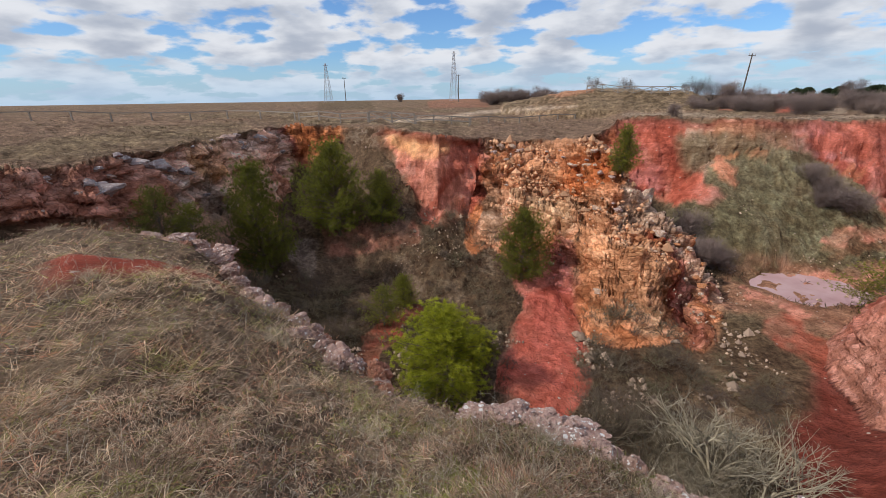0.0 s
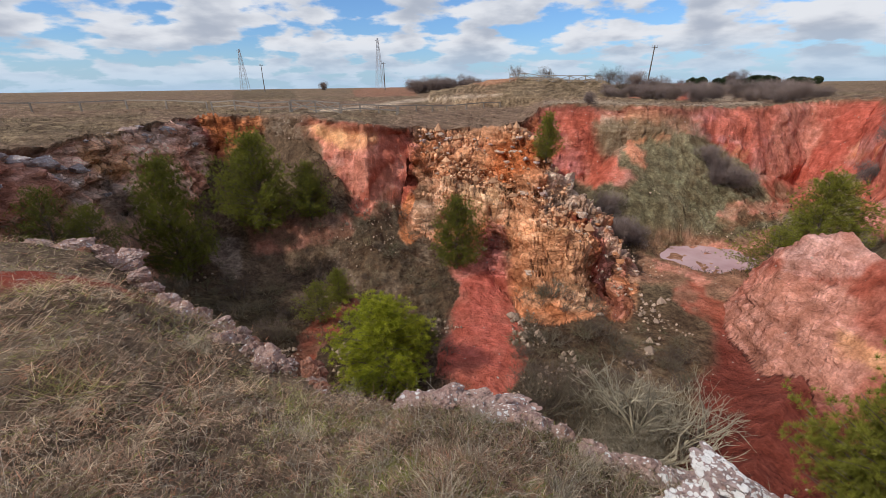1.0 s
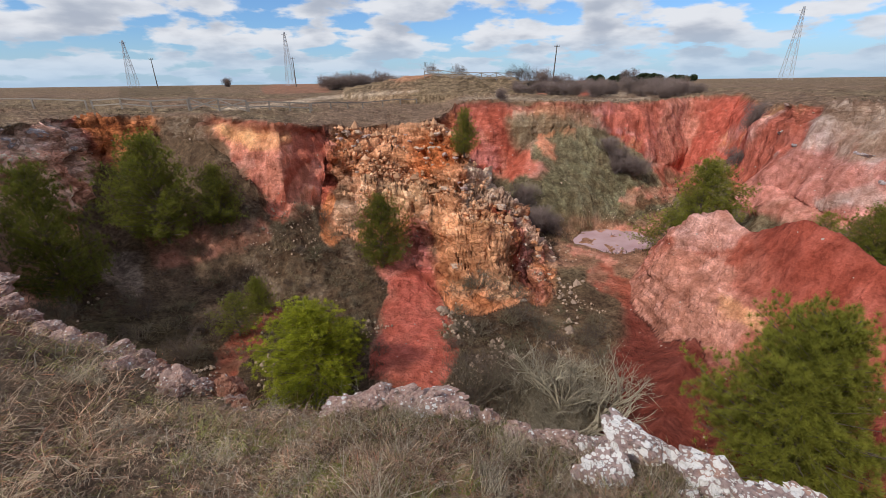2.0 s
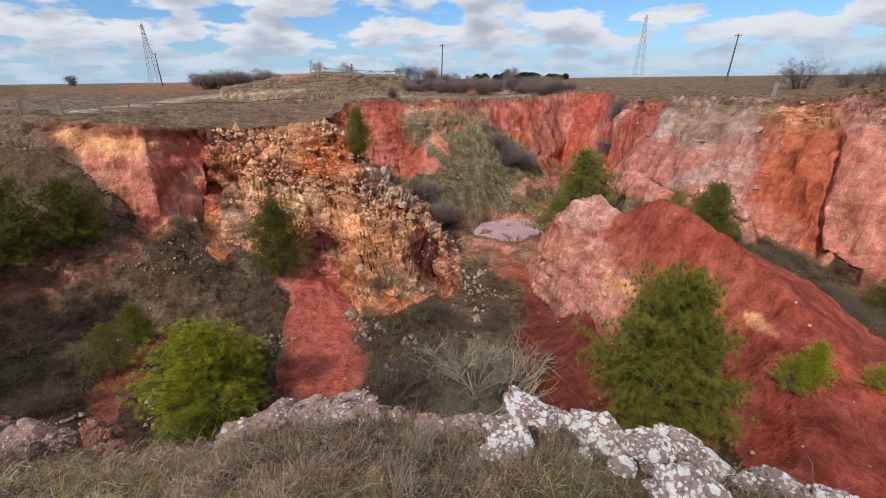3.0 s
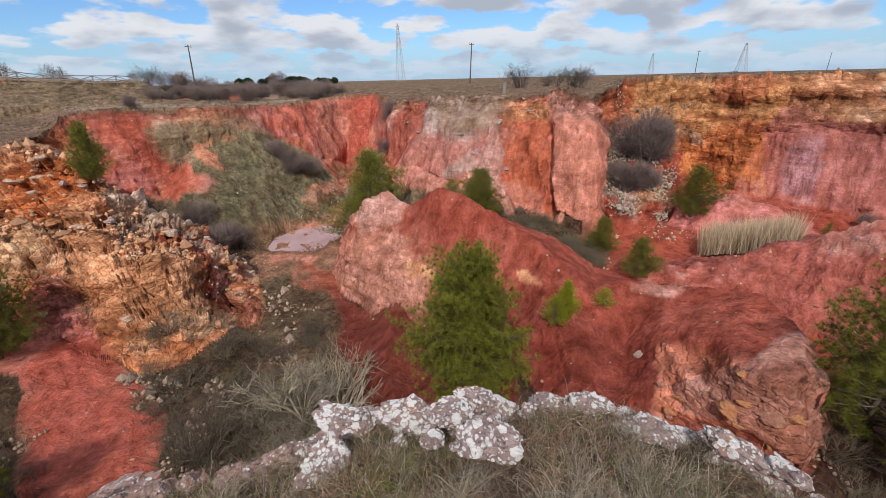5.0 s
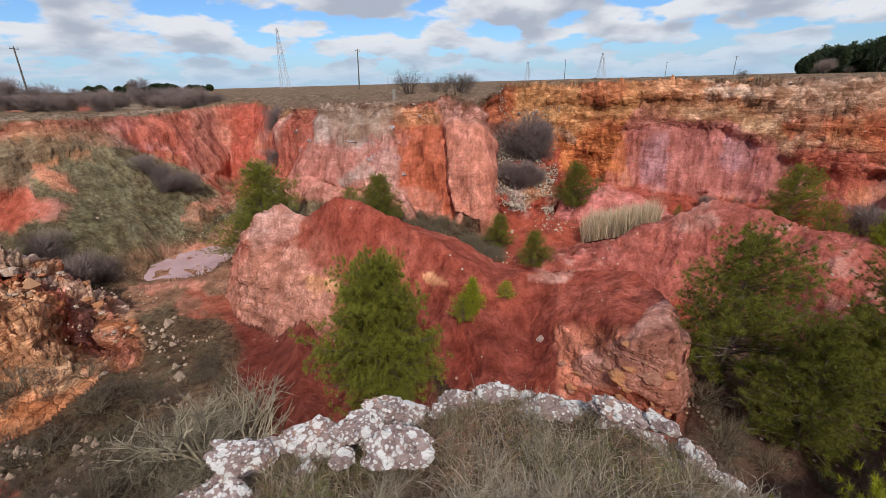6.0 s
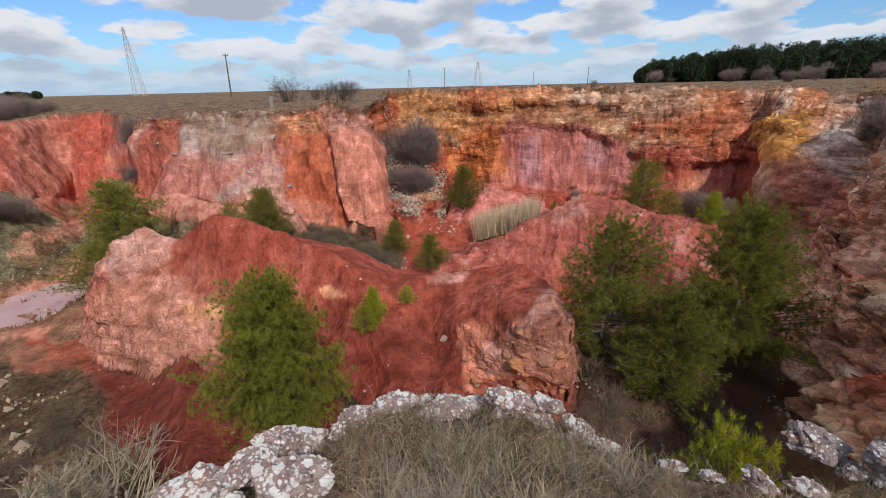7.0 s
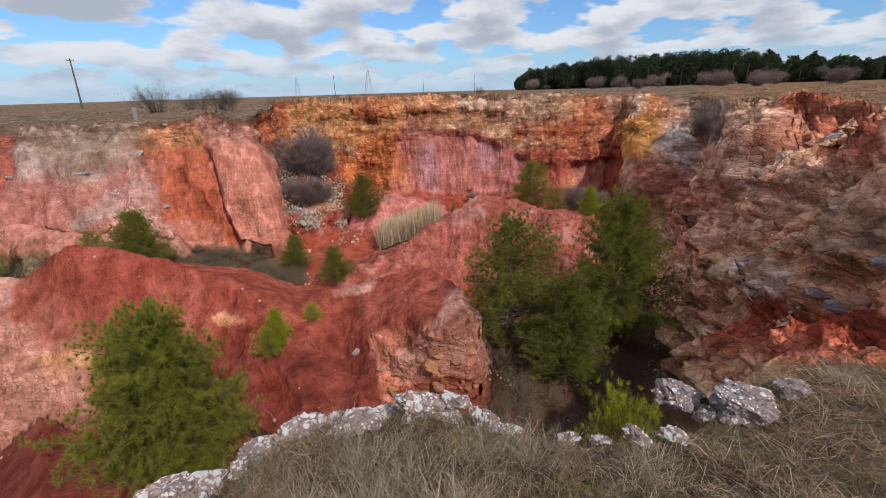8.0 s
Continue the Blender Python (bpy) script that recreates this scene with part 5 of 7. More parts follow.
# ---------------------------------------------------------------- plant and stone materials
def tinted_material(name, rough=0.85, through_light=0.25, vary=0.25):
    mat, nt, b = material(name, rough)
    at = nt.nodes.new("ShaderNodeVertexColor")
    at.layer_name = "tint"
    info = nt.nodes.new("ShaderNodeObjectInfo")
    r = ramp(nt, info.outputs["Random"], [(0.0, (1 - vary,) * 3), (1.0, (1 + vary, 1 + vary * 0.9, 1 + vary * 0.4))])
    c = mixed(nt, 1.0, at.outputs["Color"], r, "MULTIPLY")
    nt.links.new(c, b.inputs["Base Color"])
    tr = nt.nodes.new("ShaderNodeBsdfTranslucent")
    nt.links.new(c, tr.inputs["Color"])
    mx = nt.nodes.new("ShaderNodeMixShader")
    mx.inputs[0].default_value = through_light
    nt.links.new(b.outputs[0], mx.inputs[1])
    nt.links.new(tr.outputs[0], mx.inputs[2])
    nt.links.new(mx.outputs[0], nt.nodes["Material Output"].inputs[0])
    return mat


def plain_material(name, col, col2, scale, rough=0.85, metal=0.0, relief=0.3, dist=0.01):
    mat, nt, b = material(name, rough)
    b.inputs["Metallic"].default_value = metal
    n = noise_node(nt, scale, 6.0, 0.65)
    info = nt.nodes.new("ShaderNodeObjectInfo")
    c = ramp(nt, n.outputs[0], [(0.3, col), (0.7, col2)])
    c = mixed(nt, 1.0, c, ramp(nt, info.outputs["Random"], [(0, (0.8, 0.8, 0.8)), (1, (1.15, 1.12, 1.1))]), "MULTIPLY")
    nt.links.new(c, b.inputs["Base Color"])
    bump(nt, b, n.outputs[0], relief, dist)
    return mat


def lichen_rock_material(name, base, base2, cover):
    """Limestone with round crusts of white lichen, rusty stains and dark pits; a higher cover leaves it barer."""
    mat, nt, b = material(name, 0.92)
    geo = nt.nodes.new("ShaderNodeNewGeometry")

    def tex(kind, scale, **more):
        n = nt.nodes.new(kind)
        n.inputs["Scale"].default_value = scale
        for k, v in more.items():
            n.inputs[k].default_value = v
        nt.links.new(geo.outputs["Position"], n.inputs["Vector"])
        return n

    def m(op, x, y):
        n = nt.nodes.new("ShaderNodeMath")
        n.operation = op
        for i, v in enumerate((x, y)):
            if isinstance(v, (int, float)):
                n.inputs[i].default_value = v
            else:
                nt.links.new(v, n.inputs[i])
        return n.outputs[0]
    body = noise_node(nt, 2.2, 7.0, 0.68)
    grain = tex("ShaderNodeTexNoise", 38.0, Detail=6.0, Roughness=0.7)
    rust = tex("ShaderNodeTexNoise", 7.0, Detail=4.0, Roughness=0.6)
    zones = tex("ShaderNodeTexNoise", 5.0, Detail=3.0, Roughness=0.6)
    c = ramp(nt, body.outputs[0], [(0.3, base), (0.7, base2)])
    c = mixed(nt, 0.9, c, ramp(nt, grain.outputs[0], [(0.3, (0.6, 0.58, 0.57)), (0.5, (1, 1, 1)), (0.7, (1.35, 1.35, 1.35))]), "MULTIPLY")
    c = mixed(nt, ramp(nt, rust.outputs[0], [(0.56, (0, 0, 0)), (0.66, (0.55, 0.55, 0.55))]), c, (0.50, 0.27, 0.18))
    bare = max(0.0, min(1.0, (cover - 0.97) / 0.3))
    h = grain.outputs[0]
    for scale, size in ((17.0, 0.75), (38.0, 0.70)):
        v = tex("ShaderNodeTexVoronoi", scale)
        sep = nt.nodes.new("ShaderNodeSeparateColor")
        nt.links.new(v.outputs["Color"], sep.inputs[0])
        reach = m("MULTIPLY", m("SUBTRACT", m("ADD", m("MULTIPLY", sep.outputs[0], 0.75), m("MULTIPLY", zones.outputs[0], 1.3)), 0.50 + 0.80 * bare), size)
        spot_on = m("LESS_THAN", m("ADD", v.outputs["Distance"], m("MULTIPLY", m("SUBTRACT", grain.outputs[0], 0.5), 0.6)), reach)
        c = mixed(nt, m("MULTIPLY", spot_on, 0.92), c, (0.80, 0.755, 0.71))
    pits = tex("ShaderNodeTexNoise", 22.0, Detail=5.0, Roughness=0.65)
    c = mixed(nt, ramp(nt, pits.outputs[0], [(0.60, (0, 0, 0)), (0.66, (0.85, 0.85, 0.85))]), c, (0.10, 0.075, 0.068))
    nt.links.new(c, b.inputs["Base Color"])
    bump(nt, b, m("ADD", m("MULTIPLY", body.outputs[0], 2.0), m("SUBTRACT", m("MULTIPLY", grain.outputs[0], 0.5), m("MULTIPLY", pits.outputs[0], 0.8))), 0.8, 0.03)
    return mat


MAT_GRASS = tinted_material("dry_grass", 0.8, 0.25)
MAT_NEEDLE = tinted_material("pine_needles", 0.6, 0.3, 0.2)
MAT_TWIG = tinted_material("bare_twigs", 0.9, 0.0, 0.2)
MAT_BARK = plain_material("pine_bark", (0.10, 0.075, 0.055), (0.20, 0.155, 0.12), 14.0)
MAT_LICHEN = lichen_rock_material("lichen_limestone", (0.24, 0.155, 0.14), (0.48, 0.36, 0.32), 0.99)
MAT_WHITEROCK = lichen_rock_material("pale_limestone", (0.30, 0.165, 0.135), (0.56, 0.40, 0.33), 1.13)
MAT_PINKROCK = lichen_rock_material("pink_limestone", (0.31, 0.20, 0.165), (0.50, 0.35, 0.29), 1.18)
MAT_REDROCK = lichen_rock_material("red_limestone", (0.30, 0.11, 0.07), (0.46, 0.24, 0.16), 1.22)
MAT_GREYROCK = lichen_rock_material("grey_limestone", (0.24, 0.185, 0.18), (0.40, 0.32, 0.30), 1.10)
MAT_WOOD = plain_material("weathered_wood", (0.22, 0.185, 0.15), (0.36, 0.31, 0.26), 9.0)
MAT_STEEL = plain_material("galvanised_steel", (0.42, 0.44, 0.47), (0.56, 0.58, 0.60), 4.0, 0.6, 0.2)
MAT_POLE = plain_material("pole_timber", (0.10, 0.085, 0.07), (0.18, 0.155, 0.13), 5.0)


# ---------------------------------------------------------------- pines
def pine_meshes(seed, width, dense=1.0, bright=False, tuft=24):
    """Trunk and crown of a young pine one metre tall and width wide, bushy from low down."""
    rng = np.random.default_rng(seed)
    segs, base, lean, length, wid, rgb = [], [], [], [], [], []
    p = np.array([0.0, 0, -0.03])
    tops = 7
    for i in range(tops):
        q = np.array([rng.normal(0, 0.008), rng.normal(0, 0.008), (i + 1) / tops * 0.93])
        segs.append((p, q, 0.022 * (1 - i / tops) + 0.003, 0.022 * (1 - (i + 1) / tops) + 0.003))
        p = q
    lop = rng.uniform(0, 2 * np.pi)
    nb = int(135 * dense)
    for b in range(nb):
        h = 0.10 + 0.88 * (b + rng.uniform(0, 1)) / nb
        th = b * 2.399 + rng.normal(0, 0.4)
        prof = (min(1.0, (h + 0.02) / 0.30) ** 0.6) * (1.03 - h) ** 0.74 * 1.28
        lump = 1 + 0.16 * math.sin(2 * th + 9 * h + lop) + 0.12 * math.sin(3 * th - 14 * h + 2 * lop)
        reach = width / 2 * prof * rng.uniform(0.70, 1.06) * (1 + 0.18 * math.cos(th - lop)) * lump
        climb = rng.uniform(0.12, 0.55) * (0.5 + h)
        tip = np.array([math.cos(th) * reach, math.sin(th) * reach, min(h + reach * climb, 1.0)])
        root = np.array([0, 0, max(h - 0.04, 0.03)])
        segs.append((root, tip, 0.006 * (1.1 - h), 0.0015))
        k = max(6, int(24 * reach / (width / 2) + 4))
        for j in range(k):
            f = 0.30 + 0.72 * (j + rng.uniform(0, 1)) / k
            c = root + (tip - root) * f + rng.normal(0, 0.036, 3) * np.array([1, 1, 0.8])
            m = int(rng.integers(tuft, tuft * 1.4))
            d = rng.normal(0, 1, (m, 3)) + (tip - root) / (reach + 1e-6) * 0.7 + np.array([0, 0, 0.55])
            d /= np.linalg.norm(d, axis=1, keepdims=True)
            base.append(c + d * 0.004)
            lean.append(d)
            length.append(rng.uniform(0.016, 0.038, m))
            wid.append(rng.uniform(0.0015, 0.0027, m) * (28 / tuft) ** 0.5)
            # tufts near the trunk darker, the crown's inner shade put into the tint
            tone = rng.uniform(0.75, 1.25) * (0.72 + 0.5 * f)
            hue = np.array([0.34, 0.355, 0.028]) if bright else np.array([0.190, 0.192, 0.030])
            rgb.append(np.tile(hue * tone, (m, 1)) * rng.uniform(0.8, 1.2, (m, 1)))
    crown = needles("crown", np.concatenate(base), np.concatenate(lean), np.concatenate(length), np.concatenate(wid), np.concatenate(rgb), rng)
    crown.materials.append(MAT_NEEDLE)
    trunk = tube_mesh("trunk", segs, 6)
    trunk.materials.append(MAT_BARK)
    return trunk, crown


PINES = {k: pine_meshes(*v) for k, v in {
    "tall": (3, 0.60, 1.1), "wide": (5, 1.0, 1.7), "full": (8, 0.86, 1.3), "big": (17, 1.06, 2.4, False, 44), "round": (12, 1.15, 0.9), "airy": (27, 0.95, 1.25), "slim": (33, 0.7, 1.2),
    "bright": (15, 0.78, 1.3, True, 34), "bright_round": (21, 1.1, 0.8, True)}.items()}


def pine(az, r, top, shape, label, stretch=1.0, turn=0.0):
    """A pine whose top stands at the sight slope top."""
    foot = spot(az, r, 0.05)
    h = rise(r, top) - foot.z
    t = thing("pine_tree", Matrix.Translation(foot) @ pose(0, 0, 0, 0, 0, turn + az * 7) @ Matrix.Diagonal((h * stretch, h * stretch, h, 1)), label, "tree", "pines in the quarry")
    trunk, crown = PINES[shape]
    part("trunk", trunk, None, t)
    part("crown", crown, None, t)
    return t


DARK, LIGHT, BUSHY = "young dark green pine growing on the quarry floor", "bright yellow-green young pine in the quarry", "small bushy green pine on the red earth slope"
for row in [
        (68.4, 12.0, -22.2, "big", "large bushy green pine in front of the red hump", 0.73), (-35.2, 20.3, -8.8, "round", DARK, 0.75), (-32.1, 21.0, -11.1, "round", DARK, 0.9), (-24.9, 23.7, -7.1, "full", DARK, 0.70),
        (-14.5, 27.8, -5.1, "wide", DARK, 0.84), (-8.5, 27.3, -9.0, "wide", DARK, 0.80), (-6.1, 20.9, -23.2, "wide", DARK, 0.85), (-9.3, 18.8, -24.7, "round", DARK, 0.95),
        (0.2, 13.6, -27.6, "bright", LIGHT, 1.30), (5.1, 15.9, -30.5, "wide", DARK, 0.95), (11.5, 23.1, -14.5, "wide", DARK, 0.80), (23.5, 29.8, -3.3, "tall", "narrow green pine on the spur's shoulder", 1.0),
        (53.2, 33.0, -8.6, "full", DARK, 0.95)]:
    pine(*row)
for row in [
        (50.4, 31.0, -14.9, "round", DARK, 1.2), (68.6, 29.5, -11.5, "wide", DARK, 0.9), (64.5, 28.5, -12.8, "round", BUSHY, 0.8), (85.3, 26.9, -17.0, "full", BUSHY, 1.0), (90.3, 22.3, -19.0, "full", BUSHY, 1.05), (94.8, 33.8, -10.0, "full", DARK, 1.0),
        (81.8, 15.8, -25.6, "bright", LIGHT, 0.75), (80.4, 15.5, -27.6, "bright_round", LIGHT, 0.85), (86.7, 16.9, -25.8, "bright_round", LIGHT, 1.05), (115.6, 15.6, -15.9, "airy", DARK, 0.86), (129.8, 18.6, -12.9, "wide", DARK, 0.80),
        (124.4, 14.4, -23.2, "slim", "pale green young pine among darker ones", 1.0), (133.2, 7.6, -35.6, "bright_round", LIGHT, 0.55), (117.6, 36.0, -8.9, "airy", DARK, 1.0), (120.8, 32.5, -12.4, "round", DARK, 0.8), (125.4, 24.5, -11.9, "bright", BUSHY, 0.9), (44.6, 24.5, -25.6, "round", BUSHY, 0.9), (107.3, 27.0, -14.4, "round", BUSHY, 0.6)]:
    pine(*row)


# ---------------------------------------------------------------- leafless shrubs
def shrub_mesh(seed, stems, depth, spread, tone, thick=0.011):
    """A leafless shrub one metre high: stems that fork into finer and finer twigs."""
    rng = np.random.default_rng(seed)
    segs, tint = [], []

    def grow(p, d, l, r, k):
        q = p + d * l
        segs.append((p, q, r, r * 0.6))
        tint.append(rng.uniform(0.75, 1.3))
        if k == 0:
            return
        for _ in range(int(rng.integers(2, 4))):
            e = d + rng.normal(0, 0.48, 3) + np.array([0, 0, 0.10])
            grow(p + d * l * rng.uniform(0.55, 1.0), e / np.linalg.norm(e), l * rng.uniform(0.55, 0.85), r * 0.6, k - 1)
    for s in range(stems):
        th = rng.uniform(0, 2 * np.pi)
        d = np.array([math.cos(th) * spread * rng.uniform(0.1, 1), math.sin(th) * spread * rng.uniform(0.1, 1), 1.0])
        grow(np.array([math.cos(th) * 0.06, math.sin(th) * 0.06, -0.03]), d / np.linalg.norm(d), rng.uniform(0.26, 0.40), thick * rng.uniform(0.6, 1.2), depth)
    me = tube_mesh("branchwork", segs, 3)
    z = np.array([s[1][2] for s in segs]).max()
    co = np.zeros(len(me.vertices) * 3, np.float32)
    me.vertices.foreach_get("co", co)
    me.vertices.foreach_set("co", co / z)
    colour_points(me, np.repeat(np.array(tint)[:, None] * np.array(tone)[None], 6, axis=0))
    me.materials.append(MAT_TWIG)
    return me


def bush_mesh(seed, n, tone, flat=1.0):
    """A leafless bush one metre high, so twiggy that it reads as a soft mass: a few stems and n fine twigs in uneven lobes."""
    rng = np.random.default_rng(seed)
    lobes = [(rng.normal(0, 0.20, 3) * np.array([1, 1, 0.3]) + np.array([0, 0, rng.uniform(0.12, 0.70)]), rng.uniform(0.18, 0.30)) for _ in range(13)]
    k = rng.integers(0, len(lobes), n)
    d = rng.normal(0, 1, (n, 3))
    d /= np.linalg.norm(d, axis=1, keepdims=True)
    B = np.array([l[0] for l in lobes])[k] + d * np.array([l[1] for l in lobes])[k][:, None] * rng.uniform(0, 1, (n, 1)) ** 0.45
    B[:, 2] = np.abs(B[:, 2])
    lean = d * 0.6 + B * np.array([0.3, 0.3, 0.2]) + np.array([0, 0, 0.55]) + rng.normal(0, 0.25, (n, 3))
    lean /= np.linalg.norm(lean, axis=1, keepdims=True)
    # lower twigs darker, the bush's own shade put into the tint
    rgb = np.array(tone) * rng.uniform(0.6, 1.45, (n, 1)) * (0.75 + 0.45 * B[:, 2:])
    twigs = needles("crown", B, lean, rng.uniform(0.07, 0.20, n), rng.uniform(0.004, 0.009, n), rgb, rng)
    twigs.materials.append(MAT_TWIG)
    segs = [((0.02 * i - 0.05, 0.03, -0.05), tuple(l[0]), 0.012, 0.004) for i, l in enumerate(lobes)]
    stems = tube_mesh("branchwork", segs, 4)
    colour_points(stems, np.tile(np.array(tone) * 0.9, (len(segs) * 8, 1)))
    stems.materials.append(MAT_TWIG)
    return stems, twigs


MAUVE_TWIG, PALE_TWIG, GREY_TWIG = (0.150, 0.108, 0.085), (0.34, 0.28, 0.20), (0.185, 0.145, 0.098)
SHRUBS = {"mauve": [shrub_mesh(31 + i, 14, 6, 0.9, MAUVE_TWIG, 0.010) for i in range(3)], "pale": [shrub_mesh(41 + i, 14, 5, 1.1, PALE_TWIG, 0.013) for i in range(3)], "grey": [shrub_mesh(51 + i, 16, 4, 1.2, GREY_TWIG, 0.012) for i in range(3)],
          "sapling": [shrub_mesh(91 + i, 6, 5, 0.9, (0.35, 0.30, 0.225), 0.022) for i in range(2)]}
SHRUB_LABEL = {"sapling": "leafless shrub with long pale grey limbs", "mauve": "leafless dark mauve-brown shrub on the quarry slope", "pale": "leafless pale-stemmed shrub beside the red earth", "grey": "low grey-brown leafless scrub on the slope"}
shrub_rng = np.random.default_rng(77)


BUSHES = [bush_mesh(81 + i, 5200, (0.22, 0.165, 0.15)) for i in range(3)]


def bush(az, r, height, wide, label, group="leafless shrubs"):
    t = thing("bare_bush", Matrix.Translation(spot(az, r, 0.05)) @ pose(0, 0, 0, 0, 0, shrub_rng.uniform(0, 360)) @ Matrix.Diagonal((height * wide, height * wide, height, 1)), label, "bush", group)
    stems, twigs = BUSHES[int(shrub_rng.integers(len(BUSHES)))]
    part("branchwork", stems, None, t)
    part("crown", twigs, None, t)


def shrub(az, r, height, kind, wide=1.0):
    if kind == "mauve" and r > 24 and height > 1.1:
        return bush(az, r, height, wide, SHRUB_LABEL[kind])
    p = spot(az, r, 0.03)
    ms = SHRUBS[kind]
    t = thing("bare_shrub", Matrix.Translation(p) @ pose(0, 0, 0, 0, 0, shrub_rng.uniform(0, 360)) @ Matrix.Diagonal((height * wide, height * wide, height, 1)), SHRUB_LABEL[kind], "shrub", "leafless shrubs")
    part("branchwork", ms[int(shrub_rng.integers(len(ms)))], None, t)


for row in [(42.5, 12.2, 3.6, "sapling", 1.1), (38.5, 12.6, 3.0, "sapling", 1.0), (46.0, 13.0, 2.6, "sapling"), (41, 11.6, 2.2, "pale"), (35, 11.4, 1.8, "pale"), (46, 11.2, 1.8, "grey"), (26, 12.2, 2.2, "grey"), (29, 13, 2.0, "mauve"), (32.5, 12.2, 2.0, "grey"), (35, 13.2, 1.8, "grey"), (23, 11.6, 1.6, "mauve"),
            (33.0, 31.5, 2.4, "mauve"), (34.4, 32.5, 2.2, "mauve"), (31.8, 34, 2.4, "mauve"), (35.8, 33, 1.8, "mauve"), (43.5, 43, 1.9, "mauve", 1.5), (45, 43.5, 1.7, "mauve", 1.6), (42, 44, 1.8, "mauve", 1.4),
            (89.2, 38.0, 4.4, "mauve", 0.95), (87.0, 34.2, 2.7, "mauve"), (89.4, 35, 1.8, "mauve"), (56.2, 47, 2.2, "mauve"), (134.5, 11.5, 2.2, "grey"), (136.5, 10.2, 1.8, "mauve"), (132.5, 13, 2.0, "mauve"), (130, 11, 1.4, "grey")]:
    shrub(*row)
for row in [(137, 36, 2.4, "mauve"), (138.5, 33, 2.0, "mauve"), (110, 38.5, 1.3, "mauve"), (113, 39, 1.2, "grey"), (123.5, 36, 2.2, "mauve"), (126, 36, 2.0, "mauve"), (1, 27.3, 1.0, "grey"), (4, 27.8, 1.0, "mauve"), (7, 26.6, 1.0, "grey"), (-1.5, 26.2, 0.9, "grey"),
            (28, 46.5, 1.5, "mauve"), (24.5, 28.8, 0.9, "mauve"), (118, 12.5, 1.3, "grey"), (115, 11, 1.2, "grey"), (-27, 20, 1.6, "grey"), (-19, 21.5, 1.8, "mauve"), (-16, 17, 1.6, "mauve"), (-20, 14, 1.5, "mauve")]:
    shrub(*row)
for az, r, h, n in ((89.2, 38.0, 3.8, 2), (87.0, 34.5, 2.4, 2), (33.2, 32, 2.0, 4), (43.6, 43.2, 1.7, 4), (56.2, 47, 2.0, 2), (137.5, 34.5, 2.0, 3), (124.5, 36, 2.0, 3)):
    for _ in range(n):
        shrub(az + shrub_rng.uniform(-0.9, 0.9), r + shrub_rng.uniform(-0.8, 0.8), h * shrub_rng.uniform(0.75, 1.05), "mauve", 1.1)
for _ in range(18):
    shrub(shrub_rng.uniform(113, 136), shrub_rng.uniform(8, 15), shrub_rng.uniform(0.5, 1.3), ("grey", "mauve")[int(shrub_rng.integers(2))], 1.2)
# scrub that covers the slope behind the hump and the talus below the spur's left side
for _ in range(64):
    az = shrub_rng.uniform(67, 86)
    shrub(az, shrub_rng.uniform(0.1, 1) * 4.5 + 29.5 - (az - 67) * 0.36, shrub_rng.uniform(0.5, 0.95), "grey", 1.5)
for _ in range(44):
    shrub(shrub_rng.uniform(-7, 11), shrub_rng.uniform(15, 26), shrub_rng.uniform(0.35, 0.75), ("grey", "mauve")[int(shrub_rng.integers(2))], 1.3)
for _ in range(16):
    shrub(shrub_rng.uniform(33, 46), shrub_rng.uniform(11, 15), shrub_rng.uniform(1.0, 2.0), ("pale", "grey")[int(shrub_rng.integers(2))], 1.1)
for _ in range(52):
    shrub(shrub_rng.uniform(21, 45), shrub_rng.uniform(11, 20.5), shrub_rng.uniform(0.5, 1.2), ("grey", "mauve")[int(shrub_rng.integers(2))], 1.3)
for _ in range(24):
    shrub(shrub_rng.uniform(-27, -10), shrub_rng.uniform(13, 22), shrub_rng.uniform(0.4, 1.0), ("grey", "mauve")[int(shrub_rng.integers(2))], 1.2)


def low_scrub():
    """Knee-high brown scrub too thick to tell apart, on talus and floor."""
    rng = np.random.default_rng(88)
    src = shrub_mesh(71, 8, 3, 1.4, (1, 1, 1), 0.016)
    co, idx = np.zeros(len(src.vertices) * 3, np.float32), np.zeros(len(src.loops), np.int32)
    src.vertices.foreach_get("co", co)
    src.loops.foreach_get("vertex_index", idx)
    co, idx = co.reshape(-1, 3), idx.reshape(-1, 4)
    spots = [(rng.uniform(-28, 11), rng.uniform(14, 27)) for _ in range(150)] + [(rng.uniform(20, 46), rng.uniform(11, 21)) for _ in range(130)] + [(a, 29.5 - (a - 67) * 0.36 + rng.uniform(0, 4.5)) for a in rng.uniform(67, 86, 120)] + [(rng.uniform(112, 136), rng.uniform(7, 16)) for _ in range(40)]
    V, C = [], []
    tones = np.array([GREY_TWIG, MAUVE_TWIG, (0.22, 0.17, 0.10), (0.15, 0.135, 0.075)])
    for az, r in spots:
        p = spot(az, r)
        h, t = rng.uniform(0.3, 0.75), rng.uniform(0, 6.28)
        q = co * np.array([h * 1.4, h * 1.4, h])
        V.append(np.stack([q[:, 0] * np.cos(t) - q[:, 1] * np.sin(t) + p.x, q[:, 0] * np.sin(t) + q[:, 1] * np.cos(t) + p.y, q[:, 2] + p.z], 1))
        C.append(np.tile(tones[int(rng.integers(4))] * rng.uniform(0.8, 1.3), (len(co), 1)))
    faces = (idx[None] + (np.arange(len(spots)) * len(co))[:, None, None]).reshape(-1, 4)
    me = mesh_from("scrub", np.concatenate(V), faces)
    colour_points(me, np.concatenate(C))
    me.materials.append(MAT_TWIG)
    tagged(new("scrub", me), "knee-high brown leafless scrub on the slopes", "scrub", kind="stuff")


low_scrub()


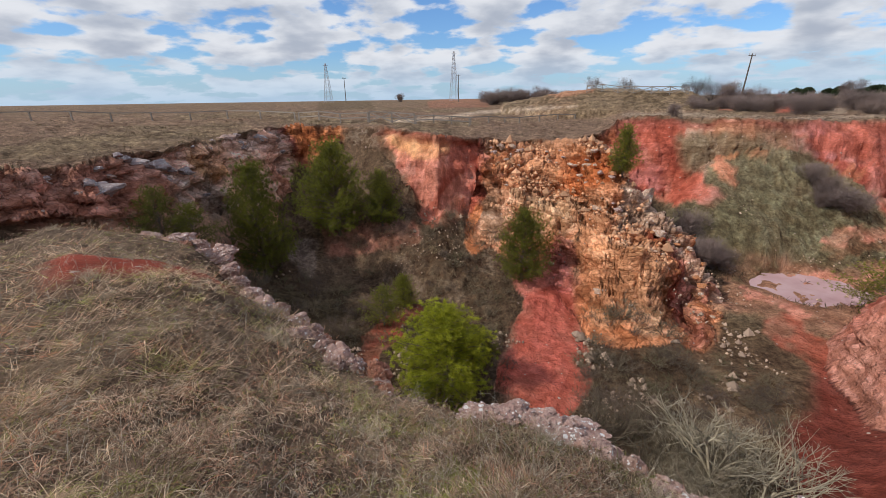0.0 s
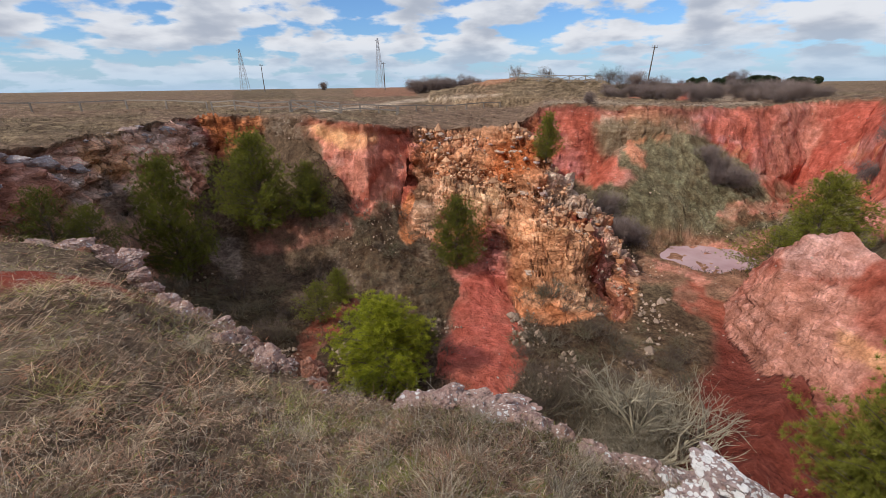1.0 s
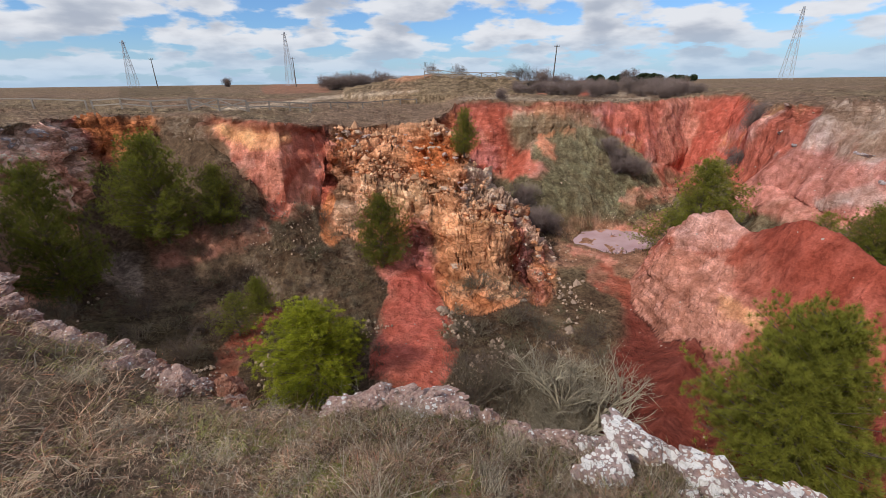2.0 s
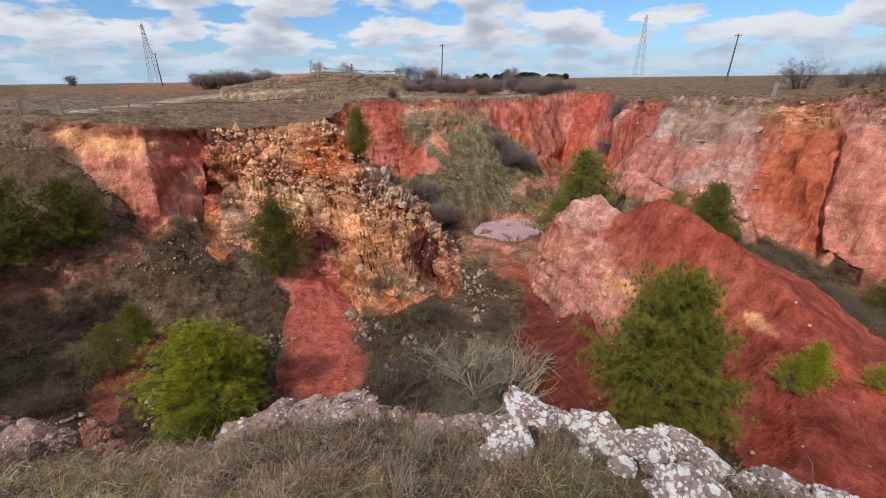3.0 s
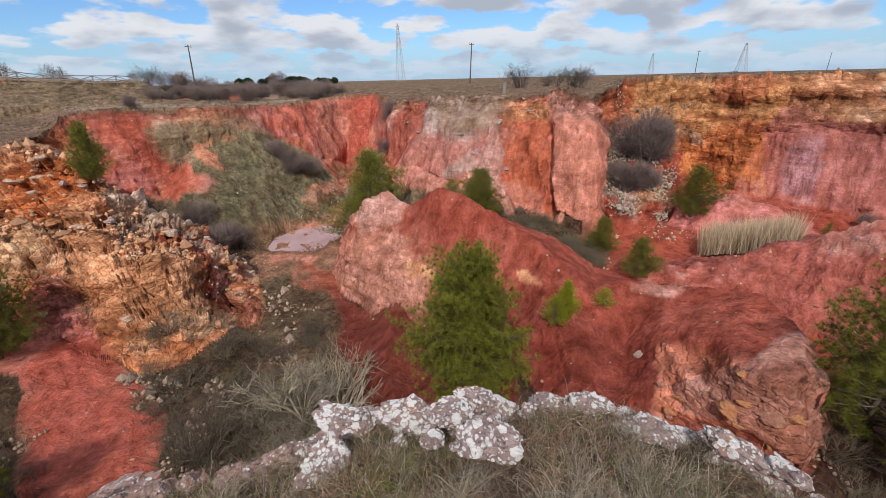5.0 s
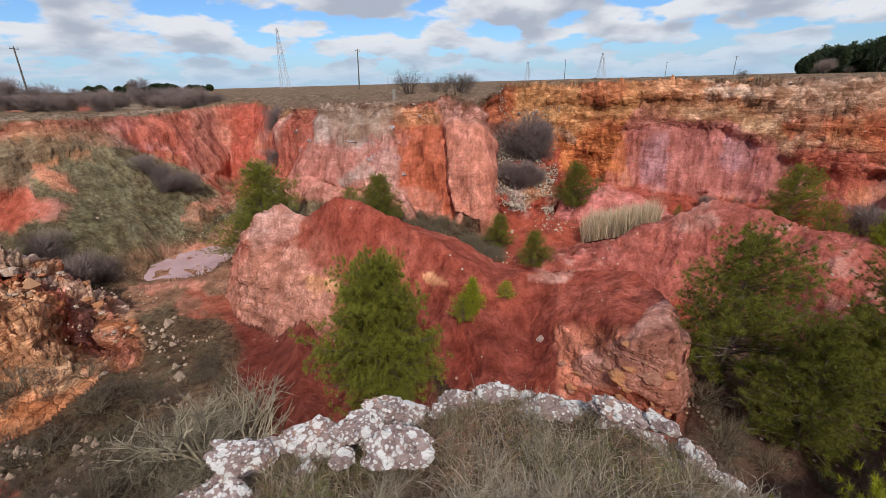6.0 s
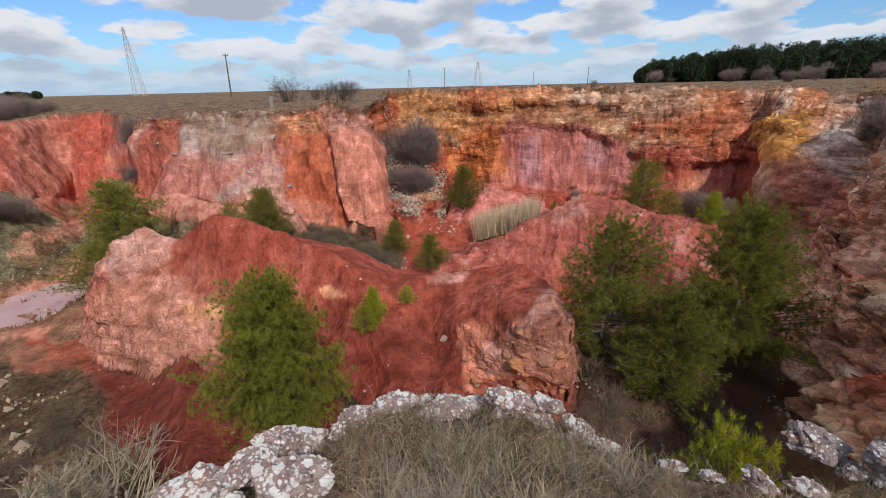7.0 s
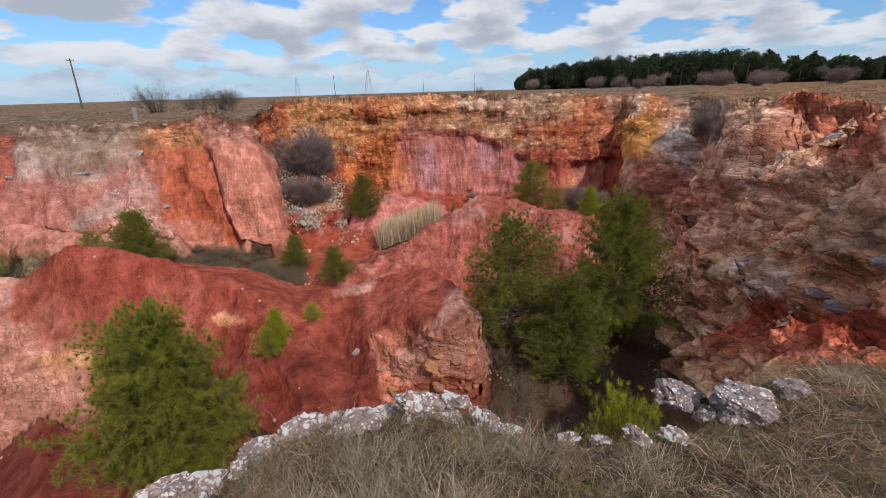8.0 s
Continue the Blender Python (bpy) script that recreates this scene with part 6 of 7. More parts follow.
# ---------------------------------------------------------------- stones at the edge
def rock_mesh(seed, sub=4, cuts=9):
    """A broken boulder: a ball cut by random planes, then pitted and creased."""
    rng = np.random.default_rng(seed)
    bm = bmesh.new()
    bmesh.ops.create_icosphere(bm, subdivisions=sub, radius=1.0)
    me = bpy.data.meshes.new("boulder")
    bm.to_mesh(me)
    bm.free()
    co = np.zeros(len(me.vertices) * 3, np.float32)
    me.vertices.foreach_get("co", co)
    v = co.reshape(-1, 3).astype(float)
    for _ in range(cuts):
        n = rng.normal(0, 1, 3)
        n /= np.linalg.norm(n)
        d = rng.uniform(0.45, 0.85)
        over = np.maximum(v @ n - d, 0)
        v -= over[:, None] * n * 0.85
    o = rng.uniform(0, 50, 3)
    x, y, z = v[:, 0] + o[0], v[:, 1] + o[1], v[:, 2] + o[2]
    d1, d2, idn = cells(x * 1.7, y * 1.7, z * 2.6, seed)
    f1, f2, ide = cells(x * 4.5, y * 4.5, z * 6.0, seed + 3)
    v *= (1 + 0.30 * (idn - 0.5) * sstep(0.0, 0.12, d2 - d1) - 0.10 * (1 - sstep(0, 0.1, d2 - d1)) + 0.10 * (ide - 0.5) * 1.5 * sstep(0, 0.15, f2 - f1) - 0.05 * (1 - sstep(0, 0.1, f2 - f1)) + 0.12 * fbm(x * 1.6, y * 1.6, z * 1.6, 3, seed))[:, None]
    v /= np.abs(v).max(axis=0)
    me.vertices.foreach_set("co", v.astype(np.float32).ravel())
    me.polygons.foreach_set("use_smooth", np.ones(len(me.polygons), bool))
    me.update()
    return me


BLOCKS = [rock_mesh(300 + i, 4, 12) for i in range(8)]
BOULDERS = [rock_mesh(200 + i, 5, 10 + i % 4) for i in range(8)]
for me in BOULDERS:
    me.polygons.foreach_set("use_smooth", np.zeros(len(me.polygons), bool))
DRESSED = {}
rock_rng = np.random.default_rng(9)


def boulder(az, r, z, w, h, mat, label, deep=0.8, tip=12):
    p = bearing(az, r, z)
    k = (int(rock_rng.integers(8)), mat.name)
    if k not in DRESSED:
        DRESSED[k] = BOULDERS[k[0]].copy()
        DRESSED[k].materials.append(mat)
    me = DRESSED[k]
    ob = new("boulder", me)
    ob.matrix_basis = Matrix.Translation(p - Vector((0, 0, h * 0.22 + 0.025))) @ pose(0, 0, 0, rock_rng.uniform(-tip, tip), rock_rng.uniform(-tip, tip), -az + rock_rng.uniform(-15, 15)) @ Matrix.Diagonal((w * 0.50, w * 0.40 * deep, h * 0.62, 1))
    return tagged(ob, label, "rock", "rocks along the quarry edge")


WHITE_L, PINK_L, GREY_L, RED_L = "grey boulder crusted with white lichen at the edge", "pinkish limestone rock on the quarry edge", "dark grey limestone boulder in dry grass", "reddish broken rock at the quarry edge"
for row in [(19.3, 2.73, -0.79, 0.80, 0.14), (30.5, 2.57, -0.73, 0.22, 0.18), (36.1, 2.59, -0.79, 0.23, 0.12), (43.1, 2.56, -0.74, 0.29, 0.12), (14.0, 2.80, -0.80, 0.5, 0.14), (25.5, 2.62, -0.86, 0.4, 0.2), (33.0, 2.55, -0.84, 0.22, 0.14), (39.8, 2.55, -0.84, 0.24, 0.14)]:
    boulder(*row, MAT_WHITEROCK, PINK_L)
for row in [(51.0, 2.14, -0.50, 0.44, 0.37), (53.7, 2.60, -0.58, 0.54, 0.22), (62.6, 2.52, -0.50, 0.43, 0.23), (70.4, 2.44, -0.41, 0.41, 0.15), (74.5, 2.65, -0.52, 0.56, 0.27), (76.3, 2.10, -0.25, 0.44, 0.23), (61.4, 2.27, -0.55, 0.17, 0.15),
            (74.1, 2.84, -0.74, 0.55, 0.21), (74.0, 2.24, -0.46, 0.17, 0.21), (83.2, 2.92, -0.66, 0.25, 0.11), (88.0, 3.04, -0.65, 0.26, 0.17), (98.8, 2.95, -0.56, 0.12, 0.10), (57.5, 2.6, -0.66, 0.36, 0.2), (66.5, 2.5, -0.56, 0.4, 0.2), (79.0, 2.1, -0.30, 0.2, 0.24), (48.0, 2.5, -0.72, 0.3, 0.2), (68.0, 2.2, -0.42, 0.2, 0.12)]:
    boulder(*row, MAT_LICHEN, WHITE_L)
for row in [(106.4, 2.86, -0.40, 0.51, 0.23), (82.9, 2.97, -0.70, 0.19, 0.08), (87.9, 3.05, -0.66, 0.23, 0.13), (107.2, 2.97, -0.49, 0.46, 0.14), (104.6, 2.77, -0.47, 0.13, 0.11), (114.3, 2.78, -0.39, 0.15, 0.13), (83.3, 2.74, -0.49, 0.23, 0.14),
            (115.8, 2.81, -0.45, 0.25, 0.23), (135.1, 3.02, -0.50, 0.28, 0.16), (138.9, 3.12, -0.48, 0.27, 0.10), (111.5, 2.95, -0.46, 0.3, 0.12), (103.2, 2.9, -0.50, 0.16, 0.10), (119.5, 2.85, -0.56, 0.2, 0.1), (127, 2.9, -0.58, 0.22, 0.08), (131, 2.95, -0.58, 0.2, 0.08)]:
    boulder(row[0], row[1], row[2] - 0.035 * (row[0] > 113), row[3] * 0.8, row[4] * 0.85, MAT_LICHEN, WHITE_L)
for row in [(138.6, 3.72, -0.66, 0.48, 0.24), (144.6, 3.80, -0.58, 0.60, 0.30), (141.8, 3.7, -0.74, 0.22, 0.12), (148.5, 4.4, -0.72, 0.35, 0.16)]:
    boulder(row[0], row[1], row[2] + 0.06, row[3] * 0.78, row[4] * 1.05, MAT_GREYROCK, "mauve-grey boulder with specks of lichen in dry grass", 1.0)
for row in [(-33.6, 11.80, -1.58, 0.97, 0.39), (-29.8, 11.00, -1.85, 1.06, 0.47), (-29.1, 10.00, -1.95, 0.52, 0.42), (-30.9, 8.20, -1.72, 0.43, 0.22), (-22.5, 5.60, -1.50, 0.63, 0.29), (-25.9, 7.00, -1.62, 0.66, 0.38), (-22.2, 6.50, -1.80, 0.54, 0.45), (-16.5, 4.70, -1.42, 0.55, 0.38), (-28.2, 6.80, -1.60, 0.69, 0.10),
            (-36.5, 12.3, -1.52, 0.7, 0.3), (-31.5, 11.6, -1.75, 0.6, 0.35), (-28.0, 9.3, -2.0, 0.5, 0.35), (-27.0, 8.4, -1.95, 0.5, 0.3), (-24.0, 7.3, -1.9, 0.5, 0.35), (-20.0, 5.6, -1.65, 0.45, 0.35), (-18.5, 5.1, -1.5, 0.4, 0.3), (-14.0, 4.6, -1.5, 0.3, 0.25)]:
    boulder(row[0], row[1] - 0.1, row[2] + 0.15, row[3] * 0.9, row[4] * 1.0, MAT_WHITEROCK, PINK_L, 1.0)
boulder(-10.4, 4.40, -1.42, 0.36, 0.35, MAT_REDROCK, RED_L)
boulder(-12.0, 4.5, -1.50, 0.3, 0.25, MAT_REDROCK, RED_L)
boulder(92.6, 15.2, ground_z(*bearing(92.6, 15.2).xy) + 0.08, 0.55, 0.34, MAT_PINKROCK, "loose pale stone on the red slope")
def wall_blocks(n, a0, a1, low, high, s0, s1, mats, table=None, flat=0.6):
    """Blocks that stand out of a rock face, from the fraction low to high of its height."""
    for _ in range(n):
        az, f = rock_rng.uniform(a0, a1), rock_rng.uniform(low, high)
        if table is None:
            r0, r1 = float(knot(WALL_FOOT, az)), float(knot(WALL_TOP, az))
        else:
            r0, r1 = float(knot(table, az, 1)), float(knot(table, az, 5))
        p = spot(az, r0 + (r1 - r0) * f)
        s = rock_rng.uniform(s0, s1) * (0.5 + rock_rng.uniform(0, 1) ** 2)
        mat = mats[int(rock_rng.integers(len(mats)))]
        k = (100 + int(rock_rng.integers(8)), mat.name)
        if k not in DRESSED:
            DRESSED[k] = BLOCKS[k[0] - 100].copy()
            DRESSED[k].materials.append(mat)
        ob = new("block", DRESSED[k])
        ob.matrix_basis = Matrix.Translation(p) @ pose(0, 0, 0, rock_rng.uniform(-14, 14), rock_rng.uniform(-14, 14), rock_rng.uniform(0, 360)) @ Matrix.Diagonal((s * 0.6, s * 0.5, s * 0.5 * flat, 1))
        ob.parent = GROUND


MAT_TAN = lichen_rock_material("tan_limestone", (0.40, 0.23, 0.14), (0.64, 0.46, 0.33), 1.10)
MAT_RUSTROCK = lichen_rock_material("rust_limestone", (0.40, 0.15, 0.06), (0.56, 0.27, 0.13), 1.25)
wall_blocks(62, 6, 24, 0.72, 1.0, 0.25, 0.65, (MAT_TAN, MAT_TAN, MAT_WHITEROCK), SPUR)
wall_blocks(34, 8, 37, 0.1, 0.8, 0.25, 0.8, (MAT_TAN, MAT_RUSTROCK), SPUR)
wall_blocks(28, 22, 37, 0.6, 1.05, 0.25, 0.65, (MAT_TAN, MAT_TAN, MAT_RUSTROCK), SPUR)
wall_blocks(36, -44, -19, 0.05, 0.95, 0.35, 0.95, (MAT_GREYROCK, MAT_PINKROCK, MAT_GREYROCK), None)
wall_blocks(24, 57, 83, 0.8, 1.0, 0.2, 0.6, (MAT_TAN, MAT_PINKROCK), None)
wall_blocks(18, 57, 72, 0.05, 0.7, 0.5, 1.2, (MAT_PINKROCK, MAT_GREYROCK), None)
wall_blocks(24, 98, 134, 0.7, 1.0, 0.2, 0.7, (MAT_TAN, MAT_RUSTROCK), None)
wall_blocks(44, 133, 157, 0.05, 0.95, 0.3, 1.0, (MAT_GREYROCK, MAT_PINKROCK, MAT_REDROCK), None)
wall_blocks(30, 96, 111, 0.1, 0.95, 0.2, 0.6, (MAT_RUSTROCK, MAT_REDROCK), np.column_stack([HUMP[:, 0:3], HUMP[:, 1:3], HUMP[:, 3:5]]))
# rubble between them
for _ in range(190):
    az = rock_rng.uniform(-36, -9)
    r = float(knot(NEAR_RIM, az)) - 0.8 * rock_rng.uniform(-0.5, 1.0) ** 3 - rock_rng.uniform(-0.2, 0.25)
    p = spot(az, r)
    s = rock_rng.uniform(0.08, 0.20) * (1 + 1.2 * (rock_rng.uniform(0, 1) > 0.85)) * min(1.0, 0.5 + r / 16)
    boulder(az, r, p.z + s * 0.3, s, s * 0.7, (MAT_WHITEROCK, MAT_WHITEROCK, MAT_PINKROCK, MAT_REDROCK)[int(rock_rng.integers(4))], "small loose pinkish stone at the edge", 1.0)

# the broken ledge that shows between the larger stones
for _ in range(70):
    az = 4 + 114 * rock_rng.uniform(0, 1) ** 1.4
    r = float(knot(NEAR_RIM, az)) - rock_rng.uniform(-0.10, 0.22)
    p = spot(az, r)
    s = rock_rng.uniform(0.09, 0.30)
    boulder(az, r, p.z + s * 0.22, s * 1.3, s * 0.6, (MAT_LICHEN, MAT_WHITEROCK)[int(az < 46)], "small pale stone with lichen at the edge", 1.0)


# ---------------------------------------------------------------- grass
def scatter(n, az0, az1, r0, r1, rng, keep, power=1.0):
    az = np.radians(rng.uniform(az0, az1, n))
    r = r0 * (r1 / r0) ** (rng.uniform(0, 1, n) ** power)
    x, y = r * np.sin(az), r * np.cos(az)
    z, f = land(x, y)
    ok = keep(np.degrees(az), r, x, y, z, f)
    return x[ok], y[ok], z[ok], r[ok], f[ok]


def grass_bank():
    """Matted dry grass with taller tufts on the bank by the standpoint."""
    rng = np.random.default_rng(4)
    bare = lambda a, r, x, y: (band(a, -46, -29, 1) * band(r, 6.7, 8.6, 0.3)) > 0.5
    x, y, z, r, f = scatter(62000, -64, 166, 0.9, 14.5, rng, lambda a, r, x, y, z, f: (f == 0) & ~bare(a, r, x, y) & ~((a > -36) & (a < -9) & (r > knot(NEAR_RIM, a) - 0.55)))
    n = 8
    rim = knot(NEAR_RIM, np.degrees(np.arctan2(x, y)))
    low = 1 - 0.5 * sstep(0.7, 0.15, rim - r) * (r < 3.6)
    tall = np.clip(0.75 + 0.6 * fbm(x / 0.35, y / 0.35, octaves=2, seed=91), 0.35, 1.5) * low
    wind = np.radians(60 + 90 * vnoise(x / 0.9, y / 0.9, seed=94))
    rep = lambda v: np.repeat(v, n, axis=0)
    X = np.stack([x, y, z - 0.01], 1)
    spread = np.clip(r / 60, 0.02, 0.2)
    B = rep(X) + rng.normal(0, 1, (len(x) * n, 3)) * rep(spread)[:, None] * np.array([1, 1, 0])
    tuss = fbm(B[:, 0] / 0.13, B[:, 1] / 0.13, octaves=2, seed=99)
    up = rng.uniform(0.05, 0.95, len(B))
    W = rep(wind) + rng.normal(0, 2.2, len(B))
    lean = np.stack([np.sin(W), np.cos(W), up], 1)
    lean /= np.linalg.norm(lean, axis=1, keepdims=True)
    ln = rng.uniform(0.04, 0.18, len(B)) * rep(tall) * np.clip(rep(r) / 5 + 0.6, 0.8, 1.3)
    B[:, 2] += 0.035 * np.clip(tuss, 0, 1)
    wd = rng.uniform(0.0019, 0.0050, len(B)) * np.clip(rep(r) / 3.3, 0.8, 2.3)
    # dark litter, mauve-brown, reddish, straw and olive blades, by chance and by patch
    tones = np.array([(0.115, 0.080, 0.062), (0.34, 0.240, 0.195), (0.37, 0.18, 0.125), (0.50, 0.42, 0.345), (0.20, 0.215, 0.065)])
    green = sstep(0.25, 0.75, fbm(B[:, 0] / 0.45, B[:, 1] / 0.45, octaves=3, seed=92))
    red = sstep(0.1, 0.7, fbm(B[:, 0] / 0.6, B[:, 1] / 0.6, octaves=2, seed=93))
    pale = sstep(0.1, 0.8, fbm(B[:, 0] / 0.3, B[:, 1] / 0.3, octaves=2, seed=88))
    west = 1 - sstep(-15, 15, np.degrees(np.arctan2(B[:, 0], B[:, 1])))
    wts = np.stack([0.34 - 0.25 * tuss, np.full(len(B), 0.30), 0.06 + 0.12 * red, 0.10 + 0.22 * pale + 0.14 * west, 0.07 + 0.7 * green], 1).clip(0.02, None)
    wts = np.cumsum(wts / wts.sum(1, keepdims=True), axis=1)
    pick = (rng.uniform(0, 1, (len(B), 1)) > wts).sum(1).clip(0, 4)
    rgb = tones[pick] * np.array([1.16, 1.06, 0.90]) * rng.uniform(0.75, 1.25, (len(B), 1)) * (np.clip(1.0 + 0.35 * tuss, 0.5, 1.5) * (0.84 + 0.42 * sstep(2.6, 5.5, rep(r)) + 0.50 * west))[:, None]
    near = rep(r) < 3.3
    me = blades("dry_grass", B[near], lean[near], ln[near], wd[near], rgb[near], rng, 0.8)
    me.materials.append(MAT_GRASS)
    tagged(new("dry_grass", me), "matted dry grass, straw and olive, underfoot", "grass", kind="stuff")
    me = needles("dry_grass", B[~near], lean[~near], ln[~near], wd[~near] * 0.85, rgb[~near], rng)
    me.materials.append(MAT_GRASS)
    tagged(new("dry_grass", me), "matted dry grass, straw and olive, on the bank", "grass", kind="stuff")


def edge_grass():
    """Grass and wiry heath that grows up against the stones of the edge and hides their feet."""
    rng = np.random.default_rng(16)
    n = 30000
    az = rng.uniform(4, 150, n)
    r = knot(NEAR_RIM, az) - 0.12 - rng.uniform(0, 1, n) ** 1.3 * 0.75
    a = np.radians(az)
    x, y = r * np.sin(a), r * np.cos(a)
    clump = fbm(x / 0.16, y / 0.16, octaves=2, seed=117)
    ok = clump > -0.25
    x, y, clump = x[ok], y[ok], clump[ok]
    z, f = land(x, y)
    n = len(x)
    lean = rng.normal(0, 0.5, (n, 3)) + np.array([0, 0, 0.75])
    lean[:, 2] = np.abs(lean[:, 2])
    lean /= np.linalg.norm(lean, axis=1, keepdims=True)
    tones = np.array([(0.18, 0.130, 0.090), (0.32, 0.240, 0.165), (0.150, 0.150, 0.050), (0.47, 0.385, 0.27)])
    rgb = tones[rng.choice(4, n, p=[0.42, 0.30, 0.18, 0.10])] * rng.uniform(0.7, 1.3, (n, 1))
    me = blades("edge_grass", np.stack([x, y, z - 0.01], 1), lean, rng.uniform(0.05, 0.17, n) * np.clip(0.8 + clump, 0.5, 1.5), rng.uniform(0.0014, 0.0034, n), rgb, rng, 0.5)
    me.materials.append(MAT_GRASS)
    tagged(new("edge_grass", me), "wiry grey-brown heath and grass against the edge stones", "grass", kind="stuff")


def dry_stalks():
    """Thin bent stalks that rise over the mat."""
    rng = np.random.default_rng(6)
    x, y, z, r, f = scatter(13000, -60, 162, 1.0, 9.0, rng, lambda a, r, x, y, z, f: f == 0)
    n = len(x)
    lean = rng.normal(0, 0.55, (n, 3)) + np.array([0, 0, 0.55])
    lean[:, 2] = np.abs(lean[:, 2]) + 0.1
    lean /= np.linalg.norm(lean, axis=1, keepdims=True)
    rgb = np.where(rng.uniform(0, 1, (n, 1)) > 0.3, np.array([[0.66, 0.57, 0.46]]), np.array([[0.42, 0.22, 0.15]])) * rng.uniform(0.6, 1.2, (n, 1))
    me = blades("dry_stalks", np.stack([x, y, z], 1), lean, rng.uniform(0.12, 0.40, n), 0.0019 * np.clip(r / 2.6, 0.8, 2.5), rgb, rng, 0.8)
    me.materials.append(MAT_GRASS)
    tagged(new("dry_stalks", me), "thin pale dry stalks over matted grass", "grass", kind="stuff")


def grass_tufts():
    """Taller pale tufts that stand out singly."""
    rng = np.random.default_rng(14)
    for i in range(3):
        az, nb = 0, 150
        B = np.stack([rng.normal(0, 0.05, nb), rng.normal(0, 0.05, nb), np.full(nb, -0.01)], 1)
        th = rng.uniform(0, 2 * np.pi, nb)
        lean = np.stack([np.cos(th) * 0.55, np.sin(th) * 0.55, rng.uniform(0.5, 1.3, nb)], 1)
        lean /= np.linalg.norm(lean, axis=1, keepdims=True)
        rgb = np.array([0.42, 0.345, 0.26]) * rng.uniform(0.6, 1.3, (nb, 1))
        me = blades("tuft", B, lean, rng.uniform(0.14, 0.34, nb), rng.uniform(0.0016, 0.003, nb), rgb, rng, 0.5)
        me.materials.append(MAT_GRASS)
        for _ in range(17):
            az = rng.uniform(-55, 160)
            r = float(knot(NEAR_RIM, az)) * rng.uniform(0.42, 0.95)
            p = spot(az, r)
            s = rng.uniform(0.6, 1.25)
            ob = new("grass_tuft", me)
            ob.matrix_basis = Matrix.Translation(p) @ pose(0, 0, 0, 0, 0, rng.uniform(0, 360)) @ Matrix.Diagonal((s, s, s * 0.8, 1))
            tagged(ob, "tall tuft of pale dry grass on the bank", "grass", "grass tufts")
        for az, r in ((95, 1.75), (101, 1.9), (107, 1.75), (88, 1.7), (72, 1.7), (98, 2.2), (113, 1.8)):
            p = spot(az + i * 2.3, r + 0.12 * i)
            ob = new("grass_tuft", me)
            ob.matrix_basis = Matrix.Translation(p) @ pose(0, 0, 0, 0, 0, rng.uniform(0, 360)) @ Matrix.Diagonal((1, 1, 0.75, 1))
            tagged(ob, "tall tuft of pale dry grass on the bank", "grass", "grass tufts")


def grass_far():
    """Dry grass and weeds on the plain, the talus and the pit floor."""
    rng = np.random.default_rng(24)

    def keep(a, r, x, y, z, f):
        slope_ok = (f == 5) | (f == 10) | (((f == 3) | (f == 2)) & (a < 62) & ~((a > 11) & (a < 21) & (r < 25)) & ~((a > 36) & (r < 30)))
        return slope_ok & ((z > POND_Z + 0.04) | (a < 34) | (a > 54)) & (fbm(x / 2.2, y / 2.2, octaves=2, seed=95) > -0.35)
    x, y, z, r, f = scatter(60000, -62, 164, 12, 95, rng, keep)
    n = 4
    rep = lambda v: np.repeat(v, n, axis=0)
    B = rep(np.stack([x, y, z - 0.05], 1)) + rng.normal(0, 0.14, (len(x) * n, 3)) * np.array([1, 1, 0])
    lean = rng.normal(0, 0.5, (len(B), 3)) + np.array([0, 0, 1.0])
    lean /= np.linalg.norm(lean, axis=1, keepdims=True)
    plain = rep((f == 5) | (f == 10))
    ln = rng.uniform(0.12, 0.34, len(B)) * np.where(plain, 0.65, 1.3)
    wd = np.clip(rep(r) * 0.0011, 0.016, 0.05)
    tone = rep(np.clip(0.5 + 0.8 * fbm(x / 5, y / 5, octaves=2, seed=96), 0, 1))[:, None]
    rgb = np.array([0.125, 0.085, 0.056]) * (1 - tone) + np.array([0.275, 0.200, 0.132]) * tone
    gr = rep(sstep(0.1, 0.9, vnoise(x / 3.3, y / 3.3, seed=97)))[:, None] * 0.22
    rgb = (rgb * (1 - gr) + np.array([0.10, 0.105, 0.04]) * gr) * np.where(plain, 1.0, 0.72)[:, None] * rng.uniform(0.7, 1.3, (len(B), 1))
    me = blades("weeds", B, lean, ln, wd, rgb, rng, 0.4)
    me.materials.append(MAT_GRASS)
    tagged(new("weeds", me), "dry grass and weeds on plain and slopes", "grass", kind="stuff")


def reeds():
    rng = np.random.default_rng(34)
    n = 7000
    az, r = np.radians(rng.uniform(96.3, 105.5, n)), rng.uniform(26.5, 30.5, n)
    keep = np.hypot((np.degrees(az) - 100.9) / 4.6, (r - 28.5) / 2.0) + rng.normal(0, 0.12, n) < 0.95
    az, r, n = az[keep], r[keep], int(keep.sum())
    x, y = r * np.sin(az), r * np.cos(az)
    z, f = land(x, y)
    lean = rng.normal(0, 0.12, (n, 3)) + np.array([0.1, 0, 1.0])
    lean /= np.linalg.norm(lean, axis=1, keepdims=True)
    rgb = np.array([0.80, 0.63, 0.42]) * rng.uniform(0.6, 1.25, (n, 1))
    me = blades("reeds", np.stack([x, y, z - 0.05], 1), lean, rng.uniform(0.9, 2.4, n), rng.uniform(0.02, 0.035, n), rgb, rng, 0.2)
    me.materials.append(MAT_GRASS)
    tagged(new("reeds", me), "bed of pale straw-coloured reeds on red earth", "reeds", kind="stuff")


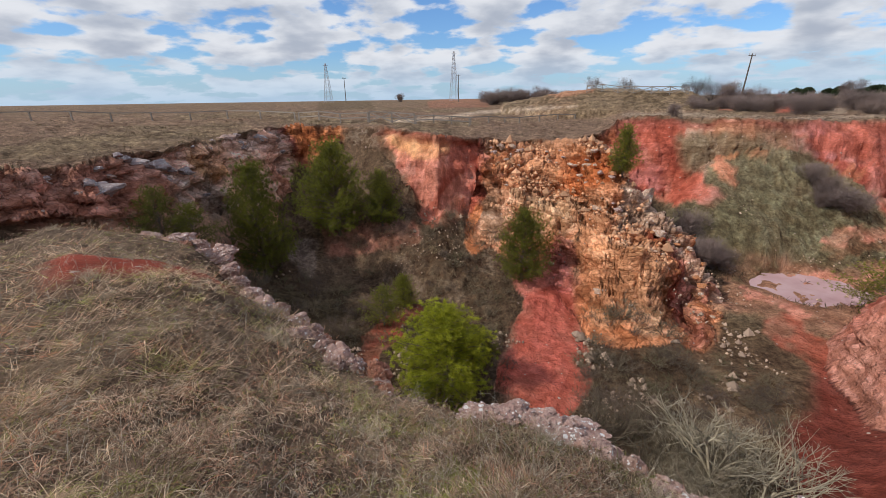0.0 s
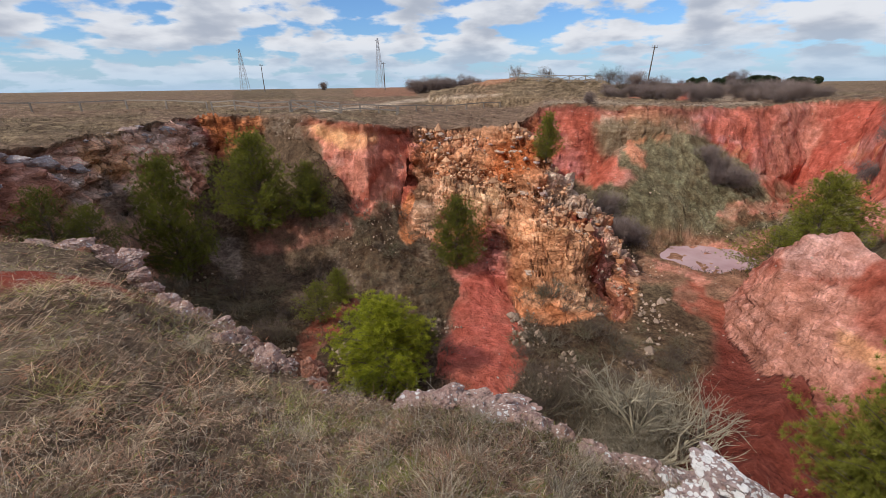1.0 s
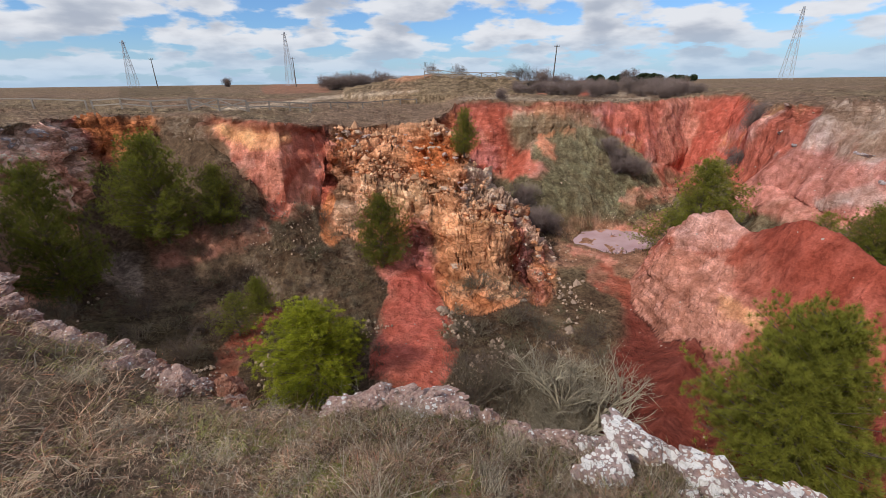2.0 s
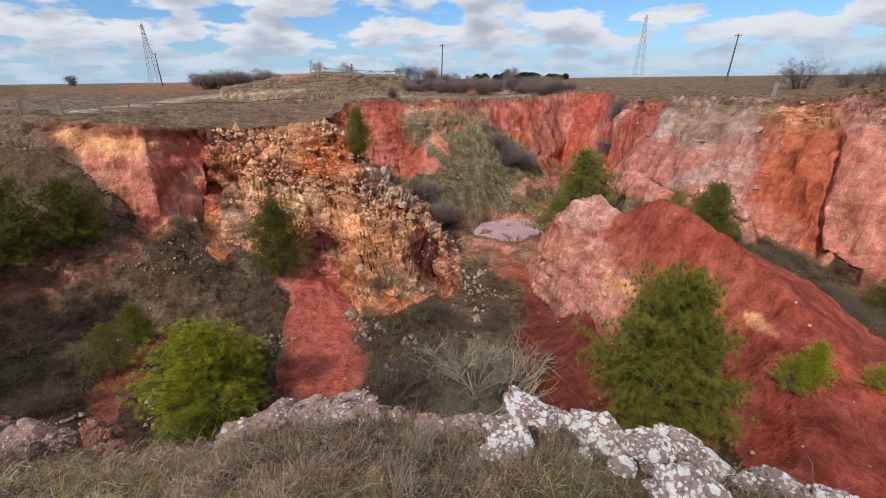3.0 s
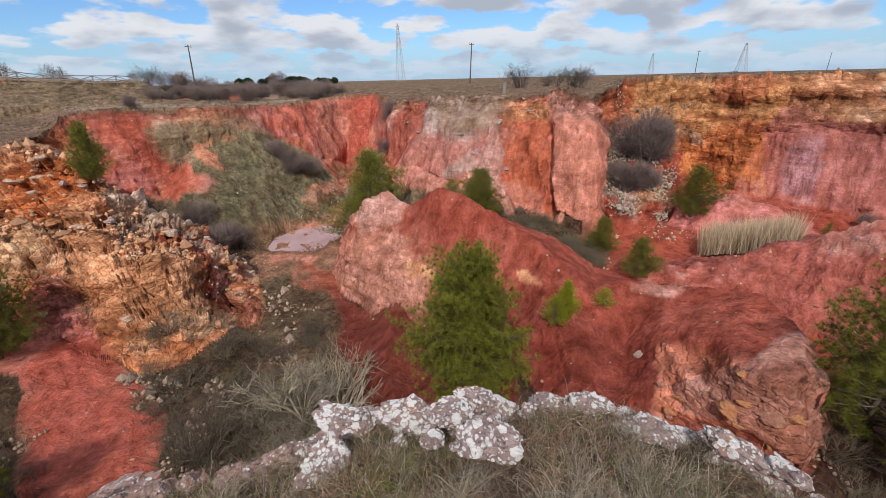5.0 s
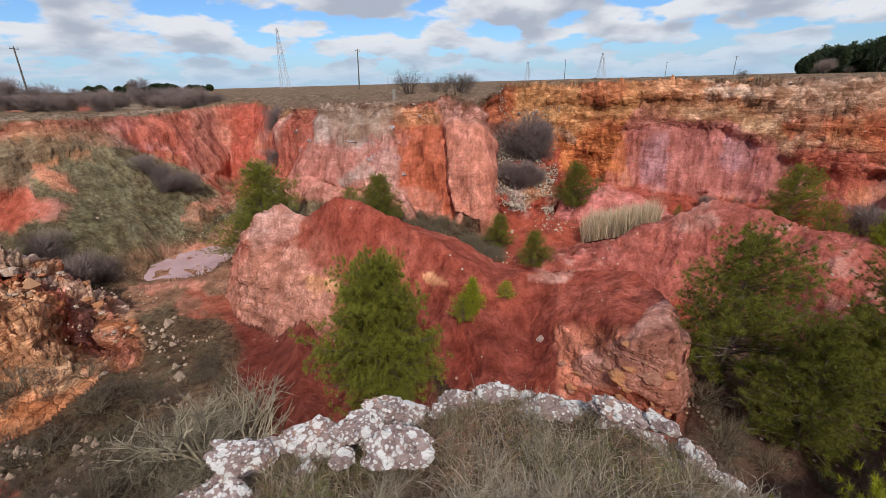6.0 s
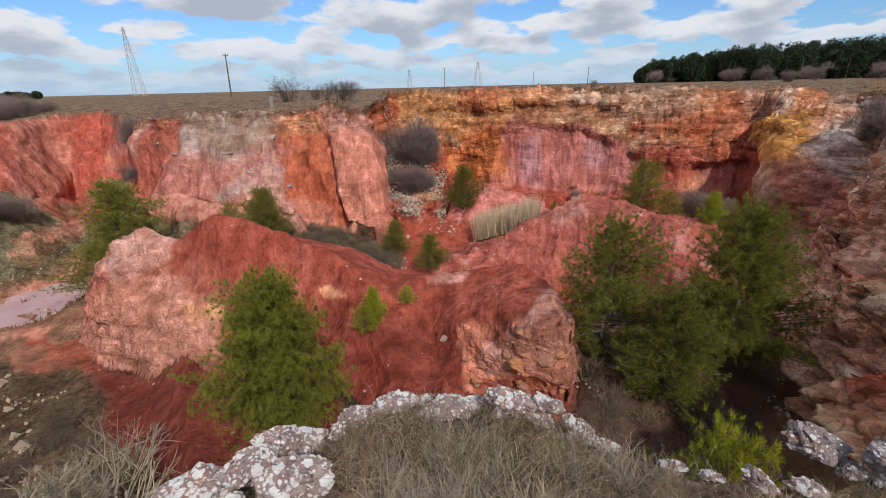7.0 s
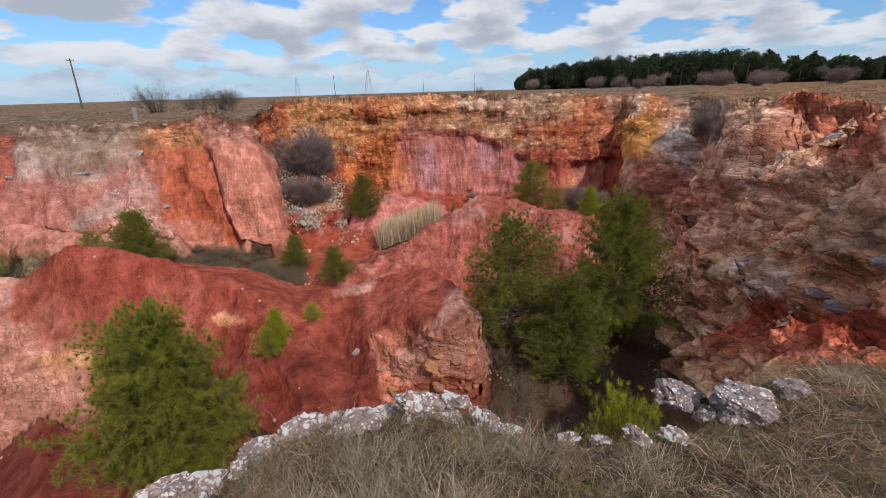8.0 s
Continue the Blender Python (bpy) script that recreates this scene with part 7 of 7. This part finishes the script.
def loose_stones():
    """Pale stones strewn over talus and floor."""
    rng = np.random.default_rng(44)
    x, y, z, r, f = scatter(22000, -50, 158, 11, 44, rng, lambda a, r, x, y, z, f: ((f == 2) | (f == 3) | (f == 6) | (f == 7) | (f == 8)) & ~((a > 46) & (a < 78) & (r < 24)) & (fbm(x / 2.5, y / 2.5, octaves=2, seed=98) > np.where((a > 83.5) & (a < 97) & (r > 29), -1.6, np.where(f == 7, 0.95, np.where((a > 9) & (a < 22) & (r < 26), 0.85, 0.4)))))
    # the chute of rubble beside the buttress
    gx, gy, gz, gr, gf = scatter(3200, 84.6, 92.5, 32, 43.5, rng, lambda a, r, x, y, z, f: (f == 3) | (f == 2) | (f == 4))
    x, y, z, f = np.concatenate([x, gx]), np.concatenate([y, gy]), np.concatenate([z, gz]), np.concatenate([f, np.full(len(gx), 20)])
    # fallen stones below the spur's end
    gx, gy, gz, gr, gf = scatter(1100, 20, 41, 15, 25, rng, lambda a, r, x, y, z, f: ((f == 2) | (f == 3)) & (fbm(x / 1.6, y / 1.6, octaves=2, seed=112) > 0.1))
    x, y, z, f = np.concatenate([x, gx]), np.concatenate([y, gy]), np.concatenate([z, gz]), np.concatenate([f, np.full(len(gx), 21)])
    # broken rock on the southern slope
    gx, gy, gz, gr, gf = scatter(3600, 134.5, 158, 9, 36, rng, lambda a, r, x, y, z, f: ((f == 4) | (f == 3)) & (fbm(x / 1.8, y / 1.8, octaves=2, seed=114) > -0.1))
    x, y, z, f = np.concatenate([x, gx]), np.concatenate([y, gy]), np.concatenate([z, gz]), np.concatenate([f, np.full(len(gx), 22)])
    # cobbles that stand out of the spur's upper beds
    gx, gy, gz, gr, gf = scatter(1500, 6.5, 30, 25, 34, rng, lambda a, r, x, y, z, f: (f == 6) & (z > np.where(a < 23, -5.5, -9)) & (fbm(x / 1.5, y / 1.5, z / 0.7, octaves=2, seed=116) > 0.0))
    x, y, z, f = np.concatenate([x, gx]), np.concatenate([y, gy]), np.concatenate([z, gz]), np.concatenate([f, np.full(len(gx), 23)])
    n = len(x)
    ico = np.array([(0, 0, 1), (0.9, 0, 0.3), (0.28, 0.85, 0.35), (-0.72, 0.53, 0.3), (-0.72, -0.53, 0.35), (0.28, -0.85, 0.3), (0, 0, -0.6)])
    tri = np.array([(0, 1, 2), (0, 2, 3), (0, 3, 4), (0, 4, 5), (0, 5, 1), (6, 2, 1), (6, 3, 2), (6, 4, 3), (6, 5, 4), (6, 1, 5)])
    s = rng.uniform(0.03, 0.09, n) * np.where(f == 20, 1.15, np.where(f == 23, rng.uniform(1.1, 2.7, len(f)), np.where(f == 21, rng.uniform(0.8, 1.7, len(f)) ** 2, np.where(f == 22, rng.uniform(1.0, 3.4, len(f)) ** 1.1 * np.clip(np.hypot(x, y) / 24, 0.3, 1), 1.0)))) * (1 + 1.2 * (rng.uniform(0, 1, n) > 0.95))
    th = rng.uniform(0, 6.28, n)
    v = ico[None] * s[:, None, None] * rng.uniform(0.65, 1.25, (n, 7, 3)) * np.array([1, 1, 1.3])
    vx = v[..., 0] * np.cos(th)[:, None] - v[..., 1] * np.sin(th)[:, None]
    vy = v[..., 0] * np.sin(th)[:, None] + v[..., 1] * np.cos(th)[:, None]
    P = np.stack([vx + x[:, None], vy + y[:, None], v[..., 2] + z[:, None] + 0.02], -1).reshape(-1, 3)
    faces = (tri[None] + (np.arange(n) * 7)[:, None, None]).reshape(-1, 3)
    me = mesh_from("stones", P, faces, False)
    rgb = np.array([0.36, 0.26, 0.20]) * rng.uniform(0.5, 1.35, (n, 1)) * np.where((f == 7) | (f == 8), 1.0, 1.15)[:, None] * np.where(((f == 7) | (f == 8))[:, None], np.array([[1.05, 0.72, 0.68]]), np.where((f == 20)[:, None], np.array([[0.85, 0.95, 1.02]]), np.where(((f == 22) | (f == 23))[:, None], np.array([[1.25, 0.95, 0.74]]), np.where((f == 21)[:, None], np.array([[0.8, 0.8, 0.82]]), 1.0))))
    colour_points(me, np.repeat(rgb, 7, axis=0))
    me.materials.append(MAT_TWIG)
    tagged(new("stones", me), "pale loose stones strewn over the talus", "stones", kind="stuff")


def pond():
    mat, nt, b = material("milky_water", 0.12)
    n = noise_node(nt, 0.5, 4.0)
    nt.links.new(ramp(nt, n.outputs[0], [(0.3, (0.50, 0.31, 0.31)), (0.7, (0.62, 0.43, 0.43))]), b.inputs["Base Color"])
    b.inputs["Specular IOR Level"].default_value = 0.5
    bm = bmesh.new()
    c = bearing(44.0, 34.0)
    vs = []
    for i in range(48):
        a = i / 48 * 2 * math.pi
        d = Vector((math.cos(a) * 5.6, math.sin(a) * 4.9, 0))
        d.rotate(Euler((0, 0, radians(-44))))
        vs.append(bm.verts.new((c.x + d.x, c.y + d.y, POND_Z)))
    bm.faces.new(vs)
    me = bpy.data.meshes.new("pond")
    bm.to_mesh(me)
    bm.free()
    me.materials.append(mat)
    tagged(new("water", me), "shallow milky pink pond on red mud", "water", kind="structure")


# ---------------------------------------------------------------- posts, masts and fences on the plain
def box_into(bm, a, b, w, h=None):
    """A squared bar from a to b, w wide and h high."""
    a, b = Vector(a), Vector(b)
    h = h or w
    d = (b - a).normalized()
    ref = Vector((0, 0, 1)) if abs(d.z) < 0.9 else Vector((1, 0, 0))
    u = d.cross(ref).normalized() * (w / 2)
    v = d.cross(u).normalized() * (h / 2)
    vs = [bm.verts.new(p + su * u + sv * v) for p in (a, b) for su, sv in ((-1, -1), (1, -1), (1, 1), (-1, 1))]
    for f in ((0, 1, 2, 3), (7, 6, 5, 4), (0, 4, 5, 1), (1, 5, 6, 2), (2, 6, 7, 3), (3, 7, 4, 0)):
        bm.faces.new([vs[i] for i in f])


def one_bar(name, a, b, w, mat, parent, h=None):
    bm = bmesh.new()
    box_into(bm, a, b, w, h)
    return part(name, bm, mat, parent)


def lattice_mast(az, r, top, base=4.0):
    """A four-legged steel lattice mast with short crossarms."""
    foot = spot(az, r, 0.3)
    H = rise(r, top) - foot.z
    t = thing("lattice_mast", Matrix.Translation(foot) @ pose(0, 0, 0, 0, 0, -az + 20), "tall steel lattice mast on the plain", "pylon", "masts on the plain")
    half = lambda z: base / 2 * (1 - z / H) ** 0.9 + 0.25
    n = 11
    zs = [H * (1 - (1 - i / n) ** 1.25) for i in range(n + 1)]
    for sx, sy in ((1, 1), (1, -1), (-1, 1), (-1, -1)):
        bm = bmesh.new()
        for z0, z1 in zip(zs, zs[1:]):
            box_into(bm, (sx * half(z0), sy * half(z0), z0), (sx * half(z1), sy * half(z1), z1), 0.16)
        part("leg", bm, MAT_STEEL, t)
    bm = bmesh.new()
    for z0, z1 in zip(zs, zs[1:]):
        for k in range(4):
            c = ((1, 1), (1, -1), (-1, -1), (-1, 1))
            (ax, ay), (bx, by) = c[k], c[(k + 1) % 4]
            box_into(bm, (ax * half(z0), ay * half(z0), z0), (bx * half(z1), by * half(z1), z1), 0.075)
            box_into(bm, (bx * half(z0), by * half(z0), z0), (ax * half(z1), ay * half(z1), z1), 0.075)
    part("bracing", bm, MAT_STEEL, t)
    one_bar("crossarm", (-1.6, 0, H * 0.95), (1.6, 0, H * 0.95), 0.2, MAT_STEEL, t)


def line_pole(az, r, top, lean=0.0):
    foot = spot(az, r, 0.2)
    H = rise(r, top) - foot.z
    t = thing("power_pole", Matrix.Translation(foot) @ pose(0, 0, 0, 0, lean, -az + 35), "slender wooden power pole with a short crossarm", "pole", "poles on the plain")
    part("pole", tube_mesh("pole", [((0, 0, 0), (0, 0, H), 0.17, 0.10)], 8), MAT_POLE, t)
    one_bar("crossarm", (-0.7, 0, H - 0.35), (0.7, 0, H - 0.35), 0.10, MAT_POLE, t)
    for x in (-0.6, 0, 0.6):
        part("insulator", tube_mesh("insulator", [((x, 0, H - 0.3), (x, 0, H + 0.05), 0.07, 0.05)], 6), MAT_STEEL, t)


for row in ((-14.2, 300, 4.3), (1.7, 280, 5.6), (57.7, 270, 6.3), (96.4, 330, 2.75, 5.0), (87.7, 420, 2.1)):
    lattice_mast(*row)
for row in ((-12.1, 170, 2.7), (2.3, 150, 2.9), (34.2, 105, 4.0, 3), (66.6, 105, 4.0, 3), (92.2, 230, 2.2), (109.8, 260, 1.8), (103.3, 330, 1.5), (23.0, 190, 1.9)):
    line_pole(*row)


def rail_fence(pts, height, label, rails=2, brace=False, gap=2.2):
    """Posts and rails along a line of (bearing, distance)."""
    ps = [spot(a, r) for a, r in pts]
    out = [ps[0]]
    for a, b in zip(ps, ps[1:]):
        n = max(1, round((b - a).length / gap))
        for i in range(n):
            q = a.lerp(b, (i + 1) / n)
            q.z = ground_z(q.x, q.y)
            out.append(q)
    t = thing("rail_fence", Matrix.Translation(out[0]), label, "fence", "fences round the quarry")
    o = out[0]
    for q in out:
        one_bar("post", q - o - Vector((0, 0, 0.2)), q - o + Vector((0, 0, height)), 0.12, MAT_WOOD, t)
    for a, b in zip(out, out[1:]):
        for k in range(rails):
            z = Vector((0, 0, height * (0.93 - 0.45 * k)))
            one_bar("rail", a - o + z, b - o + z, 0.10, MAT_WOOD, t)
        if brace:
            one_bar("brace", a - o + Vector((0, 0, 0.1)), b - o + Vector((0, 0, height * 0.9)), 0.09, MAT_WOOD, t)
            one_bar("brace", b - o + Vector((0, 0, 0.1)), a - o + Vector((0, 0, height * 0.9)), 0.09, MAT_WOOD, t)


rail_fence([(-46, 62), (-37, 58), (-26, 55), (-18.5, 50)], 0.95, "low weathered rail fence along the plain", 1, False, 3.5)
rail_fence([(-18, 48), (-13, 44), (-9.5, 43)], 0.95, "weathered wooden rail fence behind the rim", 2, False, 2.4)
rail_fence([(-9.3, 43), (-3.5, 42)], 1.05, "weathered wooden fence with crossed braces", 2, True, 2.2)
rail_fence([(-3.3, 42), (3.7, 42)], 0.85, "weathered wooden rail fence above the gully", 2, False, 2.0)
rail_fence([(3.9, 44), (10.2, 52), (17.1, 60)], 0.75, "low handrail fence beside the path", 1, False, 3.0)
rail_fence([(18.2, 75), (23.5, 74.5), (29.2, 75)], 1.1, "wooden viewpoint fence with crossed braces", 2, True, 2.2)


def marker_post():
    p = spot(71.2, 41.5, 0.1)
    t = thing("marker_post", Matrix.Translation(p), "short pale stone marker post in the grass", "post")
    bm = bmesh.new()
    box_into(bm, (0, 0, 0), (0.03, 0, 1.05), 0.30, 0.30)
    bmesh.ops.bevel(bm, geom=bm.edges[:], offset=0.03, segments=1, affect="EDGES")
    part("post_shaft", bm, MAT_WOOD, t)


marker_post()


# ---------------------------------------------------------------- trees on the horizon
def bare_tree(az, r, top, wide, label="leafless round-headed tree on the plain", kind="mauve"):
    foot = spot(az, r, 0.1)
    h = rise(r, top) - foot.z
    if wide > 1.35:
        return bush(az, r, h, wide * 0.75, label, "leafless trees")
    t = thing("bare_tree", Matrix.Translation(foot) @ pose(0, 0, 0, 0, 0, az * 11) @ Matrix.Diagonal((h * wide, h * wide, h, 1)), label, "tree", "leafless trees")
    part("trunk", tube_mesh("trunk", [((0, 0, -0.05), (0.01, 0, 0.3), 0.035, 0.022)], 6), MAT_BARK, t)
    part("branchwork", TREES[int(shrub_rng.integers(len(TREES)))], None, t)


TREES = [shrub_mesh(61 + i, 20, 6, 0.95, (0.135, 0.105, 0.09), 0.010) for i in range(3)]
for row in ((72.9, 62, 2.1, 1.15), (77.6, 56, 1.1, 0.9), (79.2, 55, 1.7, 1.3), (80.2, 54, 1.4, 1.1), (76.2, 58, 0.9, 1.0), (18.9, 82, 2.6, 1.1), (22.4, 84, 2.4, 1.1), (30.0, 80, 2.3, 1.2), (31.6, 78, 1.8, 1.3), (33.0, 76, 1.5, 1.5), (35.0, 74, 1.0, 1.6), (36.8, 72, 0.6, 1.6), (29.0, 82, 1.7, 1.0),
            (8.0, 120, 1.1, 1.6), (9.5, 118, 1.3, 1.7), (11.0, 116, 1.4, 1.7), (12.6, 115, 1.2, 1.7), (-5.2, 210, 0.9, 1.4)):
    bare_tree(*row)
for row in ((39.5, 62, 0.2, 1.8), (41.5, 66, 0.3, 1.8), (43.5, 70, 0.4, 1.8), (45.5, 72, 0.4, 1.8), (47, 76, 0.3, 1.6), (34.5, 62, -0.3, 1.8), (14, 112, 1.0, 1.6), (110.6, 48, 0.7, 0.9), (124.5, 120, 1.3, 1.8), (127.5, 120, 1.2, 1.5), (131.5, 115, 1.3, 1.8), (137.5, 110, 1.5, 2.2), (42.8, 160, 1.4, 1.4), (119, 130, 0.5, 1.2)):
    bare_tree(*row)

for _ in range(34):
    a = shrub_rng.uniform(28, 50)
    bare_tree(a, shrub_rng.uniform(58, 72), shrub_rng.uniform(-0.7, 0.25), shrub_rng.uniform(1.4, 2.0), "leafless mauve-brown bush on the plain")
for _ in range(12):
    bare_tree(shrub_rng.uniform(6, 15), shrub_rng.uniform(110, 125), shrub_rng.uniform(0.6, 1.2), 1.8, "leafless mauve-brown bush on the plain")
for _ in range(9):
    bare_tree(shrub_rng.uniform(116, 150), shrub_rng.uniform(100, 130), shrub_rng.uniform(0.7, 1.4), 1.8, "leafless mauve-brown bush before the pine wood")


def forest():
    """The pine wood on the horizon: many crowns in one sheet of leaves."""
    rng = np.random.default_rng(64)
    base, lean, ln, wd, rgb = [], [], [], [], []
    segs = []

    def crowns(n, a0, a1, r0, r1, tops, tall=(0.8, 1.04), wide=1.0):
        for _ in range(n):
            az, r = rng.uniform(a0, a1), rng.uniform(r0, r1)
            x, y = r * math.sin(radians(az)), r * math.cos(radians(az))
            z0 = 0.5
            H = (rise(r, float(np.interp(az, *tops))) - z0) * rng.uniform(*tall)
            w = H * rng.uniform(0.24, 0.36) * wide
            segs.append(((x, y, z0), (x, y, z0 + H * 0.7), 0.25, 0.12))
            m = 1300
            d = rng.normal(0, 1, (m, 3))
            d /= np.linalg.norm(d, axis=1, keepdims=True)
            q = d * rng.uniform(0.55, 1.0, (m, 1)) ** 0.5 * np.array([w, w, H * 0.46]) + np.array([x, y, z0 + H * 0.54])
            q += 0.12 * H * np.stack([vnoise(q[:, 0] / 1.6, q[:, 1] / 1.6, q[:, 2] / 1.6, seed=k) for k in (1, 2, 3)], 1)
            base.append(q)
            e = d + rng.normal(0, 0.6, (m, 3))
            lean.append(e / np.linalg.norm(e, axis=1, keepdims=True))
            ln.append(rng.uniform(0.3, 0.6, m))
            wd.append(rng.uniform(0.25, 0.45, m))
            rgb.append(np.array([0.050, 0.068, 0.030]) * rng.uniform(0.6, 1.3) * rng.uniform(0.75, 1.25, (m, 1)))
    crowns(230, 115.2, 152, 150, 185, (np.array([115, 117, 124, 130, 137, 143, 152]), np.array([1.0, 2.2, 2.9, 3.2, 3.2, 2.5, 1.4])))
    crowns(60, 38.5, 50, 200, 230, (np.array([38, 44, 50]), np.array([0.45, 0.7, 0.35])), (0.5, 1.0), 1.8)
    crowns(16, 6.5, 9.0, 200, 220, (np.array([6, 7, 9]), np.array([0.4, 0.8, 0.8])), (0.4, 1.0), 1.6)
    me = needles("crowns", np.concatenate(base), np.concatenate(lean), np.concatenate(ln), np.concatenate(wd), np.concatenate(rgb), rng)
    me.materials.append(MAT_NEEDLE)
    t = thing("pine_wood", Matrix.Identity(4), "dense dark green pine wood on the horizon", "trees", kind="stuff")
    part("crowns", me, None, t)
    part("trunks", tube_mesh("trunks", segs, 5), MAT_BARK, t)


grass_bank()
edge_grass()
dry_stalks()
grass_tufts()
grass_far()
reeds()
loose_stones()
pond()
forest()
